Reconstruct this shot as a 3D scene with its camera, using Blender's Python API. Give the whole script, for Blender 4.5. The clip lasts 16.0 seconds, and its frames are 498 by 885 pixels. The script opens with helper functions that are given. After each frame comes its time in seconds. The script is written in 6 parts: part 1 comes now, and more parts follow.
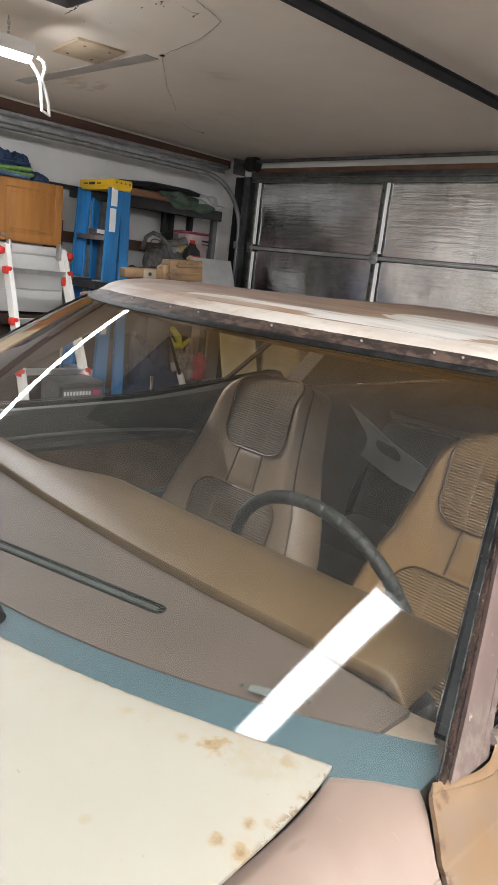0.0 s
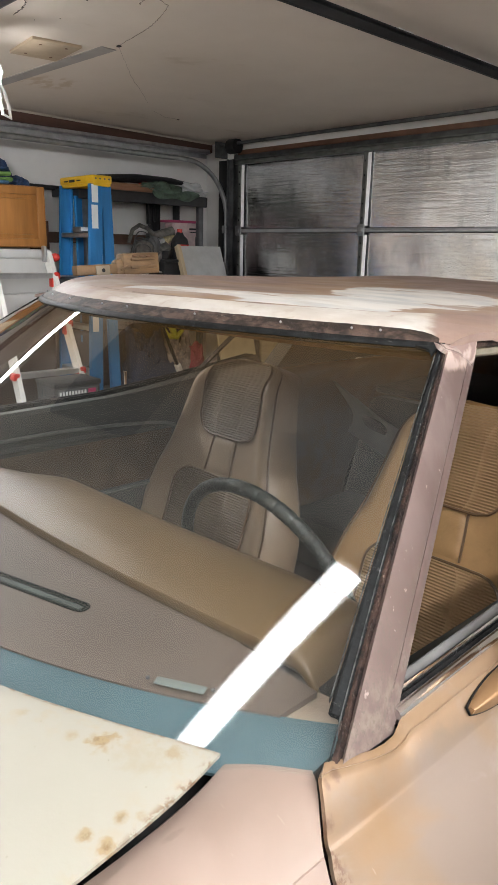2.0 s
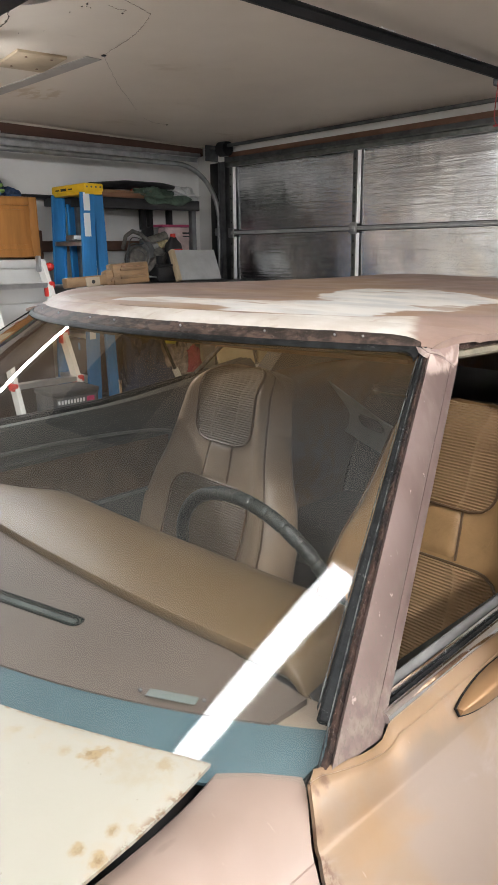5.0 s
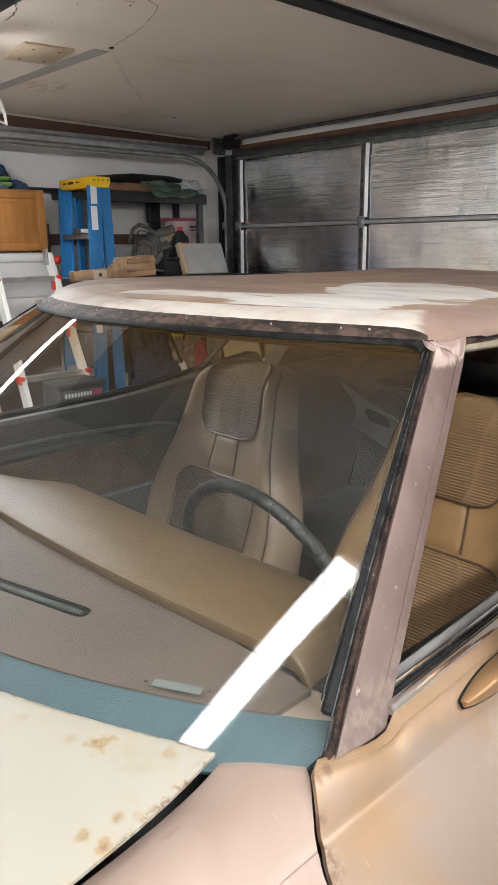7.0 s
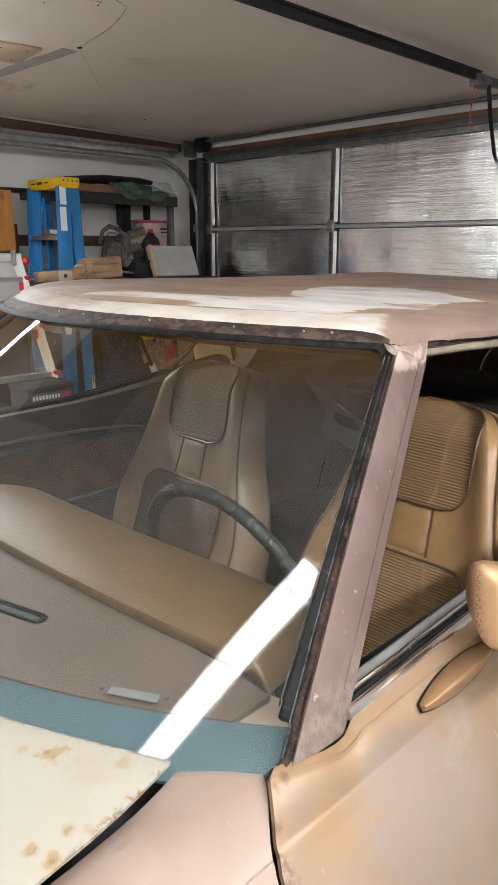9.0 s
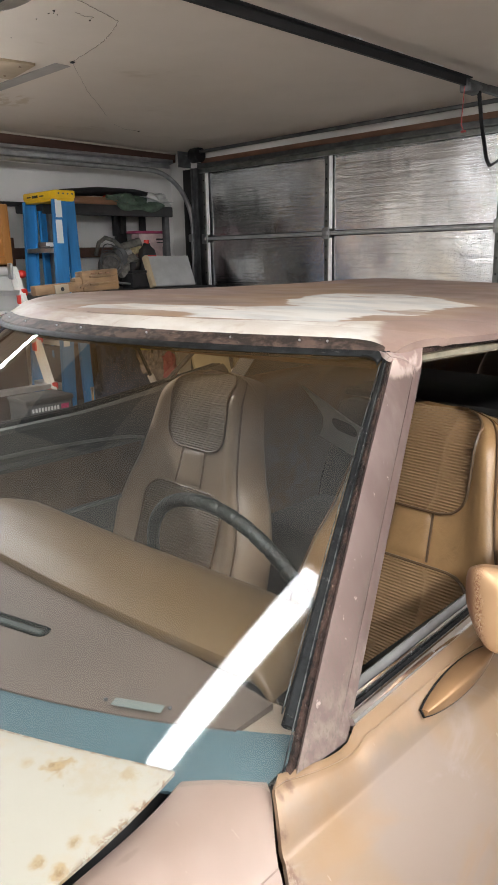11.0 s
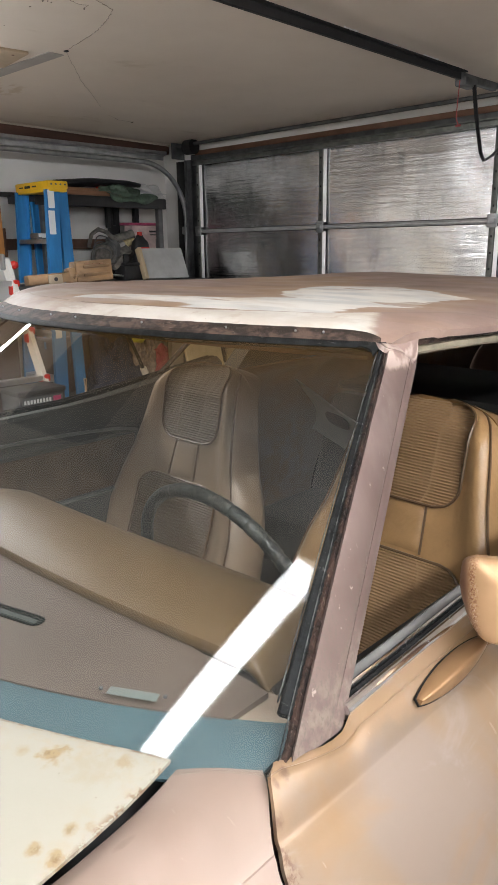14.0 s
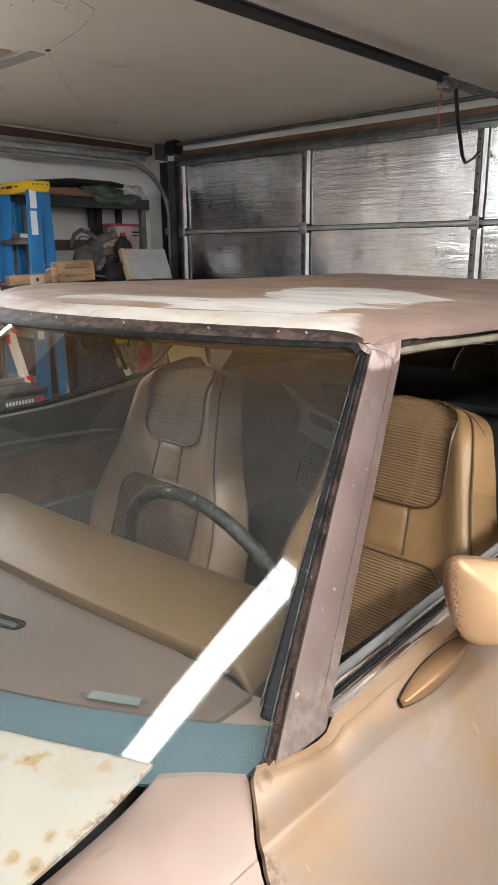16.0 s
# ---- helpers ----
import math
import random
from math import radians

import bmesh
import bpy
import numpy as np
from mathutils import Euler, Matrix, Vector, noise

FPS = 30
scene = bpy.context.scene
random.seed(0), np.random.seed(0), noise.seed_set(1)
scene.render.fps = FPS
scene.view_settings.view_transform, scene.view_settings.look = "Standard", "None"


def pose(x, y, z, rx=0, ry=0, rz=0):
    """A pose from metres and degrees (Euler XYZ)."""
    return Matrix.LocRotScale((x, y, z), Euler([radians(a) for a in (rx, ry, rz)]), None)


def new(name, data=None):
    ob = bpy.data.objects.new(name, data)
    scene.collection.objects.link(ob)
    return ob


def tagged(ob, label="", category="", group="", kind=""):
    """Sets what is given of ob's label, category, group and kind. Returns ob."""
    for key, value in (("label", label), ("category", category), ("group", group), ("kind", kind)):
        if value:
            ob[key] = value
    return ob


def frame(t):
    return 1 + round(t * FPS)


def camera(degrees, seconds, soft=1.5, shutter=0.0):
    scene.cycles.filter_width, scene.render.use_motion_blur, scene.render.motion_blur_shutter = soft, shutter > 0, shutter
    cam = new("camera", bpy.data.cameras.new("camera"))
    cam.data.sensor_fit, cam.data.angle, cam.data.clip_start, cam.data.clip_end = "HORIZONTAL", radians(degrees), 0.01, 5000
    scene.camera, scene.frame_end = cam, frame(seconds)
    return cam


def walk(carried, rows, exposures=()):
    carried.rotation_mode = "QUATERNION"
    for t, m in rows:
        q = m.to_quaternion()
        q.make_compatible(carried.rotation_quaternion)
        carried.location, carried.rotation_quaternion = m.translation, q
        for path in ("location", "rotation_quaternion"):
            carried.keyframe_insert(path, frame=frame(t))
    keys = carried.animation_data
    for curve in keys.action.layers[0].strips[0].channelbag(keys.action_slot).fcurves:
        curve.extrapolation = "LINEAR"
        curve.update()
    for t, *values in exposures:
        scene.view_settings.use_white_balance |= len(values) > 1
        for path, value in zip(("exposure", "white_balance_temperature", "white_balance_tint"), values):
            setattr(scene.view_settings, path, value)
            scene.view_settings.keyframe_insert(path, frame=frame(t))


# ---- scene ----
cam = camera(39.34, 16.0)
PATH = [
    (0.0, 0.0140, -0.2591, 1.3969, 75.901, -6.399, 46.310),
    (0.5, 0.0335, -0.2060, 1.3858, 73.295, -5.310, 49.818),
    (1.0, 0.0623, -0.1810, 1.4064, 74.467, -3.578, 49.396),
    (1.5, 0.0932, -0.1671, 1.4081, 74.555, -2.438, 47.362),
    (2.0, 0.1046, -0.1571, 1.4118, 74.510, -1.300, 46.883),
    (2.5, 0.1107, -0.1537, 1.4158, 74.951, -1.038, 46.217),
    (3.0, 0.1167, -0.1560, 1.4189, 75.103, -0.101, 46.665),
    (3.5, 0.1144, -0.1367, 1.4392, 75.665, -0.134, 46.668),
    (4.0, 0.1223, -0.1444, 1.4334, 75.591, 0.232, 46.087),
    (4.5, 0.1243, -0.1461, 1.4288, 74.818, 0.646, 46.320),
    (7.0, 0.1268, -0.1478, 1.4260, 74.022, 0.642, 47.165),
    (7.5, 0.1278, -0.1421, 1.4268, 74.071, 0.299, 46.369),
    (8.0, 0.1275, -0.1383, 1.4248, 74.048, 0.096, 46.014),
    (8.5, 0.1292, -0.1328, 1.4239, 74.079, -0.214, 45.361),
    (11.0, 0.1374, -0.1350, 1.4287, 74.864, 1.148, 44.703),
    (11.5, 0.1356, -0.1399, 1.4282, 74.811, 1.068, 45.782),
    (12.0, 0.1354, -0.1428, 1.4273, 74.741, 0.874, 46.052),
    (12.5, 0.1347, -0.1416, 1.4279, 74.682, 1.156, 45.803),
    (13.0, 0.1334, -0.1399, 1.4255, 74.505, 1.015, 45.420),
    (13.5, 0.1343, -0.1393, 1.4249, 74.378, 0.950, 44.882),
    (14.0, 0.1337, -0.1387, 1.4235, 74.378, 0.647, 44.137),
    (14.5, 0.1320, -0.1352, 1.4237, 74.545, 0.836, 43.161),
    (15.0, 0.1323, -0.1329, 1.4214, 74.440, 0.547, 42.782),
    (15.5, 0.1344, -0.1330, 1.4230, 74.436, 0.790, 42.626),
    (16.0, 0.1323, -0.1344, 1.4220, 74.476, 0.450, 42.855),
]
walk(cam, [(t, pose(*row)) for t, *row in PATH])

# ---- light: two LED tube lamps under the ceiling light the room, an unseen third is added ----
LAMP_POWER = 84.0
world = bpy.data.worlds.new("garage_world")
scene.world = world
world.use_nodes = True
world.node_tree.nodes["Background"].inputs[0].default_value = (0.75, 0.85, 1.0, 1)
world.node_tree.nodes["Background"].inputs[1].default_value = 0.3
scene.view_settings.exposure = 0.0

ORIGIN = {}


# ---- building helpers ----
def thing(name, at, label="", category="", group="", kind=""):
    ob = new(name)
    ob.location = at
    ob.empty_display_size = 0.05
    ORIGIN[ob] = Vector(at)
    return tagged(ob, label, category, group, kind)


def finish(name, bm, material, at, smooth=True, angle=38):
    if smooth:
        bm.normal_update()
        lim = radians(angle)
        for e in bm.edges:
            if len(e.link_faces) == 2:
                e.smooth = e.calc_face_angle(0.0) < lim
        for fc in bm.faces:
            fc.smooth = True
    bmesh.ops.translate(bm, vec=-Vector(at), verts=bm.verts)
    me = bpy.data.meshes.new(name)
    bm.to_mesh(me)
    bm.free()
    for m in (material if isinstance(material, (list, tuple)) else [material]):
        me.materials.append(m)
    return me


def part(name, bm, material, parent, label="", smooth=True, angle=38):
    """One mesh under a thing or a part; bm in world coordinates."""
    ob = new(name, finish(name, bm, material, ORIGIN[parent], smooth, angle))
    ob.parent = parent
    ORIGIN[ob] = ORIGIN[parent]
    if label:
        tagged(ob, label)
    return ob


def solid(name, bm, material, label="", category="", group="", kind="", smooth=True, angle=38):
    """One mesh as a thing of its own, with its origin at its base."""
    co = [v.co for v in bm.verts]
    at = Vector(((min(c.x for c in co) + max(c.x for c in co)) / 2, (min(c.y for c in co) + max(c.y for c in co)) / 2, min(c.z for c in co)))
    ob = new(name, finish(name, bm, material, at, smooth, angle))
    ob.location = at
    ORIGIN[ob] = at
    return tagged(ob, label, category, group, kind)


def box(bm, c, s, bevel=0.0, rot=None, seg=2):
    """A box of size s round c, bevelled, turned by rot (a matrix)."""
    b = bmesh.new()
    bmesh.ops.create_cube(b, size=1.0)
    bmesh.ops.scale(b, vec=s, verts=b.verts)
    if bevel > 0:
        bmesh.ops.bevel(b, geom=b.edges[:], offset=min(bevel, min(s) * 0.45), segments=seg, profile=0.5, affect="EDGES")
    m = Matrix.Translation(c) @ (rot.to_4x4() if rot else Matrix.Identity(4))
    join(bm, b, m)
    return bm


def join(bm, b, m=None):
    if m is not None:
        bmesh.ops.transform(b, matrix=m, verts=b.verts)
    me = bpy.data.meshes.new("join")
    b.to_mesh(me)
    b.free()
    bm.from_mesh(me)
    bpy.data.meshes.remove(me)
    return bm


def boxes(*items):
    bm = bmesh.new()
    for it in items:
        box(bm, *it)
    return bm


def rings(bm, secs, cap=True, closed=True):
    """Skin a list of rings, each a list of points."""
    rows = [[bm.verts.new(p) for p in s] for s in secs]
    n = len(rows[0])
    for a, b in zip(rows, rows[1:]):
        for i in range(n if closed else n - 1):
            j = (i + 1) % n
            bm.faces.new((a[i], a[j], b[j], b[i]))
    if cap and closed:
        bm.faces.new(rows[0][::-1])
        bm.faces.new(rows[-1])
    bmesh.ops.recalc_face_normals(bm, faces=bm.faces)
    return bm


def tube(bm, path, r, n=10, cap=True):
    """Sweep a circle along a path; r a number or one for each point."""
    pts = [Vector(p) for p in path]
    rs = r if isinstance(r, (list, tuple)) else [r] * len(pts)
    secs, up = [], None
    for i, p in enumerate(pts):
        t = (pts[min(i + 1, len(pts) - 1)] - pts[max(i - 1, 0)]).normalized()
        if up is None:
            up = t.cross(Vector((0.31, 0.2, 0.93))).normalized()
        a = (up - up.dot(t) * t).normalized()
        up, b = a, t.cross(a)
        secs.append([p + rs[i] * (math.cos(k * math.tau / n) * a + math.sin(k * math.tau / n) * b) for k in range(n)])
    b2 = bmesh.new()
    rings(b2, secs, cap)
    return join(bm, b2)


def rod(bm, a, b, r, n=10):
    return tube(bm, [a, b], r, n)


def sweep(bm, path, prof, side=None, cap=True):
    """Sweep a closed profile of (across, up) points along a path; side gives the across direction at every point."""
    pts = [Vector(p) for p in path]
    secs = []
    for i, p in enumerate(pts):
        t = (pts[min(i + 1, len(pts) - 1)] - pts[max(i - 1, 0)]).normalized()
        a = Vector(side) if side else t.cross(Vector((0, 0, 1)))
        a = (a - a.dot(t) * t).normalized()
        b = a.cross(t)
        secs.append([p + x * a + y * b for x, y in prof])
    b2 = bmesh.new()
    rings(b2, secs, cap)
    return join(bm, b2)


def shell(fn, nu, nv, thick=0.0, us=None, vs=None):
    """A surface fn(u, v), u and v from 0 to 1, made a sheet of that thickness behind its normal."""
    us = us or [i / nu for i in range(nu + 1)]
    vs = vs or [j / nv for j in range(nv + 1)]
    bm = bmesh.new()
    top = [[Vector(fn(u, v)) for v in vs] for u in us]
    g = [[bm.verts.new(p) for p in row] for row in top]
    nu, nv = len(us) - 1, len(vs) - 1
    for i in range(nu):
        for j in range(nv):
            bm.faces.new((g[i][j], g[i + 1][j], g[i + 1][j + 1], g[i][j + 1]))
    bm.normal_update()
    if thick:
        h = [[bm.verts.new(v.co - thick * v.normal) for v in row] for row in g]
        for i in range(nu):
            for j in range(nv):
                bm.faces.new((h[i][j + 1], h[i + 1][j + 1], h[i + 1][j], h[i][j]))
        for i in range(nu):
            bm.faces.new((g[i][0], h[i][0], h[i + 1][0], g[i + 1][0]))
            bm.faces.new((g[i + 1][nv], h[i + 1][nv], h[i][nv], g[i][nv]))
        for j in range(nv):
            bm.faces.new((g[0][j + 1], h[0][j + 1], h[0][j], g[0][j]))
            bm.faces.new((g[nu][j], h[nu][j], h[nu][j + 1], g[nu][j + 1]))
    return bm


def lerp(a, b, t):
    return a + (b - a) * t


def curve(pts, x):
    """Straight interpolation through (x, y) pairs."""
    if x <= pts[0][0]:
        return pts[0][1]
    for (x0, y0), (x1, y1) in zip(pts, pts[1:]):
        if x <= x1:
            t = (x - x0) / (x1 - x0)
            return lerp(y0, y1, t)
    return pts[-1][1]


# ---- materials ----
class Nodes:
    """Short hand for a node tree."""

    def __init__(self, name):
        self.m = bpy.data.materials.new(name)
        self.m.use_nodes = True
        self.t = self.m.node_tree
        self.b = self.t.nodes["Principled BSDF"]
        self.co = self.t.nodes.new("ShaderNodeTexCoord").outputs["Object"]

    def add(self, kind, **inputs):
        n = self.t.nodes.new(kind)
        for k, v in inputs.items():
            self.put(n.inputs[k.replace("_", " ")], v)
        return n

    def put(self, socket, v):
        if isinstance(v, bpy.types.NodeSocket):
            self.t.links.new(v, socket)
        else:
            socket.default_value = v

    def noise(self, scale, detail=4.0, rough=0.55, stretch=(1, 1, 1), distort=0.0):
        mp = self.add("ShaderNodeMapping", Vector=self.co)
        mp.inputs["Scale"].default_value = stretch
        n = self.add("ShaderNodeTexNoise", Vector=mp.outputs[0], Scale=scale, Detail=detail, Roughness=rough, Distortion=distort)
        return n.outputs["Fac"]

    def ramp(self, fac, lo, hi, a=0.0, b=1.0):
        n = self.add("ShaderNodeMapRange", Value=fac)
        n.interpolation_type = "SMOOTHSTEP"
        for k, v in (("From Min", lo), ("From Max", hi), ("To Min", a), ("To Max", b)):
            n.inputs[k].default_value = v
        return n.outputs[0]

    def piece(self, fac, pts):
        """A function through (x, y) pairs, straight between them."""
        x0, x1 = pts[0][0], pts[-1][0]
        y0, y1 = min(p[1] for p in pts), max(p[1] for p in pts)
        n = self.add("ShaderNodeValToRGB", Fac=self.ramp(fac, x0, x1))
        n.inputs[0].links[0].from_node.interpolation_type = "LINEAR"
        el = n.color_ramp.elements
        while len(el) < len(pts):
            el.new(0.5)
        for e, (x, y) in zip(el, pts):
            e.position = (x - x0) / (x1 - x0)
        for e, (x, y) in zip(el, pts):
            v = (y - y0) / (y1 - y0)
            e.color = (v, v, v, 1)
        return self.math("ADD", self.math("MULTIPLY", n.outputs[0], y1 - y0), y0)

    def spot(self, x, y, at, size, jit):
        """An uneven round mark at a place, 1 in its middle."""
        dx = self.math("MULTIPLY", self.math("SUBTRACT", x, at[0]), 1 / size[0])
        dy = self.math("MULTIPLY", self.math("SUBTRACT", y, at[1]), 1 / size[1])
        r = self.math("ADD", self.math("MULTIPLY", dx, dx), self.math("MULTIPLY", dy, dy))
        return self.ramp(self.math("ADD", r, jit), 1.15, -0.1)

    def math(self, op, a, b=0.0, clamp=False):
        n = self.t.nodes.new("ShaderNodeMath")
        n.operation, n.use_clamp = op, clamp
        self.put(n.inputs[0], a)
        self.put(n.inputs[1], b)
        return n.outputs[0]

    def mix(self, fac, a, b):
        n = self.t.nodes.new("ShaderNodeMix")
        n.data_type = "RGBA"
        self.put(n.inputs[0], fac)
        self.put(n.inputs[6], (*a, 1) if isinstance(a, tuple) else a)
        self.put(n.inputs[7], (*b, 1) if isinstance(b, tuple) else b)
        return n.outputs[2]

    def xyz(self):
        n = self.add("ShaderNodeSeparateXYZ", Vector=self.co)
        return n.outputs

    def bump(self, height, strength, dist=0.002):
        n = self.add("ShaderNodeBump", Height=height, Strength=strength, Distance=dist)
        self.t.links.new(n.outputs[0], self.b.inputs["Normal"])

    def done(self, color, rough, metal=0.0, **more):
        self.put(self.b.inputs["Base Color"], (*color, 1) if isinstance(color, tuple) else color)
        self.put(self.b.inputs["Roughness"], rough)
        self.put(self.b.inputs["Metallic"], metal)
        for k, v in more.items():
            self.put(self.b.inputs[k.replace("_", " ")], v)
        return self.m


def plain(name, c, rough=0.5, metal=0.0, var=0.12, scale=6.0, fine=90.0, bump=0.15, stretch=(1, 1, 1), **more):
    """A surface of one colour with blotches, fine grain and slight relief."""
    n = Nodes(name)
    big = n.ramp(n.noise(scale, 5.0, 0.6, stretch), 0.3, 0.7)
    small = n.noise(fine, 3.0, 0.6, stretch)
    col = n.mix(big, tuple(x * (1 - var) for x in c), tuple(min(1, x * (1 + var)) for x in c))
    r = n.math("ADD", n.math("MULTIPLY", small, 0.16), rough - 0.08)
    if bump:
        n.bump(small, bump, 0.0015)
    return n.done(col, r, metal, **more)


def glow(name, c, strength):
    n = Nodes(name)
    return n.done(c, 0.4, 0.0, Emission_Color=(*c, 1), Emission_Strength=strength)


M = {}


def ceiling_material():
    n = Nodes("ceiling_paint")
    col = n.mix(n.ramp(n.noise(1.2, 5, 0.6), 0.3, 0.7), (0.715, 0.633, 0.545), (0.785, 0.702, 0.612))
    stain = n.math("MULTIPLY", n.ramp(n.noise(1.9, 5, 0.65, (1.6, 1, 1), 0.4), 0.60, 0.75), 0.35)
    col = n.mix(stain, col, (0.46, 0.36, 0.25))
    x, y, z = n.xyz()
    dx, dy = n.math("ADD", x, 2.38), n.math("SUBTRACT", y, 1.50)
    near = n.ramp(n.math("ADD", n.math("MULTIPLY", dx, dx), n.math("MULTIPLY", dy, dy)), 0.035, 0.008)
    col = n.mix(n.math("MULTIPLY", near, n.math("MULTIPLY", n.ramp(n.noise(9, 4, 0.6, (1, 2, 1)), 0.45, 0.58), 0.45)), col, (0.50, 0.36, 0.19))
    n.bump(n.noise(160, 3), 0.25, 0.0015)
    return n.done(col, 0.85)


M["ceiling"] = ceiling_material()
M["wall"] = plain("wall_paint", (0.80, 0.79, 0.77), 0.8, var=0.07, scale=1.5, fine=120, bump=0.15)
M["dark_wood"] = plain("dark_brown_board", (0.075, 0.035, 0.024), 0.6, var=0.3, scale=9, stretch=(1, 0.15, 1))
M["brown_trim"] = plain("brown_trim", (0.17, 0.085, 0.05), 0.6, var=0.2, scale=5)
M["cream"] = plain("cream_paint", (0.50, 0.45, 0.38), 0.7, var=0.08, scale=4)
M["concrete"] = plain("concrete_floor", (0.36, 0.345, 0.325), 0.75, var=0.2, scale=2.5, fine=60, bump=0.4)
M["galv"] = plain("galvanised_steel", (0.42, 0.43, 0.44), 0.38, 0.9, var=0.18, scale=14)
M["rail_steel"] = plain("bright_rail_steel", (0.60, 0.61, 0.62), 0.45, 0.55, var=0.14, scale=14)
M["galv_dark"] = plain("dull_steel", (0.16, 0.165, 0.17), 0.5, 0.8, var=0.25, scale=12)
M["black_metal"] = plain("black_metal", (0.012, 0.012, 0.013), 0.42, 0.2, var=0.3, scale=20)
M["rail_black"] = plain("matt_black_rail", (0.007, 0.007, 0.008), 0.62, 0.0, var=0.4, scale=16)
M["black_plastic"] = plain("black_plastic", (0.018, 0.018, 0.02), 0.5, var=0.25, scale=18)
M["white_plastic"] = plain("white_plastic", (0.78, 0.77, 0.74), 0.45, var=0.05)
M["lamp_near"] = glow("near_lamp_diffuser", (0.97, 0.98, 1.0), LAMP_POWER * 0.38)
M["lamp_far"] = glow("far_lamp_diffuser", (0.97, 0.98, 1.0), LAMP_POWER * 2.2)
M["lamp_added"] = glow("added_lamp_diffuser", (0.97, 0.98, 1.0), LAMP_POWER * 1.62)
M["yellow"] = plain("yellow_plastic", (0.78, 0.48, 0.02), 0.45, var=0.1)
M["blue"] = plain("blue_fibreglass", (0.025, 0.19, 0.46), 0.45, var=0.2, scale=10, stretch=(1, 1, 0.2))
M["red"] = plain("red_plastic", (0.62, 0.03, 0.02), 0.4, var=0.1)
M["aluminium"] = plain("aluminium", (0.72, 0.72, 0.73), 0.35, 0.85, var=0.1, scale=12)
M["paper"] = plain("paper_label", (0.75, 0.77, 0.78), 0.6, var=0.08)


def foil_material():
    n = Nodes("foil_insulation")
    lines = n.noise(75, 3, 0.6, (0.035, 1, 1.0))
    broad = n.noise(26, 2, 0.5, (0.05, 1, 1.0))
    cell = n.add("ShaderNodeTexVoronoi", Vector=n.co, Scale=118.0)
    pits = n.ramp(cell.outputs["Distance"], 0.05, 0.55)
    patch = n.ramp(n.noise(3.2, 3, 0.6, (1, 1, 1.4)), 0.36, 0.62, 0.25, 1.0)
    cloud = n.ramp(n.noise(2.0, 4, 0.6, (1.6, 1, 0.7)), 0.3, 0.7)
    col = n.mix(cloud, (0.70, 0.71, 0.73), (0.93, 0.93, 0.93))
    smudge = n.ramp(n.noise(5.5, 5, 0.62, (1.5, 1, 0.7)), 0.50, 0.76)
    col = n.mix(n.math("MULTIPLY", smudge, 0.52), col, (0.17, 0.17, 0.165))
    col = n.mix(n.math("MULTIPLY", n.ramp(lines, 0.52, 0.62), 0.22), col, (0.30, 0.30, 0.31))
    relief = n.math("ADD", n.math("ADD", n.math("MULTIPLY", lines, 0.62), n.math("MULTIPLY", broad, 0.8)), n.math("MULTIPLY", n.math("MULTIPLY", pits, patch), 0.31))
    n.bump(relief, 0.62, 0.004)
    return n.done(col, n.ramp(cloud, 0, 1, 0.20, 0.13), 1.0)


M["foil"] = foil_material()
M["strut"] = plain("grey_green_steel", (0.20, 0.21, 0.195), 0.42, 0.75, var=0.25, scale=16)
M["foil_tape"] = plain("bright_foil_tape", (0.96, 0.96, 0.96), 0.36, 0.5, var=0.06, scale=30, fine=120, bump=0.6)

# ---- the room ----
WALL_X, WALL_R, WALL_B, WALL_D, CEIL = -4.70, 2.3, -3.2, 3.84, 2.235
solid("floor", boxes(((-1.2, 0.3, -0.06), (7.4, 7.6, 0.12))), M["concrete"], "grey stained concrete garage floor", "floor", kind="structure")
solid("ceiling", boxes(((-1.2, 0.32, CEIL + 0.05), (7.2, 7.3, 0.1))), M["ceiling"], "beige painted plasterboard ceiling, cracked and patched", "ceiling", kind="structure")
solid("wall_west", boxes(((WALL_X - 0.06, 0.3, CEIL / 2), (0.12, 7.4, CEIL))), M["wall"], "white painted side wall", "wall", kind="structure")
solid("wall_east", boxes(((WALL_R + 0.06, 0.3, CEIL / 2), (0.12, 7.4, CEIL))), M["wall"], "plain white side wall", "wall", kind="structure")
solid("wall_south", boxes(((-1.2, WALL_B - 0.06, CEIL / 2), (7.0, 0.12, CEIL))), M["wall"], "plain white end wall", "wall", kind="structure")
wn = bmesh.new()
box(wn, (-4.49, WALL_D + 0.06, CEIL / 2), (0.42, 0.12, CEIL))
box(wn, (1.5, WALL_D + 0.06, CEIL / 2), (1.6, 0.12, CEIL))
box(wn, (-1.79, WALL_D + 0.06, (2.12 + CEIL) / 2), (4.98, 0.12, CEIL - 2.12))
solid("wall_north", wn, M["wall"], "white wall round the garage door opening", "wall", kind="structure")
solid("trim", boxes(((-1.79, WALL_D - 0.012, 2.148), (5.0, 0.024, 0.034), 0.003)), M["brown_trim"], "brown wooden trim board over the garage door", "trim", kind="structure")
def beam_x(y):
    return -4.44 - 0.085 * (y - 2.09) if y > 1.2 else -4.365


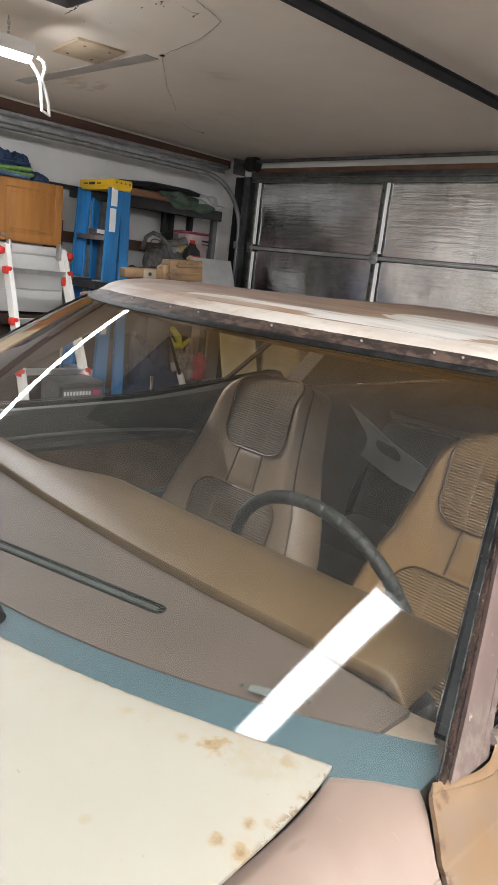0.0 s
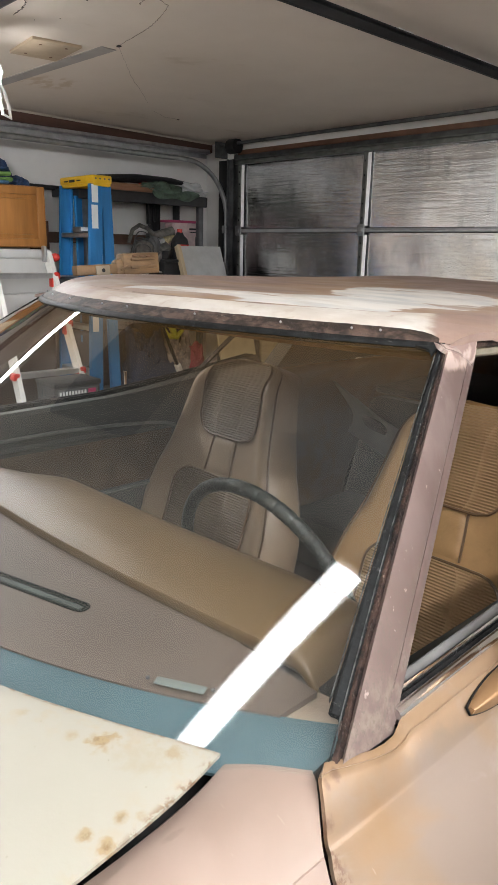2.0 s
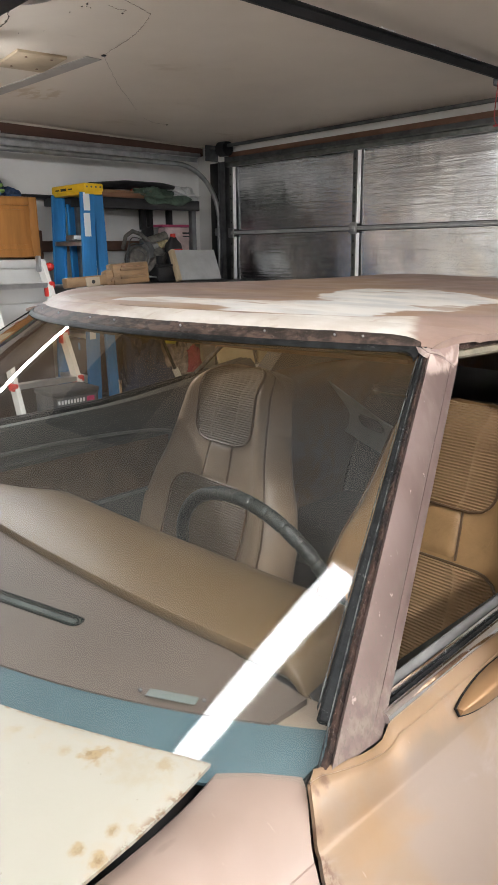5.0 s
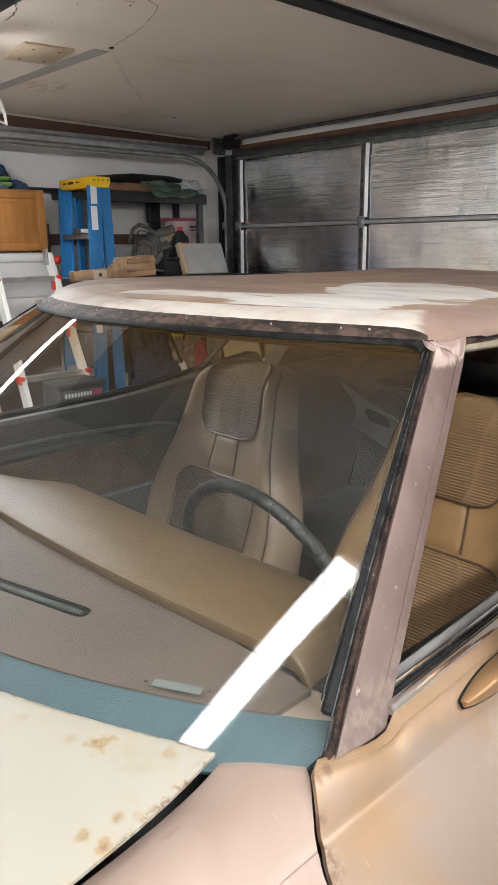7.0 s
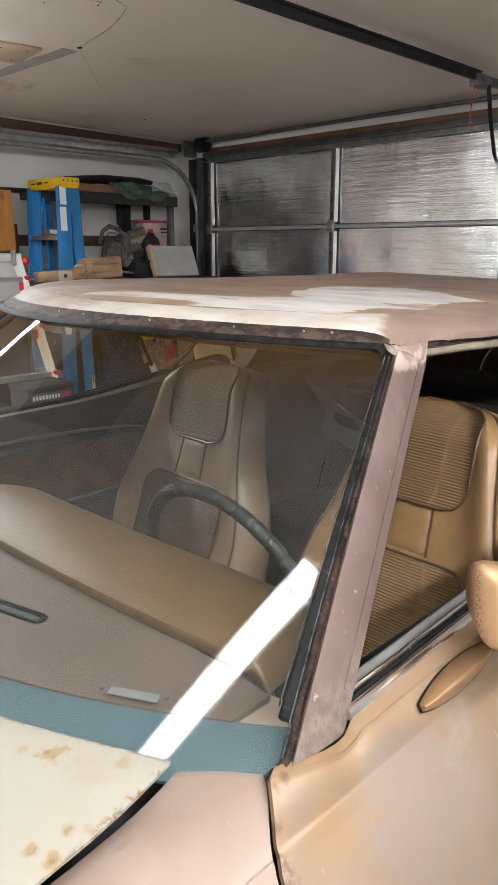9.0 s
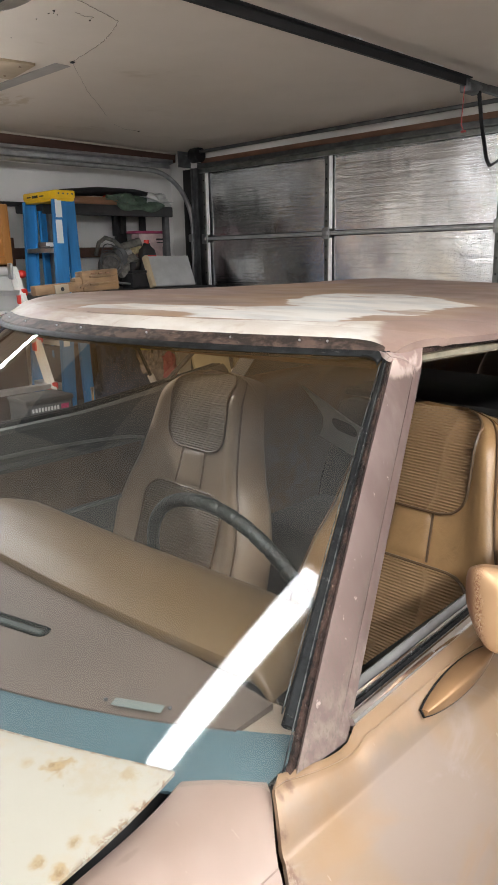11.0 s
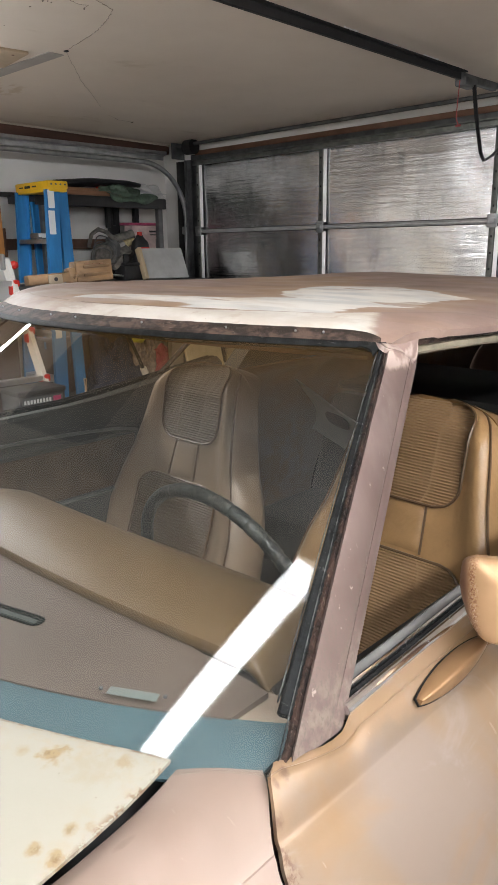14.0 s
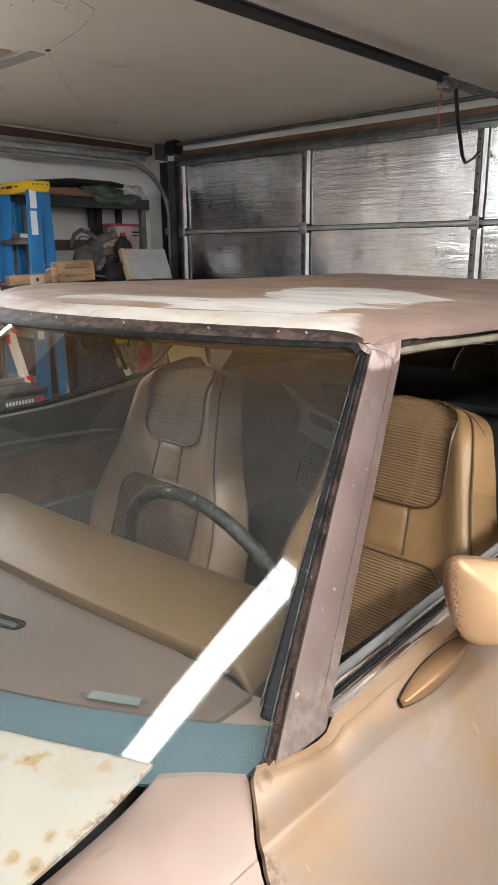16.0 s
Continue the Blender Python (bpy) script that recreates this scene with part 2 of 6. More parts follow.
wbm = rings(bmesh.new(), [[Vector((WALL_X, y, 2.150)), Vector((beam_x(y), y, 2.166)), Vector((beam_x(y), y, CEIL - 0.001)), Vector((WALL_X, y, CEIL - 0.001))] for y in (-1.9, 1.2, 2.4, 3.80)])
cap_strip = sweep(bmesh.new(), [(beam_x(y) + 0.004, y, CEIL - 0.007) for y in (-1.9, 1.2, 2.4, 3.80)], [(-0.006, -0.005), (0.004, -0.004), (0.007, 0.006), (-0.006, 0.006)])
solid("ceiling_bead", cap_strip, M["cream"], "thin pale bead between the dark beam and the ceiling", "trim", kind="structure")
solid("wall_board", wbm, M["dark_wood"], "dark brown boxed beam along the top of the wall", "trim", kind="structure")
solid("jamb_board", boxes(((-4.44, WALL_D - 0.012, 1.05), (0.16, 0.024, 2.1), 0.003)), M["black_metal"], "black board beside the door track", "trim", kind="structure")

# ---- the sectional garage door ----
D_Y, COL0, COLW, ROWH = 3.786, -4.200, 1.234, 0.525
door = thing("garage_door", (-1.8, D_Y, 0.0), "closed sectional garage door lined with silver foil insulation", "garage door")
for r in range(4):
    z0 = 1.555 + (r - 3) * ROWH
    for c in range(4):
        x0 = COL0 + c * COLW
        rnd = random.Random(r * 7 + c)
        ph = [rnd.uniform(0, 6.3) for _ in range(4)]

        def foil(u, v, x0=x0, z0=z0, ph=ph):
            d = 0.004 * math.sin(u * 7 + ph[0]) * math.sin(v * 5 + ph[1]) + 0.003 * math.sin(u * 17 + ph[2] + 3 * v) * math.sin(math.pi * v)
            return (x0 + 0.022 + u * (COLW - 0.055), D_Y + 0.012 - d, z0 + 0.018 + v * (ROWH - 0.036))
        part("panel", shell(foil, 24, 12, 0.02), M["foil"], door, "silver foil insulation panel")
    if r < 3:
        rail = bmesh.new()
        sweep(rail, [(COL0 - 0.02, D_Y - 0.004, z0 + ROWH), (COL0 + 4 * COLW + 0.02, D_Y - 0.004, z0 + ROWH)],
              [(-0.012, -0.013), (0.006, -0.012), (0.009, -0.007), (0.008, -0.003), (-0.002, -0.001), (-0.002, 0.001), (0.008, 0.003), (0.009, 0.008), (0.006, 0.012), (-0.012, 0.013)], (0, -1, 0))
        part("section_rail", rail, M["rail_steel"], door)
TOP = 1.555 + ROWH
# backing sheet added to stop outside light leaking through the panel gaps
part("door_skin", boxes(((-1.8, D_Y + 0.045, 1.05), (5.1, 0.012, 2.18), 0.002)), M["galv_dark"], door, "added steel backing sheet that blocks light between the panels")
sb = bmesh.new()
sweep(sb, [(COL0 - 0.04, D_Y - 0.01, TOP - 0.012), (COL0 + 4 * COLW + 0.04, D_Y - 0.01, TOP - 0.012)],
      [(0, -0.020), (0.038, -0.020), (0.038, -0.014), (0.010, -0.010), (0.010, 0.010), (0.038, 0.014), (0.038, 0.020), (0, 0.020)], (0, -1, 0))
part("top_strut", sb, M["strut"], door, "grey steel strut along the top section")
for c in range(5):
    x = COL0 + c * COLW
    for r in range(4):
        z0 = 1.555 + (r - 3) * ROWH
        st = bmesh.new()
        sweep(st, [(x, D_Y - 0.002, z0 + 0.02), (x, D_Y - 0.002, z0 + ROWH - 0.02)],
              [(-0.032, 0.0), (-0.032, 0.014), (-0.026, 0.018), (0.0, 0.018), (0.004, 0.012), (0.004, 0.0)], (1, 0, 0))
        stile = part("stile", st, M["strut"], door)
        for k in range(5):
            part("bolt_hole", boxes(((x - 0.013, D_Y - 0.0205, z0 + 0.08 + 0.09 * k), (0.010, 0.003, 0.012), 0.001)), M["black_metal"], stile)
        fl = bmesh.new()
        sweep(fl, [(x, D_Y - 0.002, z0 + 0.03), (x, D_Y - 0.002, z0 + ROWH - 0.03)],
              [(0.006, 0.0), (0.006, 0.014), (0.026, 0.005), (0.026, 0.0)], (1, 0, 0))
        part("foil_strip", fl, M["foil_tape"], stile, "bright foil tape along the stile")
    for r in range(3):
        zc = 1.555 + (r - 2) * ROWH
        hg = boxes(((x - 0.012, D_Y - 0.026, zc), (0.06, 0.012, 0.075), 0.004), ((x - 0.012, D_Y - 0.034, zc), (0.045, 0.018, 0.03), 0.006))
        part("hinge", hg, M["galv"], door)

# torsion tube and its end plate over the door
tb = thing("torsion_tube", (-1.8, 3.74, 2.19), "dull grey torsion tube over the garage door", "door hardware")
part("tube", rod(bmesh.new(), (-4.42, 3.75, 2.205), (0.75, 3.75, 2.205), 0.0125, 12), M["galv_dark"], tb)
part("drum", rod(bmesh.new(), (-4.31, 3.75, 2.185), (-4.22, 3.75, 2.185), 0.055, 20), M["black_metal"], tb)
part("end_plate", boxes(((-4.44, 3.77, 2.17), (0.012, 0.13, 0.12), 0.004)), M["galv_dark"], tb)

# tracks along the wall
TX = -4.40
TRACK_PROF = [(-0.028, -0.006), (-0.028, 0.03), (-0.02, 0.03), (-0.02, 0.0), (0.02, 0.0), (0.02, 0.03), (0.028, 0.03), (0.028, -0.006)]
tr = thing("door_track", (TX, 2.0, 0.0), "galvanised curved garage door track beside the wall", "door track")
path = [(TX, 3.80, 0.05), (TX, 3.80, 1.60)] + [(TX, 3.80 - 0.42 * (1 - math.cos(a)), 1.645 + 0.42 * math.sin(a)) for a in [k * math.pi / 24 for k in range(13)]] + [(TX, 1.35, 2.067)]
bm = bmesh.new()
tube(bm, path, 0.0185, 10)
part("lower_track", bm, M["galv"], tr)
part("upper_track", boxes(((TX, 2.45, 2.128), (0.05, 2.3, 0.012), 0.003), ((TX - 0.022, 2.45, 2.112), (0.008, 2.3, 0.045), 0.002), ((TX + 0.022, 2.45, 2.136), (0.006, 2.3, 0.028), 0.002)), M["galv"], tr)
part("hanger", boxes(((TX, 1.42, 2.17), (0.03, 0.004, 0.14)), ((TX, 1.42, 2.225), (0.03, 0.3, 0.004))), M["galv"], tr, "perforated steel hanger")
part("track_bracket", boxes(((TX + 0.005, 3.79, 1.565), (0.05, 0.05, 0.06), 0.006)), M["galv"], tr)
part("wall_angle", boxes(((-4.345, 3.80, 1.05), (0.05, 0.006, 2.1), 0.001), ((-4.372, 3.79, 1.05), (0.006, 0.03, 2.1), 0.001)), M["galv_dark"], tr)

# opener rail, arm and motor
op = thing("garage_door_opener", (-1.63, 1.0, 2.05), "ceiling-mounted garage door opener with a black rail", "door opener")
RX, RZ = -1.625, 2.171
rl = bmesh.new()
sweep(rl, [(RX, 0.70, RZ), (RX, 3.10, RZ)], [(-0.026, 0.022), (-0.026, 0.017), (-0.007, 0.015), (-0.007, -0.014), (0.007, -0.014), (0.007, 0.015), (0.026, 0.017), (0.026, 0.022)], (1, 0, 0))
part("rail", rl, M["rail_black"], op, "black T-shaped steel rail")
part("header_bracket", boxes(((RX - 0.0, 3.25, RZ), (0.03, 0.35, 0.035), 0.006), ((RX, 3.55, RZ + 0.01), (0.025, 0.5, 0.02), 0.004), ((RX, 3.815, RZ - 0.01), (0.07, 0.012, 0.09), 0.003), ((RX, 3.14, RZ - 0.02), (0.06, 0.12, 0.04), 0.01)), M["galv_dark"], op)
am = bmesh.new()
sweep(am, [(RX + 0.03, 3.16, RZ - 0.03), (RX + 0.0, 3.26, 2.02), (RX - 0.045, 3.42, 1.875), (RX - 0.065, 3.5, 1.845), (RX - 0.08, 3.62, 1.88), (RX - 0.10, 3.74, 1.93)], [(-0.009, -0.003), (0.009, -0.003), (0.009, 0.003), (-0.009, 0.003)], (1, 0, 0))
part("door_arm", am, M["black_metal"], op, "bent black steel arm")
cord = bmesh.new()
tube(cord, [(RX + 0.01, 3.06, 2.15), (RX + 0.005, 3.06, 2.05), (RX + 0.0, 3.065, 1.99), (RX + 0.01, 3.07, 1.965)], 0.0025, 6)
box(cord, (RX + 0.01, 3.07, 1.96), (0.026, 0.008, 0.010), 0.003)
part("release_cord", cord, plain("faded_red_cord", (0.35, 0.06, 0.06), 0.7), op, "thin red release cord")


# ---- tube lamps ----
def tube_lamp(x, y0, y1, z, light, k=1.0):
    ym = (y0 + y1) / 2
    lamp = thing("tube_lamp", (x, ym, z), "white LED tube lamp hung under the ceiling, switched on", "ceiling lamp", "tube lamps")
    hs = bmesh.new()
    sweep(hs, [(x, y0, z + 0.03), (x, y1, z + 0.03)], [(k * a, b) for a, b in ((-0.052, -0.026), (-0.049, -0.005), (-0.03, 0.03), (0.03, 0.03), (0.049, -0.005), (0.052, -0.026), (0.049, -0.026), (0.046, -0.010), (-0.046, -0.010), (-0.049, -0.026))], (1, 0, 0))
    part("housing", hs, M["white_plastic"], lamp)
    df = bmesh.new()
    sweep(df, [(x, y0 + 0.015, z), (x, y1 - 0.015, z)], [(k * 0.046 * math.cos(a), 0.016 - k * 0.045 * math.sin(a)) for a in [i * math.pi / 10 for i in range(11)]], (1, 0, 0))
    part("diffuser", df, light, lamp, "glowing white diffuser")
    for y in (y0 + 0.1, y1 - 0.1):
        ch = bmesh.new()
        n = max(2, int((CEIL - z - 0.06) / 0.016))
        for i in range(n):
            a = z + 0.06 + (CEIL - z - 0.06) * i / n
            box(ch, (x, y, a + 0.008), (0.012 if i % 2 else 0.004, 0.004 if i % 2 else 0.012, 0.016), 0.0015)
        part("chain", ch, M["galv"], lamp)
    return lamp


lamp_near = tube_lamp(-0.192, -1.0, 0.25, 2.10, M["lamp_near"], 1.26)
lamp_far = tube_lamp(-2.865, -0.06, 1.175, 2.100, M["lamp_far"], 0.72)
# third lamp, unseen: added to brighten the car's driver side
lamp_added = tube_lamp(0.98, -1.3, 1.3, 2.10, M["lamp_added"])
cd = bmesh.new()
e = Vector((-2.865, 1.185, 2.105))
tube(cd, [e + Vector((p[0], p[1] * 0.8, p[2] * 0.78)) for p in ((0, -0.03, -0.01), (0, 0.01, -0.05), (0.0, 0.035, -0.09), (0.005, 0.04, -0.16), (0.01, 0.045, -0.235), (0.01, 0.085, -0.25), (0.0, 0.085, -0.19), (-0.005, 0.07, -0.13), (0.0, 0.045, -0.085), (0.0, 0.06, -0.03), (0, 0.05, 0.0), (0, 0.02, 0.012))], 0.007, 8)
part("cord_loop", cd, M["white_plastic"], lamp_far, "looped white power cord")


# ---- the car ----
CX = -0.945
car = thing("car", (CX, 1.1, 0.0), "old two-door coupe in worn copper and primer, window glass out", "car")


def w_base(u):
    return -0.01 + 0.42 * u * u + 0.12 * u ** 4, 0.992 - 0.02 * u * u


def w_top(u):
    return 0.495 + 0.6 * u * u, 1.308 - 0.03 * u * u


def half(v):
    return lerp(0.735, 0.55, v) + 0.018 * v * (1 - v)


def glass(w, v, off=0.0):
    """A point of the windscreen: w from -1 to 1 across, v from 0 to 1 up; off outwards."""
    u = w * half(v)
    (yb, zb), (yt, zt) = w_base(u), w_top(u)
    b = 0.06 * v * (1 - v) + off
    return Vector((CX + u, lerp(yb, yt, v) - b * 0.53, lerp(zb, zt, v) + b * 0.85))


def paint_hood():
    n = Nodes("cream_hood_paint")
    x, y, z = n.xyz()
    ax = n.math("ABSOLUTE", x)
    back = n.math("SUBTRACT", y, n.math("MULTIPLY", n.math("MULTIPLY", x, x), 0.43))
    side = n.math("ADD", ax, n.math("MULTIPLY", n.math("ADD", y, 0.93), 0.20))
    rim = n.math("MAXIMUM", n.ramp(back, -1.1225, -1.1195), n.ramp(side, 0.668, 0.677))
    edge = n.math("MAXIMUM", n.ramp(back, -1.19, -1.13), n.ramp(side, 0.630, 0.675))
    jit = n.math("MULTIPLY", n.math("SUBTRACT", n.noise(75, 5, 0.62), 0.46), 3.4)
    fine = n.ramp(n.noise(150, 4, 0.65), 0.42, 0.62)
    halo, core = None, None
    for at, r, k in (((0.600, -0.995), 0.0165, 1.0), ((0.574, -1.011), 0.009, 0.55), ((0.652, -0.957), 0.012, 0.6), ((0.676, -1.027), 0.0075, 0.75), ((0.672, -1.056), 0.008, 0.8), ((0.690, -1.048), 0.009, 0.9),
                     ((0.636, -0.980), 0.028, 0.25), ((0.52, -1.03), 0.009, 0.4), ((0.687, -1.013), 0.008, 0.7), ((0.672, -1.14), 0.016, 0.7), ((0.645, -1.20), 0.010, 0.5), ((0.60, -1.12), 0.006, 0.35)):
        m = n.math("MULTIPLY", n.spot(x, y, at, (r, r), jit), k)
        halo = m if halo is None else n.math("MAXIMUM", halo, m)
    core = n.math("MULTIPLY", n.ramp(halo, 0.45, 0.9), fine)
    chips = n.math("MULTIPLY", n.ramp(n.noise(130, 4, 0.7), 0.47, 0.56), rim)
    worn = n.math("MULTIPLY", n.ramp(n.noise(45, 4, 0.65), 0.50, 0.66), edge)
    freckle = n.math("MULTIPLY", n.ramp(n.noise(150, 3, 0.6), 0.69, 0.73), n.ramp(n.noise(14, 3), 0.44, 0.58))
    col = n.mix(n.ramp(n.noise(3, 4), 0.3, 0.7), (0.262, 0.246, 0.204), (0.292, 0.277, 0.236))
    col = n.mix(n.math("MULTIPLY", n.ramp(n.noise(7, 4), 0.45, 0.7), 0.4), col, (0.282, 0.260, 0.216))
    col = n.mix(n.math("MULTIPLY", n.ramp(n.noise(0.9, 3), 0.4, 0.7), 0.25), col, (0.312, 0.303, 0.272))
    col = n.mix(n.math("MULTIPLY", worn, 0.30), col, (0.30, 0.23, 0.15))
    col = n.mix(n.math("MULTIPLY", halo, 0.72), col, (0.235, 0.148, 0.045))
    col = n.mix(n.math("MULTIPLY", core, 0.8), col, (0.13, 0.065, 0.02))
    col = n.mix(n.math("MULTIPLY", freckle, 0.55), col, (0.19, 0.16, 0.12))
    col = n.mix(n.math("MULTIPLY", chips, 0.85), col, (0.15, 0.085, 0.045))
    n.bump(n.math("ADD", n.noise(120, 3), n.math("MULTIPLY", n.math("MAXIMUM", chips, core), -1.2)), 0.14, 0.001)
    return n.done(col, n.ramp(halo, 0.0, 1.0, 0.5, 0.75), 0.0, Specular_IOR_Level=0.35)


def paint_body(name, c1, c2, c3, rough=0.36, metal=0.25, filler=False, zoned=False):
    """Faded metallic paint that runs into primer."""
    n = Nodes(name)
    x, y, z = n.xyz()
    a = n.ramp(n.noise(5.5, 4, 0.5, (1, 1, 1.3), 0.8), 0.38, 0.62)
    b = n.ramp(n.noise(4.6, 4, 0.55, (1, 1, 1), 0.6), 0.40, 0.56)
    col = n.mix(a, c1, c2)
    col = n.mix(b, col, c3)
    if zoned:
        jit = n.math("MULTIPLY", n.math("SUBTRACT", n.noise(13, 4, 0.6), 0.5), 0.07)
        top = n.ramp(n.math("ADD", z, jit), 0.950, 0.972)
        front = n.math("MULTIPLY", n.ramp(n.math("ADD", y, n.math("MULTIPLY", jit, 2.0)), -0.74, -0.90), 0.4)
        col = n.mix(n.math("MULTIPLY", n.math("MAXIMUM", top, front), 0.8), col, n.mix(a, c1, (0.27, 0.175, 0.105)))
        smear = n.ramp(n.noise(9, 4, 0.6, (1, 0.35, 1), 0.7), 0.50, 0.66)
        col = n.mix(n.math("MULTIPLY", smear, 0.55), col, (0.225, 0.135, 0.066))
        pale = n.ramp(n.noise(14, 5, 0.65, (1, 0.4, 0.8), 0.9), 0.56, 0.70)
        col = n.mix(n.math("MULTIPLY", pale, 0.5), col, (0.250, 0.212, 0.190))
        for at, r in (((0.742, -0.855), (0.006, 0.006)), ((0.745, -0.868), (0.004, 0.004)), ((0.760, -0.889), (0.006, 0.012))):
            mark = n.spot(x, y, at, r, n.math("MULTIPLY", n.math("SUBTRACT", n.noise(160, 4), 0.5), 2.4))
            col = n.mix(n.math("MULTIPLY", mark, 0.7), col, (0.10, 0.055, 0.035))
        lip = n.math("MULTIPLY", n.ramp(y, -0.884, -0.894), n.ramp(n.noise(45, 5, 0.7), 0.48, 0.56))
        col = n.mix(n.math("MULTIPLY", lip, 0.8), col, (0.12, 0.065, 0.04))
    if name.startswith("pink"):
        smear = n.spot(x, y, (0.697, -0.994), (0.0042, 0.0125), n.math("MULTIPLY", n.math("SUBTRACT", n.noise(120, 3), 0.5), 1.2))
        col = n.mix(n.math("MULTIPLY", smear, 0.4), col, (0.16, 0.115, 0.09))
    nick = n.ramp(n.noise(60, 4, 0.7), 0.71, 0.76)
    col = n.mix(n.math("MULTIPLY", nick, 0.6), col, (0.16, 0.09, 0.06))
    scuff = n.ramp(n.noise(26, 4, 0.6, (1, 3, 1)), 0.68, 0.74)
    col = n.mix(n.math("MULTIPLY", scuff, 0.18), col, (0.45, 0.38, 0.33))
    if filler:
        top = n.ramp(n.math("ADD", z, n.math("MULTIPLY", n.noise(16, 4), 0.055)), 1.290, 1.300)
        col = n.mix(n.math("MULTIPLY", top, n.ramp(x, 0.60, 0.56)), col, n.mix(n.ramp(n.noise(22, 4), 0.45, 0.6), (0.44, 0.345, 0.305), (0.235, 0.160, 0.140)))
        veil = n.math("MULTIPLY", n.ramp(n.noise(20, 5, 0.65, (1, 0.5, 0.5), 0.6), 0.46, 0.68), n.ramp(z, 1.10, 1.24))
        col = n.mix(n.math("MULTIPLY", veil, 0.32), col, (0.20, 0.155, 0.14))
        speck = n.ramp(n.noise(75, 4, 0.7, (1, 0.6, 0.6)), 0.66, 0.71)
        col = n.mix(n.math("MULTIPLY", speck, 0.6), col, (0.46, 0.38, 0.35))
        low = n.math("MULTIPLY", n.ramp(n.math("ADD", z, n.math("MULTIPLY", n.noise(12, 4), 0.06)), 1.075, 1.035), n.ramp(n.noise(70, 4), 0.35, 0.7))
        col = n.mix(n.math("MULTIPLY", low, 0.6), col, (0.22, 0.18, 0.15))
        grime = n.math("MULTIPLY", n.ramp(n.noise(210, 4, 0.7), 0.52, 0.60), n.ramp(z, 1.16, 1.03))
        col = n.mix(n.math("MULTIPLY", grime, 0.55), col, (0.105, 0.085, 0.07))
    n.bump(n.noise(220, 3), 0.06, 0.0006)
    return n.done(col, n.ramp(a, 0, 1, rough, rough + 0.14), metal)


def paint_roof():
    n = Nodes("sanded_roof_paint")
    x, y, z = n.xyz()
    wob = n.math("SUBTRACT", n.noise(13, 5, 0.62, (0.7, 1, 1), 0.5), 0.5)
    big = n.math("SUBTRACT", n.noise(4.5, 4, 0.55, (0.8, 1.0, 1), 0.6), 0.5)
    d = n.math("SUBTRACT", n.math("ADD", y, 0.593), n.math("MULTIPLY", n.math("MULTIPLY", x, x), 0.6))
    xj = n.math("ADD", x, n.math("ADD", n.math("MULTIPLY", wob, 0.045), n.math("MULTIPLY", big, 0.09)))
    dj = n.math("ADD", d, n.math("ADD", n.math("MULTIPLY", wob, 0.045), n.math("MULTIPLY", big, 0.03)))
    crease = n.math("SUBTRACT", d, n.piece(x, [(-0.55, 0.055), (0.0, 0.066), (0.2, 0.079), (0.31, 0.090), (0.40, 0.118), (0.43, 0.18), (0.5, 0.30)]))
    # the lip in front of the crease, sanded pale, mottled to the far side
    lip = n.math("MULTIPLY", n.ramp(n.math("ADD", crease, n.math("MULTIPLY", wob, 0.012)), 0.002, -0.004), n.ramp(n.math("ADD", x, n.math("ADD", n.math("MULTIPLY", wob, 0.045), n.math("MULTIPLY", d, 0.45))), 0.535, 0.515))
    mott = n.math("MAXIMUM", n.ramp(n.noise(9, 5, 0.65, (0.6, 1.6, 1), 0.4), 0.40, 0.60), n.ramp(x, -0.06, 0.10))
    lip = n.math("MULTIPLY", lip, n.math("MULTIPLY", mott, n.ramp(x, -0.14, 0.08, 0.10, 1.0)))
    # the wide bare patch behind it
    left = n.piece(dj, [(0.07, -0.10), (0.12, -0.12), (0.20, -0.08), (0.245, 0.02), (0.29, 0.13), (0.36, 0.155), (0.44, 0.10), (0.55, 0.03), (0.70, -0.04), (0.80, -0.03), (0.86, 0.10)])
    right = n.piece(dj, [(0.07, 0.42), (0.13, 0.425), (0.20, 0.40), (0.28, 0.395), (0.32, 0.44), (0.47, 0.40), (0.62, 0.39), (0.68, 0.33), (0.76, 0.27), (0.86, 0.12)])
    inn = n.math("MINIMUM", n.math("SUBTRACT", xj, left), n.math("SUBTRACT", right, xj))
    depth = n.math("MULTIPLY", n.ramp(crease, 0.001, 0.005), n.ramp(dj, 0.87, 0.84))
    patch = n.math("MULTIPLY", n.ramp(inn, 0.0, 0.014), depth)
    halo = n.math("MULTIPLY", n.ramp(inn, -0.10, 0.01), depth)
    # a copper streak along the crease and blotches left in the patch
    streak = n.math("MULTIPLY", n.ramp(n.math("SUBTRACT", dj, n.piece(x, [(-0.16, 0.066), (-0.06, 0.095), (0.06, 0.112), (0.15, 0.122), (0.19, 0.11), (0.22, 0.07)])), 0.012, -0.004), n.math("MULTIPLY", n.ramp(x, -0.16, -0.10), n.ramp(x, 0.21, 0.18)))
    gap = n.math("MULTIPLY", n.ramp(n.noise(7.5, 4, 0.58, (0.55, 1.2, 1), 0.5), 0.60, 0.66), 0.75)
    patch = n.math("MULTIPLY", patch, n.math("SUBTRACT", 1.0, n.math("MAXIMUM", streak, gap)))
    base = n.mix(n.ramp(n.noise(6, 5, 0.65), 0.35, 0.65), (0.205, 0.142, 0.118), (0.255, 0.182, 0.153))
    base = n.mix(n.ramp(n.noise(2.6, 4, 0.5, (0.5, 1, 1)), 0.54, 0.62), base, (0.272, 0.186, 0.130))
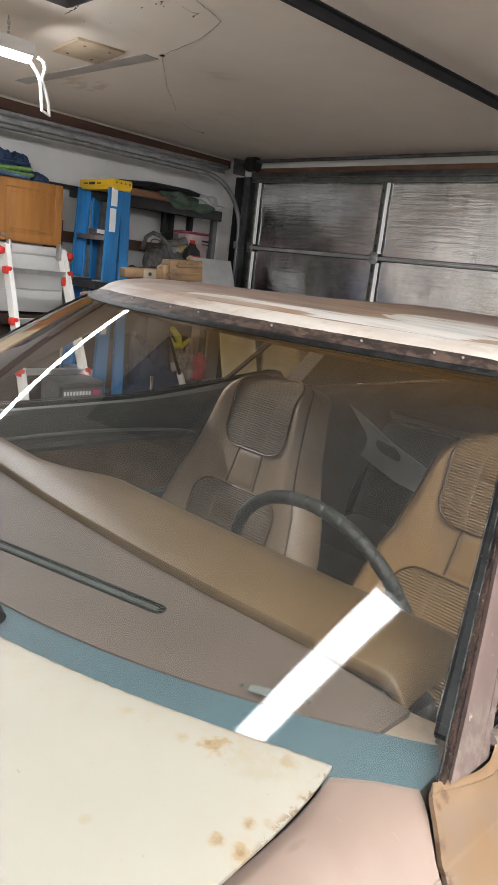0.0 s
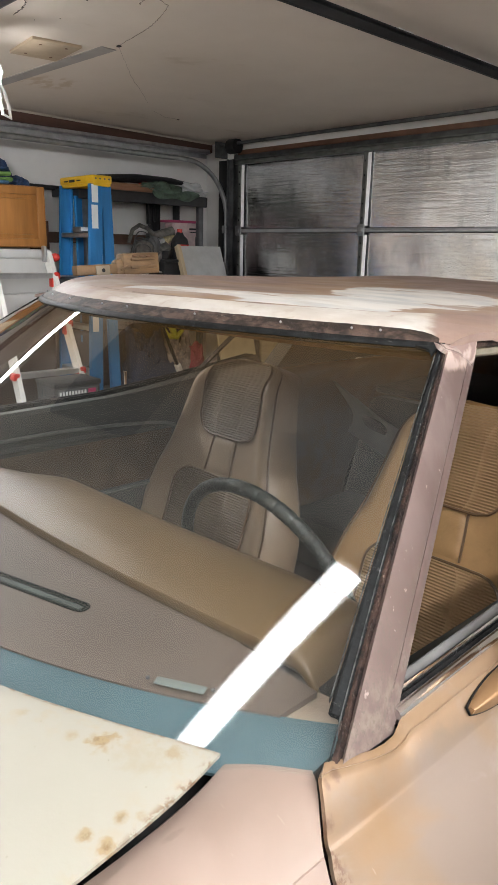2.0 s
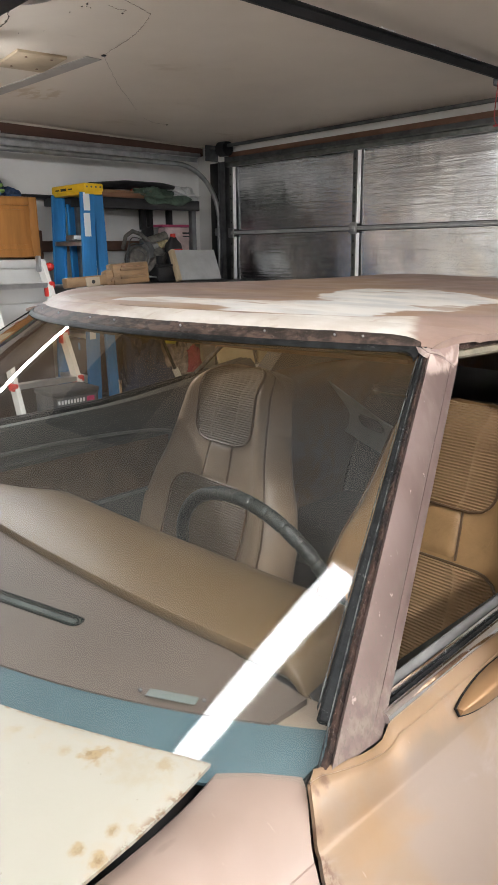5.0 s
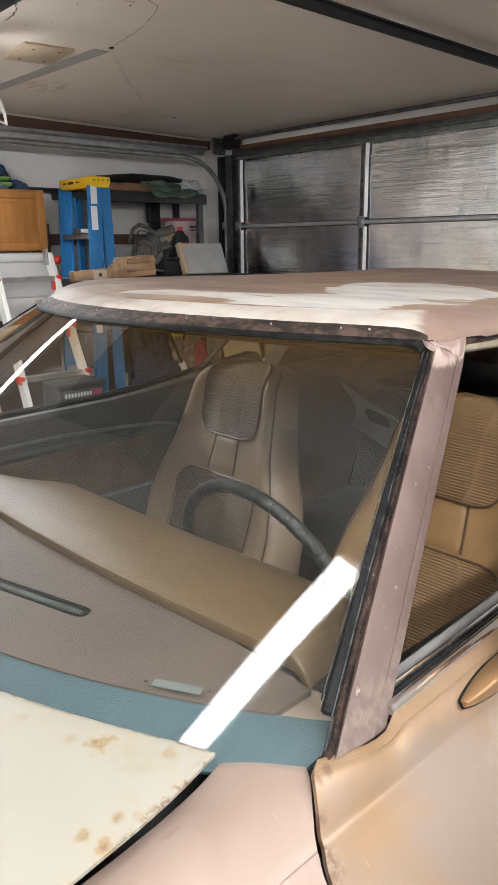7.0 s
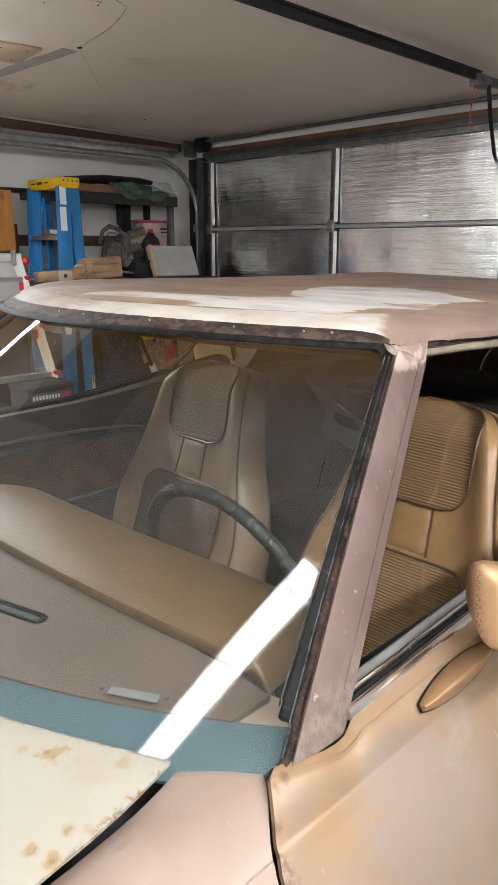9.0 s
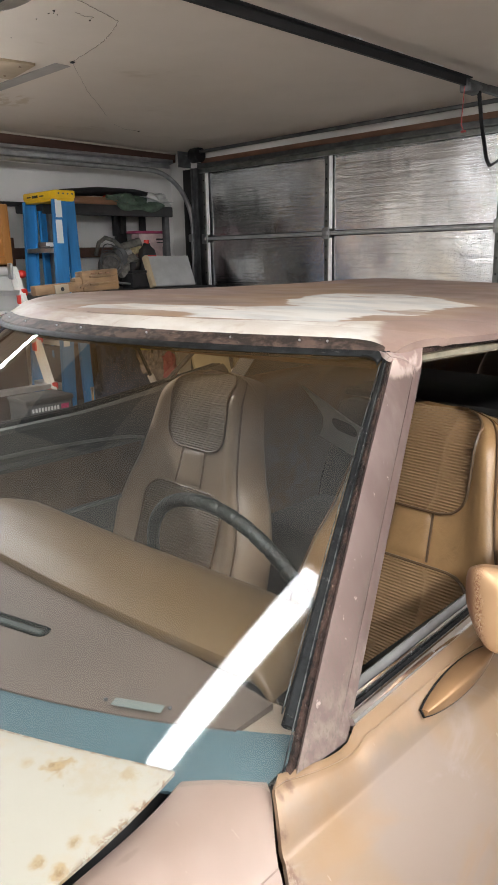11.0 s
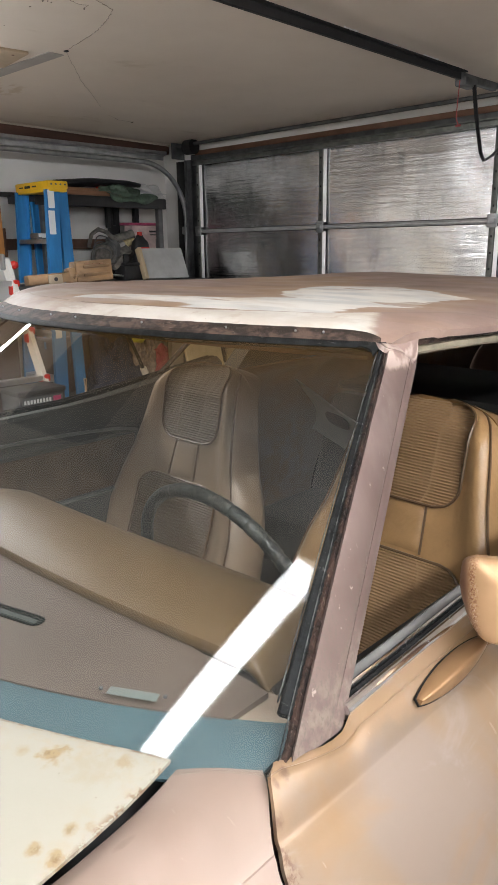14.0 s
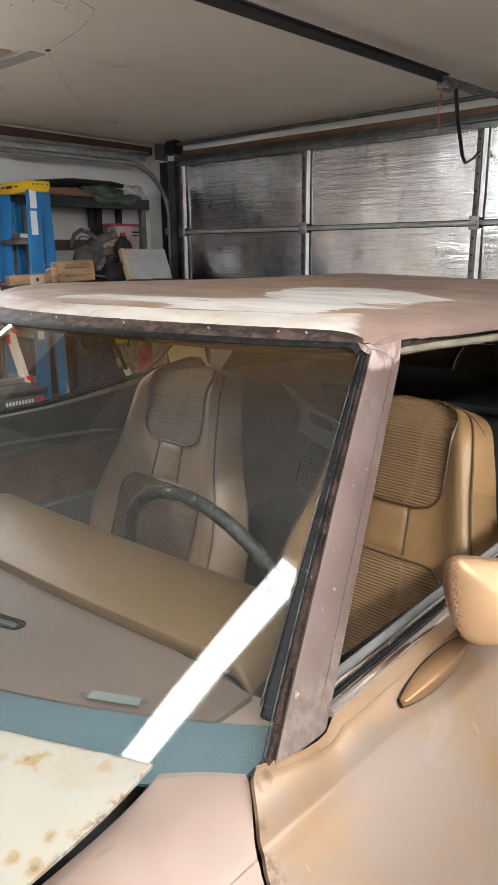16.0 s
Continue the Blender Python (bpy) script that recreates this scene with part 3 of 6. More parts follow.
    base = n.mix(n.math("MULTIPLY", n.ramp(x, 0.38, 0.46), 0.7), base, n.mix(n.ramp(n.noise(18, 4), 0.4, 0.65), (0.235, 0.158, 0.138), (0.30, 0.212, 0.185)))
    base = n.mix(n.math("MULTIPLY", n.math("MAXIMUM", halo, streak), 0.6), base, n.mix(n.ramp(n.noise(11, 4), 0.4, 0.6), (0.29, 0.175, 0.10), (0.36, 0.25, 0.165)))
    haze = n.math("MULTIPLY", n.math("MULTIPLY", n.ramp(d, 0.26, 0.12), n.ramp(x, 0.16, -0.05)), n.ramp(n.noise(7, 5, 0.62, (0.7, 1.5, 1), 0.5), 0.38, 0.62))
    base = n.mix(n.math("MULTIPLY", haze, 0.8), base, n.mix(n.ramp(n.noise(15, 4), 0.4, 0.6), (0.30, 0.235, 0.20), (0.36, 0.31, 0.27)))
    cream = n.mix(n.ramp(n.noise(16, 4, 0.6, (0.8, 1, 1)), 0.35, 0.65), (0.47, 0.425, 0.375), (0.56, 0.53, 0.49))
    bare = n.mix(n.ramp(n.noise(6, 4, 0.55, (0.7, 1.2, 1)), 0.42, 0.60), (0.66, 0.64, 0.60), (0.52, 0.525, 0.52))
    bare = n.mix(n.math("MULTIPLY", n.ramp(n.noise(10, 5, 0.66, (0.6, 1.3, 1), 0.6), 0.46, 0.66), n.ramp(x, 0.34, 0.02, 0.25, 0.75)), bare, (0.42, 0.335, 0.27))
    col = n.mix(patch, base, bare)
    col = n.mix(lip, col, cream)
    # the crease's shadow and the primer edge, painted as one dark brown line
    line = n.math("MULTIPLY", n.ramp(n.math("ABSOLUTE", n.math("ADD", crease, n.math("MULTIPLY", wob, 0.006))), 0.004, 0.0012), n.ramp(n.noise(20, 3, 0.6, (1, 0.4, 1)), 0.42, 0.56))
    col = n.mix(n.math("MULTIPLY", line, 0.65), col, (0.15, 0.095, 0.07))
    drip = n.math("MULTIPLY", n.math("MULTIPLY", n.ramp(n.noise(42, 4, 0.6, (1.2, 0.35, 1)), 0.60, 0.70), lip), 0.35)
    col = n.mix(drip, col, (0.31, 0.21, 0.14))
    nick = n.ramp(n.noise(80, 4, 0.7), 0.70, 0.75)
    col = n.mix(n.math("MULTIPLY", nick, 0.7), col, (0.14, 0.075, 0.055))
    n.bump(n.math("ADD", n.noise(150, 3), n.math("MULTIPLY", n.math("MAXIMUM", patch, lip), -0.8)), 0.16, 0.0012)
    return n.done(col, n.ramp(n.noise(9, 4), 0.3, 0.7, 0.48, 0.66), 0.0)


M["hood"] = paint_hood()
M["roof"] = paint_roof()
M["copper"] = paint_body("faded_copper_paint", (0.200, 0.122, 0.060), (0.198, 0.144, 0.102), (0.196, 0.150, 0.120), 0.33, 0.2, False, True)
M["primer"] = paint_body("pink_brown_primer", (0.250, 0.184, 0.150), (0.272, 0.204, 0.170), (0.236, 0.172, 0.139), 0.42, 0.05)
M["pillar"] = paint_body("mauve_primer", (0.098, 0.063, 0.055), (0.112, 0.075, 0.066), (0.132, 0.092, 0.082), 0.62, 0.0, True)
M["mirror_paint"] = paint_body("copper_mirror_paint", (0.27, 0.155, 0.075), (0.30, 0.178, 0.09), (0.25, 0.145, 0.075), 0.30, 0.55)


def chipped():
    """Rusty speckles along the shell's inner end."""
    n = Nodes("chipped_copper_paint")
    x, y, z = n.xyz()
    lean = n.math("ADD", n.math("MULTIPLY", x, 0.904), n.math("ADD", n.math("MULTIPLY", y, 0.428), n.math("MULTIPLY", n.math("SUBTRACT", z, 1.05), 0.10)))
    across = n.math("SUBTRACT", lean, 0.764 * 0.904 - 0.573 * 0.428)
    band = n.math("MULTIPLY", n.ramp(across, -0.001, 0.006), n.ramp(n.math("ADD", across, n.math("MULTIPLY", n.noise(40, 3), 0.02)), 0.026, 0.015))
    chip = n.math("MULTIPLY", n.ramp(n.noise(420, 4, 0.7), 0.50, 0.56), band)
    col = n.mix(n.ramp(n.noise(9, 4), 0.35, 0.65), (0.38, 0.235, 0.125), (0.43, 0.27, 0.15))
    # shading of the side face that turns away, painted as a darker brown
    col = n.mix(n.ramp(across, 0.006, -0.004), col, (0.25, 0.135, 0.085))
    col = n.mix(chip, col, (0.20, 0.075, 0.03))
    dot = n.math("MULTIPLY", n.ramp(n.noise(460, 3), 0.56, 0.62), band)
    col = n.mix(n.math("MULTIPLY", dot, 0.7), col, (0.62, 0.48, 0.36))
    n.bump(n.noise(180, 3), 0.06, 0.0008)
    return n.done(col, n.ramp(chip, 0, 1, 0.40, 0.7), n.ramp(chip, 0, 1, 0.45, 0.0))


M["mirror_shell"] = chipped()


def crusty(name, c, c2, crust, rough, amount, spec):
    """Old rubber or rust with crumbs of pale crust on it."""
    n = Nodes(name)
    col = n.mix(n.ramp(n.noise(40, 4, 0.65), 0.42, 0.62), c, c2)
    crumb = n.math("MULTIPLY", n.ramp(n.noise(150, 4, 0.7), 0.60, 0.68), n.ramp(n.noise(18, 4), 0.40, 0.62))
    col = n.mix(n.math("MULTIPLY", crumb, amount), col, crust)
    n.bump(n.math("ADD", n.noise(240, 4, 0.7), crumb), 0.6, 0.002)
    return n.done(col, n.ramp(crumb, 0, 1, rough, 0.9), 0.0, Specular_IOR_Level=spec)


M["rubber"] = crusty("old_black_rubber", (0.006, 0.0065, 0.0068), (0.013, 0.014, 0.0145), (0.13, 0.13, 0.125), 0.55, 0.45, 0.12)
M["teal"] = plain("teal_painted_strip", (0.050, 0.092, 0.106), 0.5, var=0.08, scale=8, fine=60, bump=0.03)
M["rust_dark"] = crusty("black_rust_crumbs", (0.014, 0.010, 0.009), (0.055, 0.033, 0.026), (0.27, 0.21, 0.17), 0.7, 0.65, 0.2)
M["crumbs"] = crusty("pale_rubber_crumbs", (0.012, 0.013, 0.014), (0.10, 0.105, 0.10), (0.30, 0.30, 0.29), 0.7, 0.8, 0.15)
M["rust"] = crusty("rusty_channel", (0.020, 0.014, 0.011), (0.080, 0.052, 0.041), (0.28, 0.23, 0.19), 0.65, 0.6, 0.25)


def bright_chrome():
    n = Nodes("chrome")
    pit = n.ramp(n.noise(90, 4, 0.7), 0.62, 0.72)
    col = n.mix(n.math("MULTIPLY", pit, 0.5), (0.85, 0.85, 0.86), (0.25, 0.23, 0.21))
    return n.done(col, n.ramp(pit, 0, 1, 0.16, 0.5), 1.0)


M["chrome"] = bright_chrome()
M["grey_patch"] = plain("grey_brown_primer", (0.27, 0.205, 0.18), 0.65, var=0.15, scale=40, fine=200, bump=0.2)
M["felt"] = plain("grey_window_felt", (0.115, 0.112, 0.108), 0.85, var=0.15, scale=20)
M["dark_int"] = plain("black_vinyl", (0.042, 0.041, 0.039), 0.55, var=0.25, scale=10, fine=300, bump=0.05)
M["grey_int"] = plain("grey_door_vinyl", (0.058, 0.062, 0.057), 0.42, var=0.15, scale=6, fine=260, bump=0.05)
M["brown_int"] = plain("brown_door_carpet", (0.085, 0.060, 0.038), 0.8, var=0.25, scale=14, fine=260, bump=0.5)
M["dash"] = plain("taupe_dash_top", (0.098, 0.073, 0.058), 0.6, var=0.12, scale=6, fine=320, bump=0.06)
M["pad"] = plain("tan_dash_pad", (0.112, 0.071, 0.033), 0.45, var=0.12, scale=5, fine=300, bump=0.04)


def vinyl(name, c, folds=0.28, dull=0.0):
    n = Nodes(name)
    col = n.mix(n.ramp(n.noise(7, 5, 0.6), 0.3, 0.7), tuple(x * 0.84 for x in c), tuple(x * 1.14 for x in c))
    wear = n.ramp(n.noise(19, 5, 0.65, (1, 1, 1), 0.5), 0.56, 0.72)
    col = n.mix(n.math("MULTIPLY", wear, 0.3), col, tuple(x * 0.6 for x in c))
    fold = n.noise(26, 3, 0.55, (1, 1, 0.6), 1.2)
    n.bump(n.math("ADD", fold, n.math("MULTIPLY", n.noise(260, 2), 0.08)), folds, 0.006)
    return n.done(col, n.ramp(wear, 0, 1, 0.36 + dull, 0.46 + dull), 0.0)


M["leather"] = vinyl("saddle_brown_vinyl", (0.305, 0.182, 0.083))
# passenger seat copy: the windscreen's haze is put into its greyer colour
M["leather_hazed"] = vinyl("hazed_brown_vinyl", (0.265, 0.190, 0.127), 0.12, 0.05)
M["piping"] = plain("brown_piping", (0.095, 0.054, 0.026), 0.45, var=0.1)
M["headliner"] = plain("tan_headliner", (0.19, 0.115, 0.055), 0.8, var=0.1, scale=6, fine=240, bump=0.08)
M["dim_trim"] = plain("dull_grey_trim", (0.13, 0.135, 0.125), 0.4, var=0.2, scale=20)
M["grey_trim"] = plain("grey_plastic_trim", (0.33, 0.34, 0.33), 0.5, var=0.1)


def rib_material(name, c1, c2):
    n = Nodes(name)
    x, y, z = n.xyz()
    big = n.ramp(n.noise(9, 4), 0.3, 0.7)
    col = n.mix(big, c1, c2)
    n.bump(n.noise(420, 2), 0.35, 0.001)
    return n.done(col, 0.7)


M["ribs"] = rib_material("ribbed_brown_cloth", (0.210, 0.126, 0.062), (0.252, 0.156, 0.080))
# passenger cloth, greyed for the same haze of the glass
M["ribs_hazed"] = rib_material("hazed_ribbed_cloth", (0.120, 0.090, 0.063), (0.150, 0.112, 0.080))


def window_glass():
    n = Nodes("windscreen_glass")
    t = n.t
    out = t.nodes["Material Output"]
    clear = n.add("ShaderNodeBsdfTransparent")
    x, y, z = n.xyz()
    band = n.ramp(z, 1.19, 1.29)
    t.links.new(n.mix(band, (0.90, 0.92, 0.91), (0.62, 0.50, 0.34)), clear.inputs[0])
    gloss = n.add("ShaderNodeBsdfGlossy")
    gloss.inputs["Roughness"].default_value = 0.0
    dust = n.add("ShaderNodeBsdfDiffuse")
    # the brown glow along the top band is painted into the dust colour
    t.links.new(n.mix(band, (0.62, 0.62, 0.60), (0.48, 0.27, 0.09)), dust.inputs[0])
    fr = n.add("ShaderNodeFresnel", IOR=1.50)
    m1 = n.add("ShaderNodeMixShader")
    t.links.new(fr.outputs[0], m1.inputs[0])
    t.links.new(clear.outputs[0], m1.inputs[1])
    t.links.new(gloss.outputs[0], m1.inputs[2])
    cell = n.add("ShaderNodeTexVoronoi", Vector=n.co, Scale=270.0)
    pick = n.add("ShaderNodeSeparateColor", Color=cell.outputs["Color"])
    dots = n.math("MULTIPLY", n.ramp(cell.outputs["Distance"], 0.22, 0.08), n.ramp(pick.outputs[0], 0.70, 0.80))
    dots = n.math("MULTIPLY", dots, n.ramp(n.noise(8, 4, 0.6), 0.26, 0.54))
    tiny = n.add("ShaderNodeTexVoronoi", Vector=n.co, Scale=520.0)
    choose = n.add("ShaderNodeSeparateColor", Color=tiny.outputs["Color"])
    grit = n.math("MULTIPLY", n.math("MULTIPLY", n.ramp(tiny.outputs["Distance"], 0.30, 0.12), n.ramp(choose.outputs[1], 0.72, 0.80)), n.ramp(n.noise(4, 4, 0.6), 0.35, 0.6))
    streak = n.math("MULTIPLY", n.ramp(n.noise(40, 3, 0.6, (3.5, 0.25, 0.25), 0.3), 0.70, 0.76), 0.07)
    specks = n.math("ADD", n.math("ADD", n.math("MULTIPLY", dots, 0.32), n.math("MULTIPLY", grit, 0.32)), streak)
    # real dust film, thickened in the top band for its painted glow
    film = n.math("ADD", n.ramp(n.noise(5, 5, 0.6), 0.3, 0.75, 0.008, 0.028), n.math("MULTIPLY", band, 0.022))
    m2 = n.add("ShaderNodeMixShader")
    t.links.new(n.math("ADD", specks, film, True), m2.inputs[0])
    t.links.new(m1.outputs[0], m2.inputs[1])
    t.links.new(dust.outputs[0], m2.inputs[2])
    t.links.new(m2.outputs[0], out.inputs[0])
    return n.m


M["glass"] = window_glass()

ws = part("windscreen", shell(lambda a, b: glass(2 * a - 1, lerp(-0.035, 0.985, b)), 96, 48), M["glass"], car, "dusty curved windscreen glass")
ws.visible_shadow = False


# rubber seal round the glass, wide and black at the driver's side
def edge_strip(bm, pts_in, pts_out, lift, thick, rough=0.0):
    rnd = random.Random(len(pts_in))
    secs = []
    for a, b in zip(pts_in, pts_out):
        d = (b - a).normalized()
        nrm = Vector((0, -0.53, 0.85))
        h = lift + rnd.uniform(-rough, rough)
        b = b + d * rnd.uniform(-rough, rough)
        secs.append([a + nrm * (lift * 0.3) + d * rnd.uniform(-rough, rough) * 0.6, a + nrm * h + d * 0.004, b + nrm * h - d * 0.003, b - nrm * thick, a - nrm * thick])
    return rings(bm, secs)


for sgn, nm in ((1, "driver"), (-1, "passenger")):
    vs = [k / 24 for k in range(25)]
    wid = 0.0175 if sgn > 0 else 0.02
    bm = edge_strip(bmesh.new(), [glass(sgn * (1 - lerp(wid, wid * 0.68, v)), lerp(0.075 if sgn > 0 else 0.012, 0.97, v)) for v in vs], [glass(sgn * 1.0, lerp(0.07 if sgn > 0 else 0.0, 0.985, v)) for v in vs], 0.004, 0.006)
    part("seal", bm, M["rubber"], ws, "weathered black rubber seal")
    vf = [k / 260 for k in range(261)]
    bm = edge_strip(bmesh.new(), [glass(sgn * 0.998, lerp(0.0, 0.975, v)) for v in vf], [glass(sgn * 1.0062, lerp(0.0, 0.985, v)) for v in vf], 0.0036, 0.015, 0.0010)
    part("rust_channel", bm, M["rust_dark"], car, "rust-eaten window channel")
for w0, w1, v0, seed in ((0.9822, 0.9880, 0.09, 5), (0.9968, 0.9968, 0.0, 6)):
    rnd = random.Random(seed)
    secs = []
    for k in range(361):
        v = lerp(v0, 0.935, k / 360)
        hw = 0.0005 + 0.0009 * max(0.0, noise.noise(Vector((k * 0.21, seed, 0)))) + rnd.uniform(0, 0.0003)
        w = lerp(w0, w1, k / 360)
        secs.append([glass(w, v, 0.0045) + Vector((x * hw, 0, z * 0.0012)) for x, z in ((-1, 0), (0, 0.8), (1, 0), (0, -1))])
    part("seal_edge", rings(bmesh.new(), secs), M["crumbs"], ws, "pale crumbling edge of the seal")
wsx = [k / 40 * 2 - 1 for k in range(41)]
bm = edge_strip(bmesh.new(), [glass(w, 0.966) for w in wsx], [glass(w, 0.99) for w in wsx], 0.004, 0.006)
part("seal", bm, M["rubber"], ws, "weathered black rubber seal")
wsx = [k / 120 * 2 - 1 for k in range(121)]
bm = edge_strip(bmesh.new(), [glass(w * 0.985, 0.986) for w in wsx], [glass(w * 0.985, 1.045 - 0.03 * abs(w) ** 30) + Vector((0, 0, -0.002)) for w in wsx], 0.004, 0.012, 0.0003)
chan = part("header_channel", bm, M["rust"], car, "rusty header channel with old rivets")
for u in (-0.44, -0.30, -0.16, -0.02, 0.055, 0.205, 0.345, 0.44, 0.475):
    p = glass(u / half(1.0), 1.012, 0.006)
    b = bmesh.new()
    bmesh.ops.create_icosphere(b, subdivisions=1, radius=0.0023)
    bmesh.ops.scale(b, vec=(1, 0.7, 0.9), verts=b.verts)
    bmesh.ops.translate(b, vec=p, verts=b.verts)
    part("rivet", b, M["galv"], chan)


for sgn in (1, -1):
    def fillet(a, b, sgn=sgn):
        q = a * math.pi / 2
        w, v = 0.945 + 0.036 * math.cos(q), 0.930 + 0.037 * math.sin(q)
        return glass(sgn * lerp(w, 0.992, b), lerp(v, 0.978, b), 0.004)
    part("seal", shell(fillet if sgn < 0 else (lambda a, b: fillet(1 - a, b)), 10, 3, 0.004), M["rubber"], ws, "weathered black rubber seal")

# roof skin
def roof(a, b):
    y1 = 2.55
    w = 2 * a - 1
    b2 = b
    hw = lerp(0.556, 0.577, min(1, b2 * 7) ** 0.7) - 0.05 * max(0, b2 - 0.6)
    u = w * hw
    yt, zt = w_top(u * 0.55 / 0.575)
    front = yt + 0.012
    y = lerp(front, y1, b2)
    d = y - front
    rise = 0.034 * (1 - math.exp(-d / 0.04)) + (-0.015) * math.sin(min(1.0, d / 1.9) * math.pi)
    fall = 0.20 * max(0, d - 1.35) ** 2
    side = 0.014 * w * w * (0.25 + 0.75 * (1 - math.exp(-d / 0.05))) + 0.011 * abs(w) ** 20 * min(1.0, d / 0.16) + ((0.012 if w < 0 else 0.001) * w * abs(w) + (0.013 if w < 0 else 0.002) * w) * (1 - math.exp(-d / 0.08))
    rise += 0.010 * math.exp(-((w + 0.78) / 0.24) ** 2) * (1 - math.exp(-d / 0.12)) * max(0.0, 1 - d / 1.2)
    rise -= 0.0022 * math.exp(-((d - 0.064 - 0.075 * u) / 0.0045) ** 2)
    return (CX + u, y, zt + rise - fall - side)


vs = [0, 0.004, 0.008, 0.013, 0.019, 0.022, 0.0245, 0.0265, 0.0285, 0.031, 0.0335, 0.036, 0.0385, 0.041, 0.0435, 0.046, 0.0485, 0.051, 0.0535, 0.057, 0.07, 0.1, 0.14, 0.19, 0.25, 0.32, 0.4, 0.5, 0.6, 0.7, 0.8, 0.9, 1.0]
us = [0.5 - 0.5 * math.cos(math.pi * k / 36) for k in range(37)]
part("roof", shell(roof, 0, 0, 0.012, us, vs), M["roof"], car, "brown roof sanded through to pale primer")
part("headliner", shell(lambda a, b: Vector(roof(0.04 + 0.92 * a, 0.015 + 0.9 * b)) - Vector((0, 0, 0.035)), 20, 20, 0.006), M["headliner"], car, "tan cloth headliner")


# pillars of the windscreen
PILLAR = [(0.0, 0.004), (0.10, 0.0065), (0.30, 0.0085), (0.55, 0.0085), (0.70, 0.0065), (0.722, 0.0058), (0.734, 0.0042), (0.746, 0.0042), (0.760, 0.0056), (0.88, 0.0035), (0.97, 0.001), (1.0, -0.003)]


def pillar_point(v, k, sgn, off=0.0):
    """A point of the pillar's face: v up, k from the glass to its outer edge."""
    p = glass(sgn * 1.008, v)
    outer = Vector((CX + sgn * lerp(0.737, 0.548, v), lerp(0.338, 0.762, v), lerp(0.973, 1.272, v)))
    lift = curve(PILLAR, k) * min(1.0, max(0.0, v / 0.12)) + off
    return p.lerp(outer, k) + lift * Vector((sgn * 0.45, -0.55, 0.70))


def pillar(sgn):
    secs = []
    for i in range(22):
        v = lerp(-0.005, 0.975, i / 21)
        face = [pillar_point(v, k, sgn) for k, _ in PILLAR]
        inn = Vector((-sgn * 0.028, 0.02, -0.012))
        secs.append(face + [face[-1] + inn * 0.6, face[0] + inn])
    return rings(bmesh.new(), secs)


def corner(a, b, sgn, off=0.0):
    """The lead-filled joint between pillar and roof."""
    p = pillar_point(0.955, lerp(-0.14, 1.0, a), sgn, 0.0008 + off)
    w = lerp(0.93, 0.995, min(1, a * 1.3))
    q = Vector(roof(0.5 + 0.5 * sgn * w, lerp(0.006, 0.030, a ** 1.3))) + Vector((-sgn * 0.002 * a, 0.006, -0.006 + off))
    m = (p + q) / 2 + Vector((sgn * 0.003, -0.002, 0.005 + off))
    return (1 - b) ** 2 * p + 2 * b * (1 - b) * m + b * b * q


for sgn in (1, -1):
    pl_ = part("windscreen_pillar", pillar(sgn), M["pillar"], car, "mauve-brown primed windscreen pillar", angle=25)
    rv = (lambda a, b: corner(a, b, 1)) if sgn > 0 else (lambda a, b: corner(1 - a, b, -1))
    part("corner_joint", shell(rv, 14, 10, 0.006), M["pillar"], pl_, "pale filled joint at the roof corner")
    rv = (lambda a, b: corner(lerp(0.06, 0.60 - 0.22 * b, a), lerp(0.04, 0.34 - 0.10 * a, b), 1, 0.002)) if sgn > 0 else (lambda a, b: corner(lerp(0.60 - 0.22 * b, 0.06, a), lerp(0.04, 0.34, b), -1, 0.0012))
    part("primer_patch", shell(rv, 6, 4, 0.001), M["grey_patch"], pl_, "small grey-brown patch in the filler")


# hood
def hood(a, b):
    w = 2 * a - 1
    y_rear_side = w_base(0.672)[0] - 0.01
    out = 0.672 + 0.026 * (1 - math.exp(-max(0, b) * 1.35 / 0.085)) + 0.03 * b
    u = w * out
    y = lerp(-0.018 + 0.43 * u * u, -1.15, b)
    z = 1.004 - 0.012 * u * u * (1 - b) - 0.028 * b - 0.055 * b * b - 0.05 * b * u * u
    z += 0.004 * (1 - math.exp(-b / 0.01)) - 0.003 * abs(w) ** 30
    return (CX + u, y, z)


vs = [0, 0.002, 0.005, 0.01, 0.02, 0.035, 0.055, 0.08, 0.12, 0.17, 0.23, 0.3, 0.4, 0.5, 0.6, 0.7, 0.8, 0.9, 1.0]
us = [0.5 - 0.5 * math.cos(math.pi * k / 40) for k in range(41)]
part("hood", shell(lambda a, b: hood(1 - a, b), 0, 0, 0.004, us, vs), M["hood"], car, "cream hood with rust spots along its edges")

# body sides: profile across (out, height) from the crease down, used for fender, door and quarter
SIDE = [(0.773, 0.947), (0.797, 0.926), (0.823, 0.896), (0.845, 0.860), (0.862, 0.815), (0.876, 0.755), (0.887, 0.69), (0.893, 0.62), (0.892, 0.50), (0.88, 0.38), (0.86, 0.28), (0.83, 0.22)]
GAP = [(0.655, 0.188), (0.69, 0.216), (0.722, 0.242), (0.734, 0.236), (0.744, 0.226), (0.768, 0.204), (0.783, 0.196), (0.80, 0.192), (0.83, 0.190), (0.9, 0.190)]


def along(prof, k):
    i = min(int(k), len(prof) - 2)
    return tuple(lerp(p, q, k - i) for p, q in zip(prof[i], prof[i + 1]))


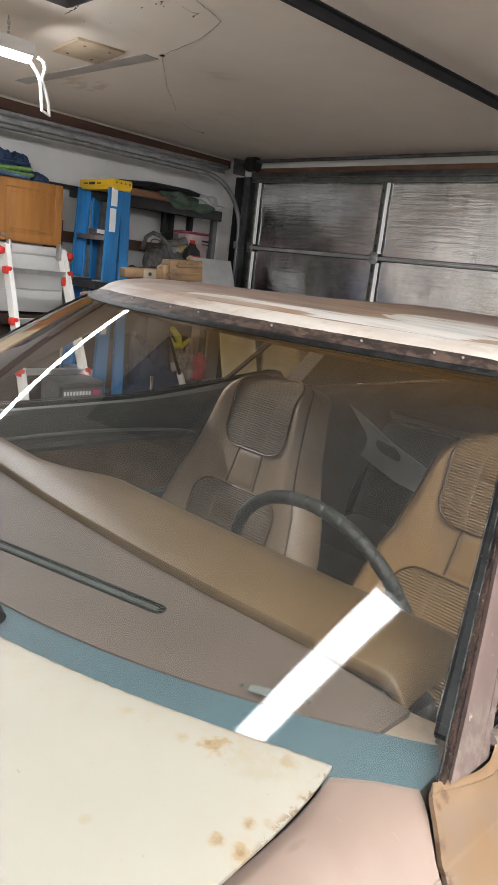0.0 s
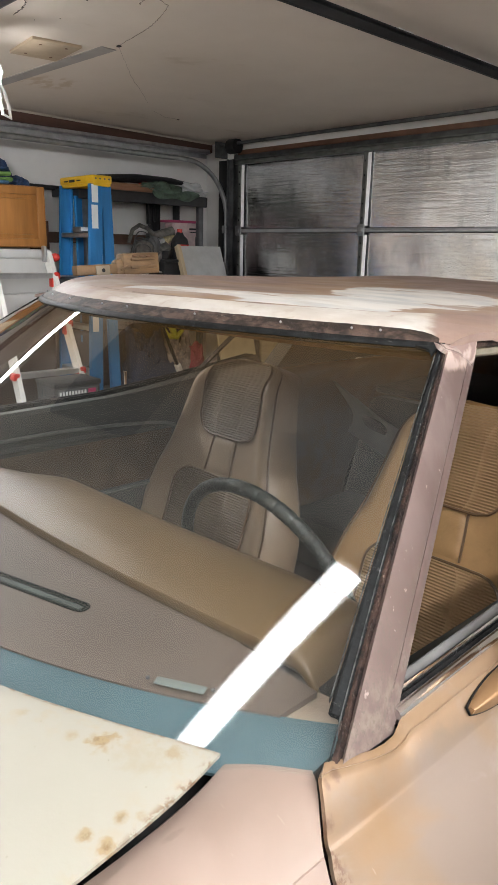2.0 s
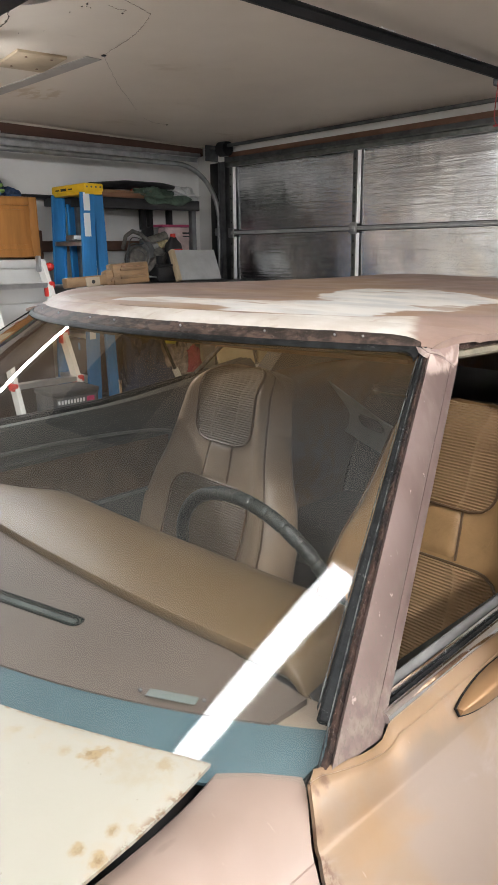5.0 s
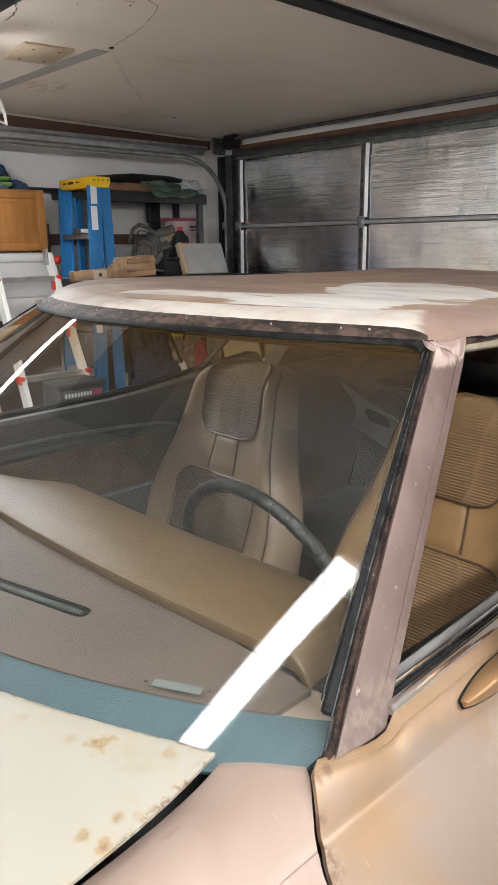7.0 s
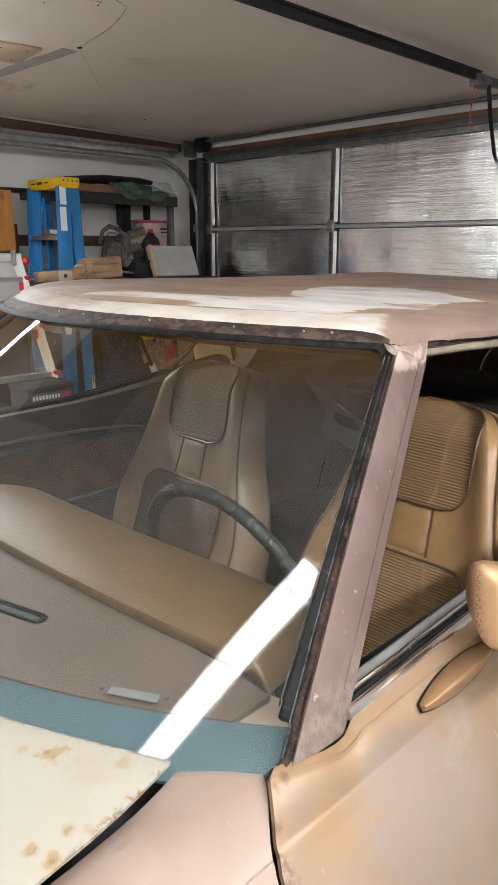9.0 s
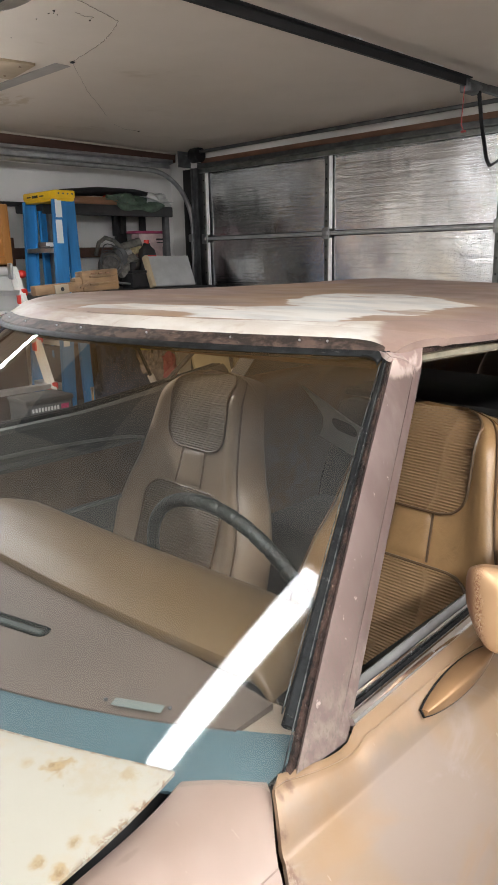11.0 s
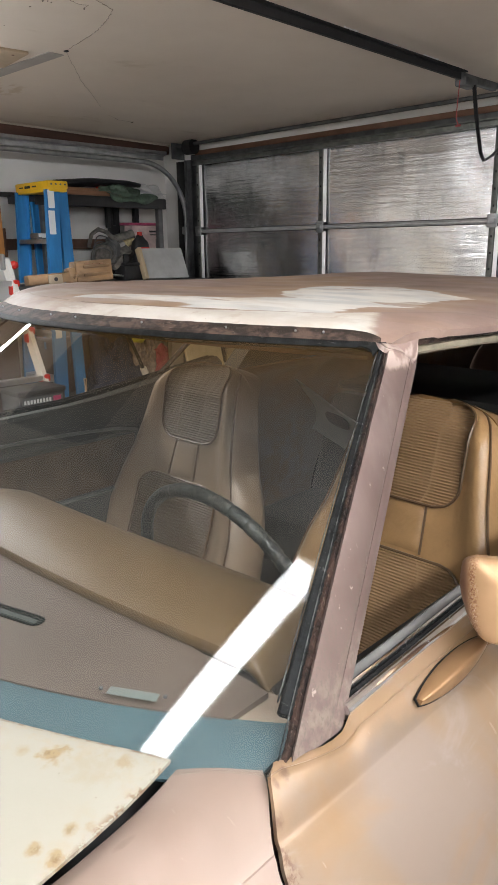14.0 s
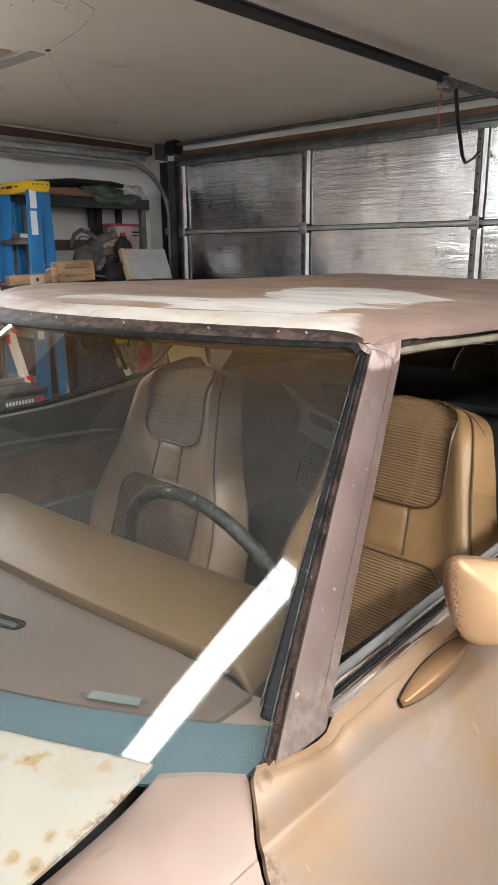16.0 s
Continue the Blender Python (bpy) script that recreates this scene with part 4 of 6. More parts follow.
def side_at(y, s):
    """A point of the body side below the crease, s from 0 to 1 down."""
    u, z = along(SIDE, s * (len(SIDE) - 1))
    nose = max(0.0, (-0.35 - y) / 0.9)
    tail = max(0.0, (y - 2.3) / 1.0)
    u -= 0.10 * nose ** 2 + 0.08 * tail ** 2
    z -= (0.05 * nose + 0.02 * tail) * (1 - s)
    return u, z


FTOP = [(0.6610, 0.9610), (0.6570, 0.9660), (0.6580, 0.9690), (0.6610, 0.9712), (0.692, 0.9750), (0.722, 0.9745), (0.740, 0.9675), (0.757, 0.9580), (0.7715, 0.9492), (0.773, 0.947)]


def fender(a, b, sgn):
    n = len(FTOP) - 1
    k = b * (n + len(SIDE) - 1)
    if k <= n:
        u, z = along(FTOP, k)
        e = 0.0009 * math.exp(-((k - n) / 0.3) ** 2)
        u, z = u + e, z + e
        y = lerp(curve(GAP, u) - 0.003, -1.28, a)
        z -= 0.05 * max(0.0, (-0.35 - y) / 0.9) + 0.02 * max(0, 0.1 - y)
        u += 0.030 * (1 - math.exp(-max(0.0, 0.194 - y) / 0.075)) * max(0.0, (0.722 - u) / 0.065)
        return (CX + sgn * u, y, z)
    s = (k - n) / (len(SIDE) - 1)
    y = lerp(curve(GAP, side_at(0, s)[0]) - 0.003, -1.28, a)
    u, z = side_at(y, s)
    e = 0.0009 * math.exp(-((k - n) / 0.3) ** 2)
    return (CX + sgn * (u + e), y, z + e - 0.02 * max(0, 0.1 - y) * (1 - s))


ys = [0, 0.001, 0.003, 0.01, 0.02, 0.035, 0.055, 0.08, 0.11, 0.16, 0.22, 0.3, 0.4, 0.5, 0.6, 0.7, 0.8, 0.9, 1.0]
nb = len(FTOP) + len(SIDE) - 2
bs = sorted([k / (2 * nb) for k in range(2 * nb + 1)] + [(len(FTOP) - 1 + q) / nb for q in (-0.3, -0.15, 0.15, 0.3)])
for sgn in (1, -1):
    fn = (lambda a, b: fender(a, b, 1)) if sgn > 0 else (lambda a, b: fender(a, 1 - b, -1))
    part("front_fender", shell(fn, 0, 0, 0.004, ys, bs), M["primer"], car, "front fender in pinkish brown primer", angle=25)
    # black strip standing for the shade in the gap beside the hood
    gt = bmesh.new()
    sweep(gt, [(CX + sgn * 0.685, 0.185, 0.945), (CX + sgn * 0.69, 0.0, 0.935), (CX + sgn * 0.69, -1.1, 0.86)], [(-0.05, -0.01), (0.05, -0.01), (0.05, 0.0), (-0.05, 0.0)], (1, 0, 0))
    part("hood_gap_shade", gt, M["black_metal"], car)
    bm = bmesh.new()
    box(bm, (CX + sgn * 0.745, 0.225, 0.57), (0.09, 0.06, 0.66), 0.004)
    part("hinge_post", bm, M["rust"], car)

EDGE_U = [(0.18, 0.728), (0.243, 0.731), (0.266, 0.737), (0.298, 0.742), (0.322, 0.7425), (0.336, 0.741), (0.345, 0.7375), (0.35, 0.7365), (0.6, 0.731), (1.5, 0.722)]
EDGE_Z = [(0.18, 0.988), (0.243, 0.986), (0.266, 0.982), (0.298, 0.976), (0.322, 0.973), (0.336, 0.9745), (0.343, 0.980), (0.35, 0.9825), (0.6, 0.986), (0.95, 0.992), (1.2, 1.02), (1.5, 1.056)]
NDOOR = 9


def door_skin(a, b, sgn):
    k = b * (NDOOR + len(SIDE) - 1)
    e = 0.0010 * math.exp(-((k - NDOOR) / 0.35) ** 2) + 0.0011 * math.exp(-((k - 3) / 0.3) ** 2)
    s = max(0.0, (k - NDOOR) / (len(SIDE) - 1))
    t = min(1.0, k / NDOOR)
    y0 = curve(GAP, lerp(0.728, 0.773, t) if s <= 0 else side_at(0.3, s)[0]) + 0.004 - 0.006 * min(1.0, s * 5)
    y = lerp(y0, 1.50, a)
    if k <= NDOOR:
        u0, z0 = curve(EDGE_U, y), curve(EDGE_Z, y)
        on = min(1.0, max(0.0, (y - 0.30) / 0.06))
        ur, zr = lerp(u0 + 0.008, 0.7515 - 0.006 * max(0, y - 0.35), on), lerp(z0 - 0.003, z0 - 0.0045, on)
        u1, z1 = side_at(y, 0)
        z1 -= 0.010 * min(1.0, max(0.0, (y - 0.2) / 0.4))
        if t < 1 / 3:
            return (CX + sgn * lerp(u0, ur, t * 3), y, lerp(z0, zr, t * 3) + 0.001 * math.sin(math.pi * t * 3))
        q = (t - 1 / 3) * 1.5
        return (CX + sgn * (lerp(ur, u1, q) + 0.0012 * math.sin(math.pi * q) + e), y, lerp(zr, z1, q) + 0.0012 * math.sin(math.pi * q) + e)
    u, z = side_at(y, s)
    z -= 0.010 * min(1.0, max(0.0, (y - 0.2) / 0.4)) * (1 - s) ** 3
    return (CX + sgn * (u + e), y, z + e)


ys = [0, 0.001, 0.003, 0.01, 0.02, 0.032, 0.045, 0.058, 0.07, 0.078, 0.084, 0.09, 0.096, 0.105, 0.12, 0.15, 0.18, 0.26, 0.36, 0.48, 0.6, 0.75, 0.9, 1.0]
nd = NDOOR + len(SIDE) - 1
bs = [k / nd for k in (0, 0.4, 1, 2, 2.6, 2.85, 3.0, 3.15, 3.5, 4, 5, 6, 7, 8, 8.4, 8.65, 8.85)] + [(NDOOR + q) / nd for q in [0, 0.15, 0.35] + [0.5 * k for k in range(1, 2 * (len(SIDE) - 1) + 1)]]
for sgn in (1, -1):
    fn = (lambda a, b: door_skin(1 - a, b, 1)) if sgn > 0 else (lambda a, b: door_skin(a, b, -1))
    dr = part("door", shell(fn, 0, 0, 0.005, [1 - q for q in ys[::-1]] if sgn > 0 else ys, bs), M["copper"], car, "faded copper door with window wound down", angle=60)
    # bright belt mouldings and the slot between them: inner and outer edge from the belt line, height, start
    for k, (u0, u1, h, y0, m) in enumerate(((-0.0105, 0.0022, 0.0075, 0.347, "chrome"), (-0.0180, -0.0108, 0.0015, 0.335, "rubber"), (-0.0222, -0.0184, 0.0080, 0.30, "chrome"), (-0.0262, -0.0225, 0.0020, 0.30, "rubber"), (-0.0372, -0.0265, 0.0095, 0.30, "felt"))):
        bm = bmesh.new()
        mu, hw = (u0 + u1) / 2, (u1 - u0) / 2
        sweep(bm, [(CX + sgn * (curve(EDGE_U, max(0.35, y)) + mu), y, curve(EDGE_Z, max(0.35, y))) for y in (y0, 0.45, 0.6, 0.9, 1.2, 1.5)],
              [(-hw, -0.012), (-hw, h * 0.35), (-hw * 0.75, h * 0.8), (-hw * 0.2, h), (hw * 0.35, h * 0.9), (hw * 0.8, h * 0.5), (hw, 0.0), (hw, -0.004), (hw * 0.5, -0.012)] if sgn > 0 else
              [(hw, -0.012), (hw, h * 0.35), (hw * 0.5, h), (-hw * 0.5, h), (-hw, 0.0), (-hw, -0.012)], (1, 0, 0))
        part("belt_moulding", bm, M[m if sgn > 0 else "rubber"], dr, "chrome belt moulding" if m == "chrome" and sgn > 0 else "", angle=50)
    # the inner door panel
    def inner(a, b, sgn=sgn):
        y = lerp(0.30, 1.50, a)
        prof = [(0.672, 1.012), (0.648, 1.006), (0.640, 0.99), (0.646, 0.93), (0.655, 0.895), (0.640, 0.885), (0.652, 0.87), (0.655, 0.7), (0.64, 0.55), (0.64, 0.3)]
        k = b * (len(prof) - 1)
        i = min(int(k), len(prof) - 2)
        u, z = lerp(prof[i][0], prof[i + 1][0], k - i), lerp(prof[i][1], prof[i + 1][1], k - i)
        if sgn > 0:
            z -= 0.11 * max(0.0, 1 - b * 2.2)
        else:
            z += (curve([(0.55, 0.988), (0.95, 0.996), (1.2, 1.026), (1.37, 1.053), (1.5, 1.066)], y) - 1.012) * max(0.0, 1 - b * 2.2)
        return (CX + sgn * u, y, z)
    fn = inner if sgn < 0 else (lambda a, b: inner(1 - a, b))
    part("door_card", shell(lambda a, b, fn=fn: fn(1 - a, b), 10, 27, 0.004), M["grey_int"], dr, "dark grey vinyl inner door panel")
    fn2 = lambda a, b, sgn=sgn: (CX + sgn * 0.6515, lerp(0.34, 1.12, a) if sgn > 0 else lerp(1.12, 0.34, a), lerp(0.885, 0.72, b))
    part("door_carpet", shell(lambda a, b: fn2(a, b), 6, 6, 0.003), M["brown_int"], dr, "brown carpeted lower door panel")
    # the armrest's highlight, made as a thin grey ridge
    at = bmesh.new()
    tube(at, [(CX + sgn * 0.642, y, z) for y, z in ((0.40, 0.914), (0.58, 0.919), (0.74, 0.919), (0.91, 0.911), (1.05, 0.899), (1.12, 0.885), (1.14, 0.86))], [0.004, 0.005, 0.005, 0.005, 0.0045, 0.004, 0.003], 8)
    part("armrest_highlight", at, M["dim_trim"], dr, "grey line over the carpet standing for the armrest's highlight")
    at = bmesh.new()
    tube(at, [(CX + sgn * 0.648, 0.40, 0.710), (CX + sgn * 0.645, 1.1, 0.712)], 0.004, 8)
    part("sill_trim", at, M["dim_trim"], dr)
lk = bmesh.new()
tube(lk, [(-1.735, 1.045, 0.99), (-1.735, 1.045, 1.02), (-1.735, 1.045, 1.035)], [0.004, 0.004, 0.006], 8)
part("lock_knob", lk, M["chrome"], car, "small chrome lock knob")


# ---- inside the car ----
def dash_y(x):
    return w_base(x - CX)[0]


def teal_strip(a, b):
    x = lerp(CX - 0.72, CX + 0.722, a)
    return (x, dash_y(x) + lerp(-0.02, 0.064, b), 0.968 + 0.0165 * b)


part("cowl_strip", shell(teal_strip, 40, 4, 0.004), M["teal"], car, "teal painted strip under the windscreen edge")


def dash_top(a, b):
    x = lerp(CX - 0.70, CX + 0.662, a)
    y0 = dash_y(x) + 0.062
    y = lerp(y0, 0.312, b)
    return (x, y, 0.9865 + 0.03 * max(0.0, y - y0))


dash = part("dashboard", shell(dash_top, 40, 10, 0.01), M["dash"], car, "dusty taupe dashboard top")


def pad_rear(x):
    return curve([(-1.7, 0.36), (-1.12, 0.372), (-1.05, 0.405), (-0.99, 0.452), (-0.72, 0.462), (-0.45, 0.482), (-0.30, 0.482)], x)


def pad_top(a, b):
    x = lerp(CX - 0.68, CX + 0.650, a)
    y0, y1 = 0.276 + 0.115 * (x - CX) ** 2, pad_rear(x)
    prof = [(0.045, -0.016), (0.016, -0.010), (0.002, -0.005), (0.0, 0.003), (0.012, 0.0085), (0.25, 0.016), (0.55, 0.018), (0.8, 0.012), (0.93, 0.002), (1.0, -0.02), (1.0, -0.06)]
    k = b * (len(prof) - 1)
    i = min(int(k), len(prof) - 2)
    f, h = lerp(prof[i][0], prof[i + 1][0], k - i), lerp(prof[i][1], prof[i + 1][1], k - i)
    end = max(0.0, (a - 0.975) / 0.025)
    return (x, lerp(y0, y1, f), 0.999 + h - 0.03 * end * end)


us = [k / 60 for k in range(56)] + [0.94, 0.955, 0.97, 0.98, 0.987, 0.993, 0.997, 1.0]
part("dash_pad", shell(pad_top, 0, 32, 0.008, us), M["pad"], dash, "tan padded dash roll")
part("dash_body", boxes(((CX, 0.36, 0.83), (1.30, 0.13, 0.26), 0.03)), M["dark_int"], dash)

# no recess is cut: near-black paints its shade, a paler strip its floor
M["vent"] = plain("dark_vent", (0.005, 0.008, 0.007), 0.7, var=0.3, scale=30, Specular_IOR_Level=0.08)
vt = bmesh.new()
a0, a1 = Vector((-0.872, 0.138, 0)), Vector((-0.572, 0.2235, 0))
for wd in (0.0088,):
    d = (a1 - a0).normalized()
    s = Vector((-d.y, d.x, 0))
    secs = []
    for i in range(41):
        t = 0.5 - 0.5 * math.cos(math.pi * i / 40)
        q = a0.lerp(a1, t)
        hw = wd * max(0.06, 1 - abs(2 * t - 1) ** 40) ** 0.5
        z = dash_top((q.x - CX + 0.70) / 1.362, (q.y - dash_y(q.x) - 0.062) / (0.250 - dash_y(q.x)))[2]
        secs.append([q + s * x * hw + Vector((0, 0, z + h)) for x, h in ((1.35, -0.002), (1.3, 0.0008), (1.0, 0.0012), (0.9, 0.0006), (-0.9, 0.0006), (-1.0, 0.0012), (-1.3, 0.0008), (-1.35, -0.002))])
    rings(vt, secs)
vent = part("vent", vt, M["vent"], dash, "long dark defroster vent slot")
fl = bmesh.new()
secs = []
for i in range(31):
    t = lerp(0.015, 0.975, i / 30)
    q = a0.lerp(a1, t) - s * 0.0022
    z = dash_top((q.x - CX + 0.70) / 1.362, (q.y - dash_y(q.x) - 0.062) / (0.250 - dash_y(q.x)))[2]
    secs.append([q + s * x + Vector((0, 0, z + h)) for x, h in ((-0.0050, 0.0009), (-0.0050, 0.0016), (0.0040, 0.0010), (0.0040, 0.0008))])
rings(fl, secs)
part("slot_floor", fl, plain("pale_vent_floor", (0.040, 0.052, 0.047), 0.7, var=0.4, scale=60, stretch=(0.3, 1, 1)), vent, "paler green-grey strip for the floor of the slot")

vp = bmesh.new()
rot = Matrix.Rotation(math.atan2(0.026, 0.047), 3, "Z")
box(vp, (-0.376, 0.212, 0.9928), (0.054, 0.012, 0.0007), 0.0002, rot)
vin = part("id_plate", vp, plain("dull_plate", (0.135, 0.158, 0.148), 0.55, 0.1), dash, "small grey plate with unreadable marking")
for q in ((-0.4065, 0.1945), (-0.3475, 0.2305)):
    b = bmesh.new()
    bmesh.ops.create_icosphere(b, subdivisions=2, radius=0.0023)
    bmesh.ops.translate(b, vec=(q[0], q[1], 0.994), verts=b.verts)
    part("rivet", b, M["galv_dark"], vin)

pb = bmesh.new()
rings(pb, [[Vector((x, y, z)) for x, y in ((-0.288, 0.248), (-0.236, 0.286), (-0.232, 0.335), (-0.290, 0.320))] for z in (0.966, 0.9805)])
part("pillar_base", pb, plain("bare_tan_metal", (0.23, 0.175, 0.13), 0.6, var=0.2, scale=40), dash, "bare tan metal corner beside the dashboard")

# steering wheel
SC, SR, ST = Vector((-0.622, 0.575, 0.877)), 0.192, radians(15)
SX, SU = Vector((1, 0, 0)), Vector((0, -math.sin(ST), math.cos(ST)))
SN = SX.cross(SU)


def rim_bm():
    """The rim under its cover: segments with sunk dimples between laced seams."""
    bm = bmesh.new()
    n, m = 324, 18
    vs = []
    for i in range(n):
        a = i / n * math.tau
        cdir = math.cos(a) * SX + math.sin(a) * SU
        seam = 0.0014 if i % 9 == 0 else 0.0
        row = []
        for j in range(m):
            b = j / m * math.tau
            dip = 0.0021 if (i % 9 in (3, 6)) and (j + (i % 9) // 3) % 3 == 0 else 0.0
            rr = 0.0112 - seam - dip
            row.append(bm.verts.new(SC + (SR + rr * math.cos(b)) * cdir + rr * math.sin(b) * SN))
        vs.append(row)
    for i in range(n):
        for j in range(m):
            bm.faces.new((vs[i][j], vs[(i + 1) % n][j], vs[(i + 1) % n][(j + 1) % m], vs[i][(j + 1) % m]))
    bmesh.ops.recalc_face_normals(bm, faces=bm.faces)
    return bm


M["cover"] = plain("black_wheel_cover", (0.030, 0.034, 0.031), 0.40, var=0.35, scale=25, fine=160, bump=0.25)
wheel = part("steering_wheel", rim_bm(), M["cover"], car, "steering wheel in a perforated black laced cover", angle=35)
pf = bmesh.new()
for i in range(36):
    for row in range(3):
        a = (i + 0.22 + 0.28 * row) / 36 * math.tau
        if math.sin(a) < -0.15:
            continue
        cdir = math.cos(a) * SX + math.sin(a) * SU
        for j in range(9):
            q = (j + 0.5 * (row % 2)) / 9 * math.tau
            nd = math.cos(q) * cdir + math.sin(q) * SN
            tx = (-math.sin(a) * SX + math.cos(a) * SU)
            ty = nd.cross(tx)
            c = SC + SR * cdir + 0.0114 * nd
            pf.faces.new([pf.verts.new(c + 0.0015 * (math.cos(h) * tx + math.sin(h) * ty)) for h in [k / 6 * math.tau for k in range(6)]])
dots = part("perforations", pf, plain("black_perforation", (0.004, 0.004, 0.004), 0.7, var=0.1, bump=0.0, Specular_IOR_Level=0.05), wheel, "", False)
tagged(dots, "rows of small dark perforations in the cover", kind="stuff")
for ang in (-20, 200, 270):
    b = bmesh.new()
    a = radians(ang)
    d = math.cos(a) * SX + math.sin(a) * SU
    sweep(b, [SC + SN * 0.03, SC + d * 0.1 + SN * 0.02, SC + d * (SR - 0.008)], [(-0.016, -0.003), (0.016, -0.003), (0.014, 0.003), (-0.014, 0.003)], SN.cross(d))
    part("spoke", b, M["dark_int"], wheel)
b = bmesh.new()
tube(b, [SC + SN * 0.045, SC + SN * 0.03, SC + SN * 0.025, SC + SN * 0.2], [0.045, 0.055, 0.03, 0.03], 20)
part("hub", b, M["dark_int"], wheel)


M["channel"] = plain("worn_olive_channel", (0.215, 0.185, 0.135), 0.6, var=0.25, scale=22)
# bucket seats
TILT_S = radians(19)
UP, FR = Vector((0, math.sin(TILT_S), math.cos(TILT_S))), Vector((0, -math.cos(TILT_S), math.sin(TILT_S)))
WID = [(0.0, 0.30), (0.10, 0.30), (0.22, 0.29), (0.32, 0.262), (0.40, 0.226), (0.47, 0.205), (0.51, 0.195), (0.55, 0.186), (0.58, 0.178), (0.605, 0.169), (0.625, 0.159), (0.64, 0.148), (0.654, 0.133), (0.666, 0.112), (0.675, 0.082), (0.682, 0.04)]


def seat_front(x, h):
    """How far the seat's front stands out at x across and h up."""
    w = curve(WID, h)
    a = abs(x) / w
    bol = 0.028 * math.exp(-((a - 0.80) / 0.17) ** 2)
    edge = -0.07 * max(0.0, (a - 0.86) / 0.14) ** 2
    top = -0.075 * max(0.0, (h - 0.58) / 0.10) ** 2
    return 0.030 * (1 - 0.6 * a * a) * 0.4 + bol + edge + top - 0.01 * math.sin(min(1, h / 0.6) * math.pi)


def seat_point(base, x, h, out=0.0):
    return base + Vector((x, 0, 0)) + UP * h + FR * (seat_front(x, h) + out)


def insert_half(h, h0, h1, w, r):
    d = min(h - h0, h1 - h) if h1 < 0.6 else h - h0
    if d < r:
        return w - r + math.sqrt(max(0.0, r * r - (r - d) ** 2))
    return w


def bucket_seat(xc, hide, ribs, flare=1.0, rise=0.0015):
    base = Vector((xc, 0.97, 0.47))
    seat = part("seat", boxes(((xc, 0.86, 0.30), (0.44, 0.50, 0.16), 0.03)), M["dark_int"], car, "brown vinyl high-back bucket seat")
    secs = []
    hs = [k / 48 * 0.62 for k in range(48)] + [0.62 + 0.062 * math.sin(math.pi / 2 * k / 12) for k in range(13)]
    for h in hs:
        w = curve(WID, h)
        ring = [seat_point(base, w * (2 * k / 24 - 1), h) + Vector((w * (flare - 1) * min(0.0, 2 * k / 24 - 1), 0, 0)) for k in range(25)]
        th = 0.095 - 0.065 * (h / 0.675) ** 3
        ring += [base + Vector((w * 0.97 * (1 - 2 * k / 6), 0, 0)) + UP * h - FR * (th + 0.03 * math.sin(math.pi * k / 6)) for k in range(7)]
        secs.append(ring)
    part("backrest", rings(bmesh.new(), secs), hide, seat, "smooth saddle-brown vinyl backrest", angle=60)

    def ribbed(h0, h1, w, r, n):
        rows = n * 6
        us = sorted([k / 20 for k in range(21)] + [0.5 + q * 0.18 + e for q in (-1, 1) for e in (-0.02, -0.01, 0.0, 0.01, 0.02)])
        vs = [k / rows for k in range(rows + 1)]

        def fn(a, b):
            h = lerp(h0, h1, b)
            hw = max(0.012, insert_half(h, h0, h1, w, r) * min(1, curve(WID, h) / 0.148 if h > 0.56 else 1))
            x = hw * (2 * a - 1)
            groove = -0.0016 * math.exp(-((abs(2 * a - 1) - 0.36) / 0.016) ** 2)
            rim = -0.004 * abs(2 * a - 1) ** 12 - 0.004 * (max(0.0, 1 - b * rows / 5) + max(0.0, 1 - (1 - b) * rows / 5))
            return seat_point(base, x, h, 0.0075 + groove + rim + rise * math.sin(b * n * math.tau))
        part("ribbed_insert", shell(fn, 0, 0, 0.004, us, vs), ribs, seat, "ribbed brown cloth insert", angle=75)
        edge = []
        for k in range(37):
            h = lerp(h1 - 0.004, h0, min(1, k / 30))
            edge.append((-insert_half(h, h0, h1, w, r) * min(1, curve(WID, h) / 0.148 if h > 0.56 else 1), h))
        low = [(lerp(-(w - r), w - r, k / 10), h0) for k in range(11)] if h0 > 0.1 else []
        high = [] if h1 > 0.6 else [(lerp(w - r, -(w - r), k / 10), h1) for k in range(11)]
        loop = edge[:31] + low + [(-x, h) for x, h in edge[:31][::-1]] + high
        if high:
            loop.append(loop[0])
        b = bmesh.new()
        tube(b, [seat_point(base, x, h, 0.006) for x, h in loop], 0.0033, 6)
        part("piping", b, M["piping"], seat)

    ribbed(0.448, 0.678, 0.117, 0.055, 36)
    ribbed(0.0, 0.335, 0.165, 0.06, 50)
    for k in (-1, 1):
        b = bmesh.new()
        tube(b, [seat_point(base, k * curve(WID, h) * (0.865 + 0.05 * min(1.0, h / 0.6) ** 2) * (flare if k < 0 else 1), h, 0.002) for h in [0.0 + j * 0.675 / 36 for j in range(37)]], 0.003, 6)
        part("piping", b, M["piping"], seat)
    part("centre_tab", shell(lambda a, b: seat_point(base, lerp(-0.052, 0.052, a) * (1 - 0.12 * b), lerp(0.345, 0.442, b), 0.0060 - 0.0070 * abs(2 * a - 1) ** 6 - 0.004 * abs(2 * b - 1) ** 8), 22, 12, 0.003), hide, seat)
    for k in (-1, 1):
        b = bmesh.new()
        tube(b, [seat_point(base, k * lerp(0.054, 0.047, q / 8), lerp(0.342, 0.446, q / 8), 0.0004) for q in range(9)], 0.0030, 6)
        part("tab_seam", b, M["piping"], seat)
    cs = []
    for k in range(15):
        t = k / 14
        y = lerp(0.50, 1.04, t)
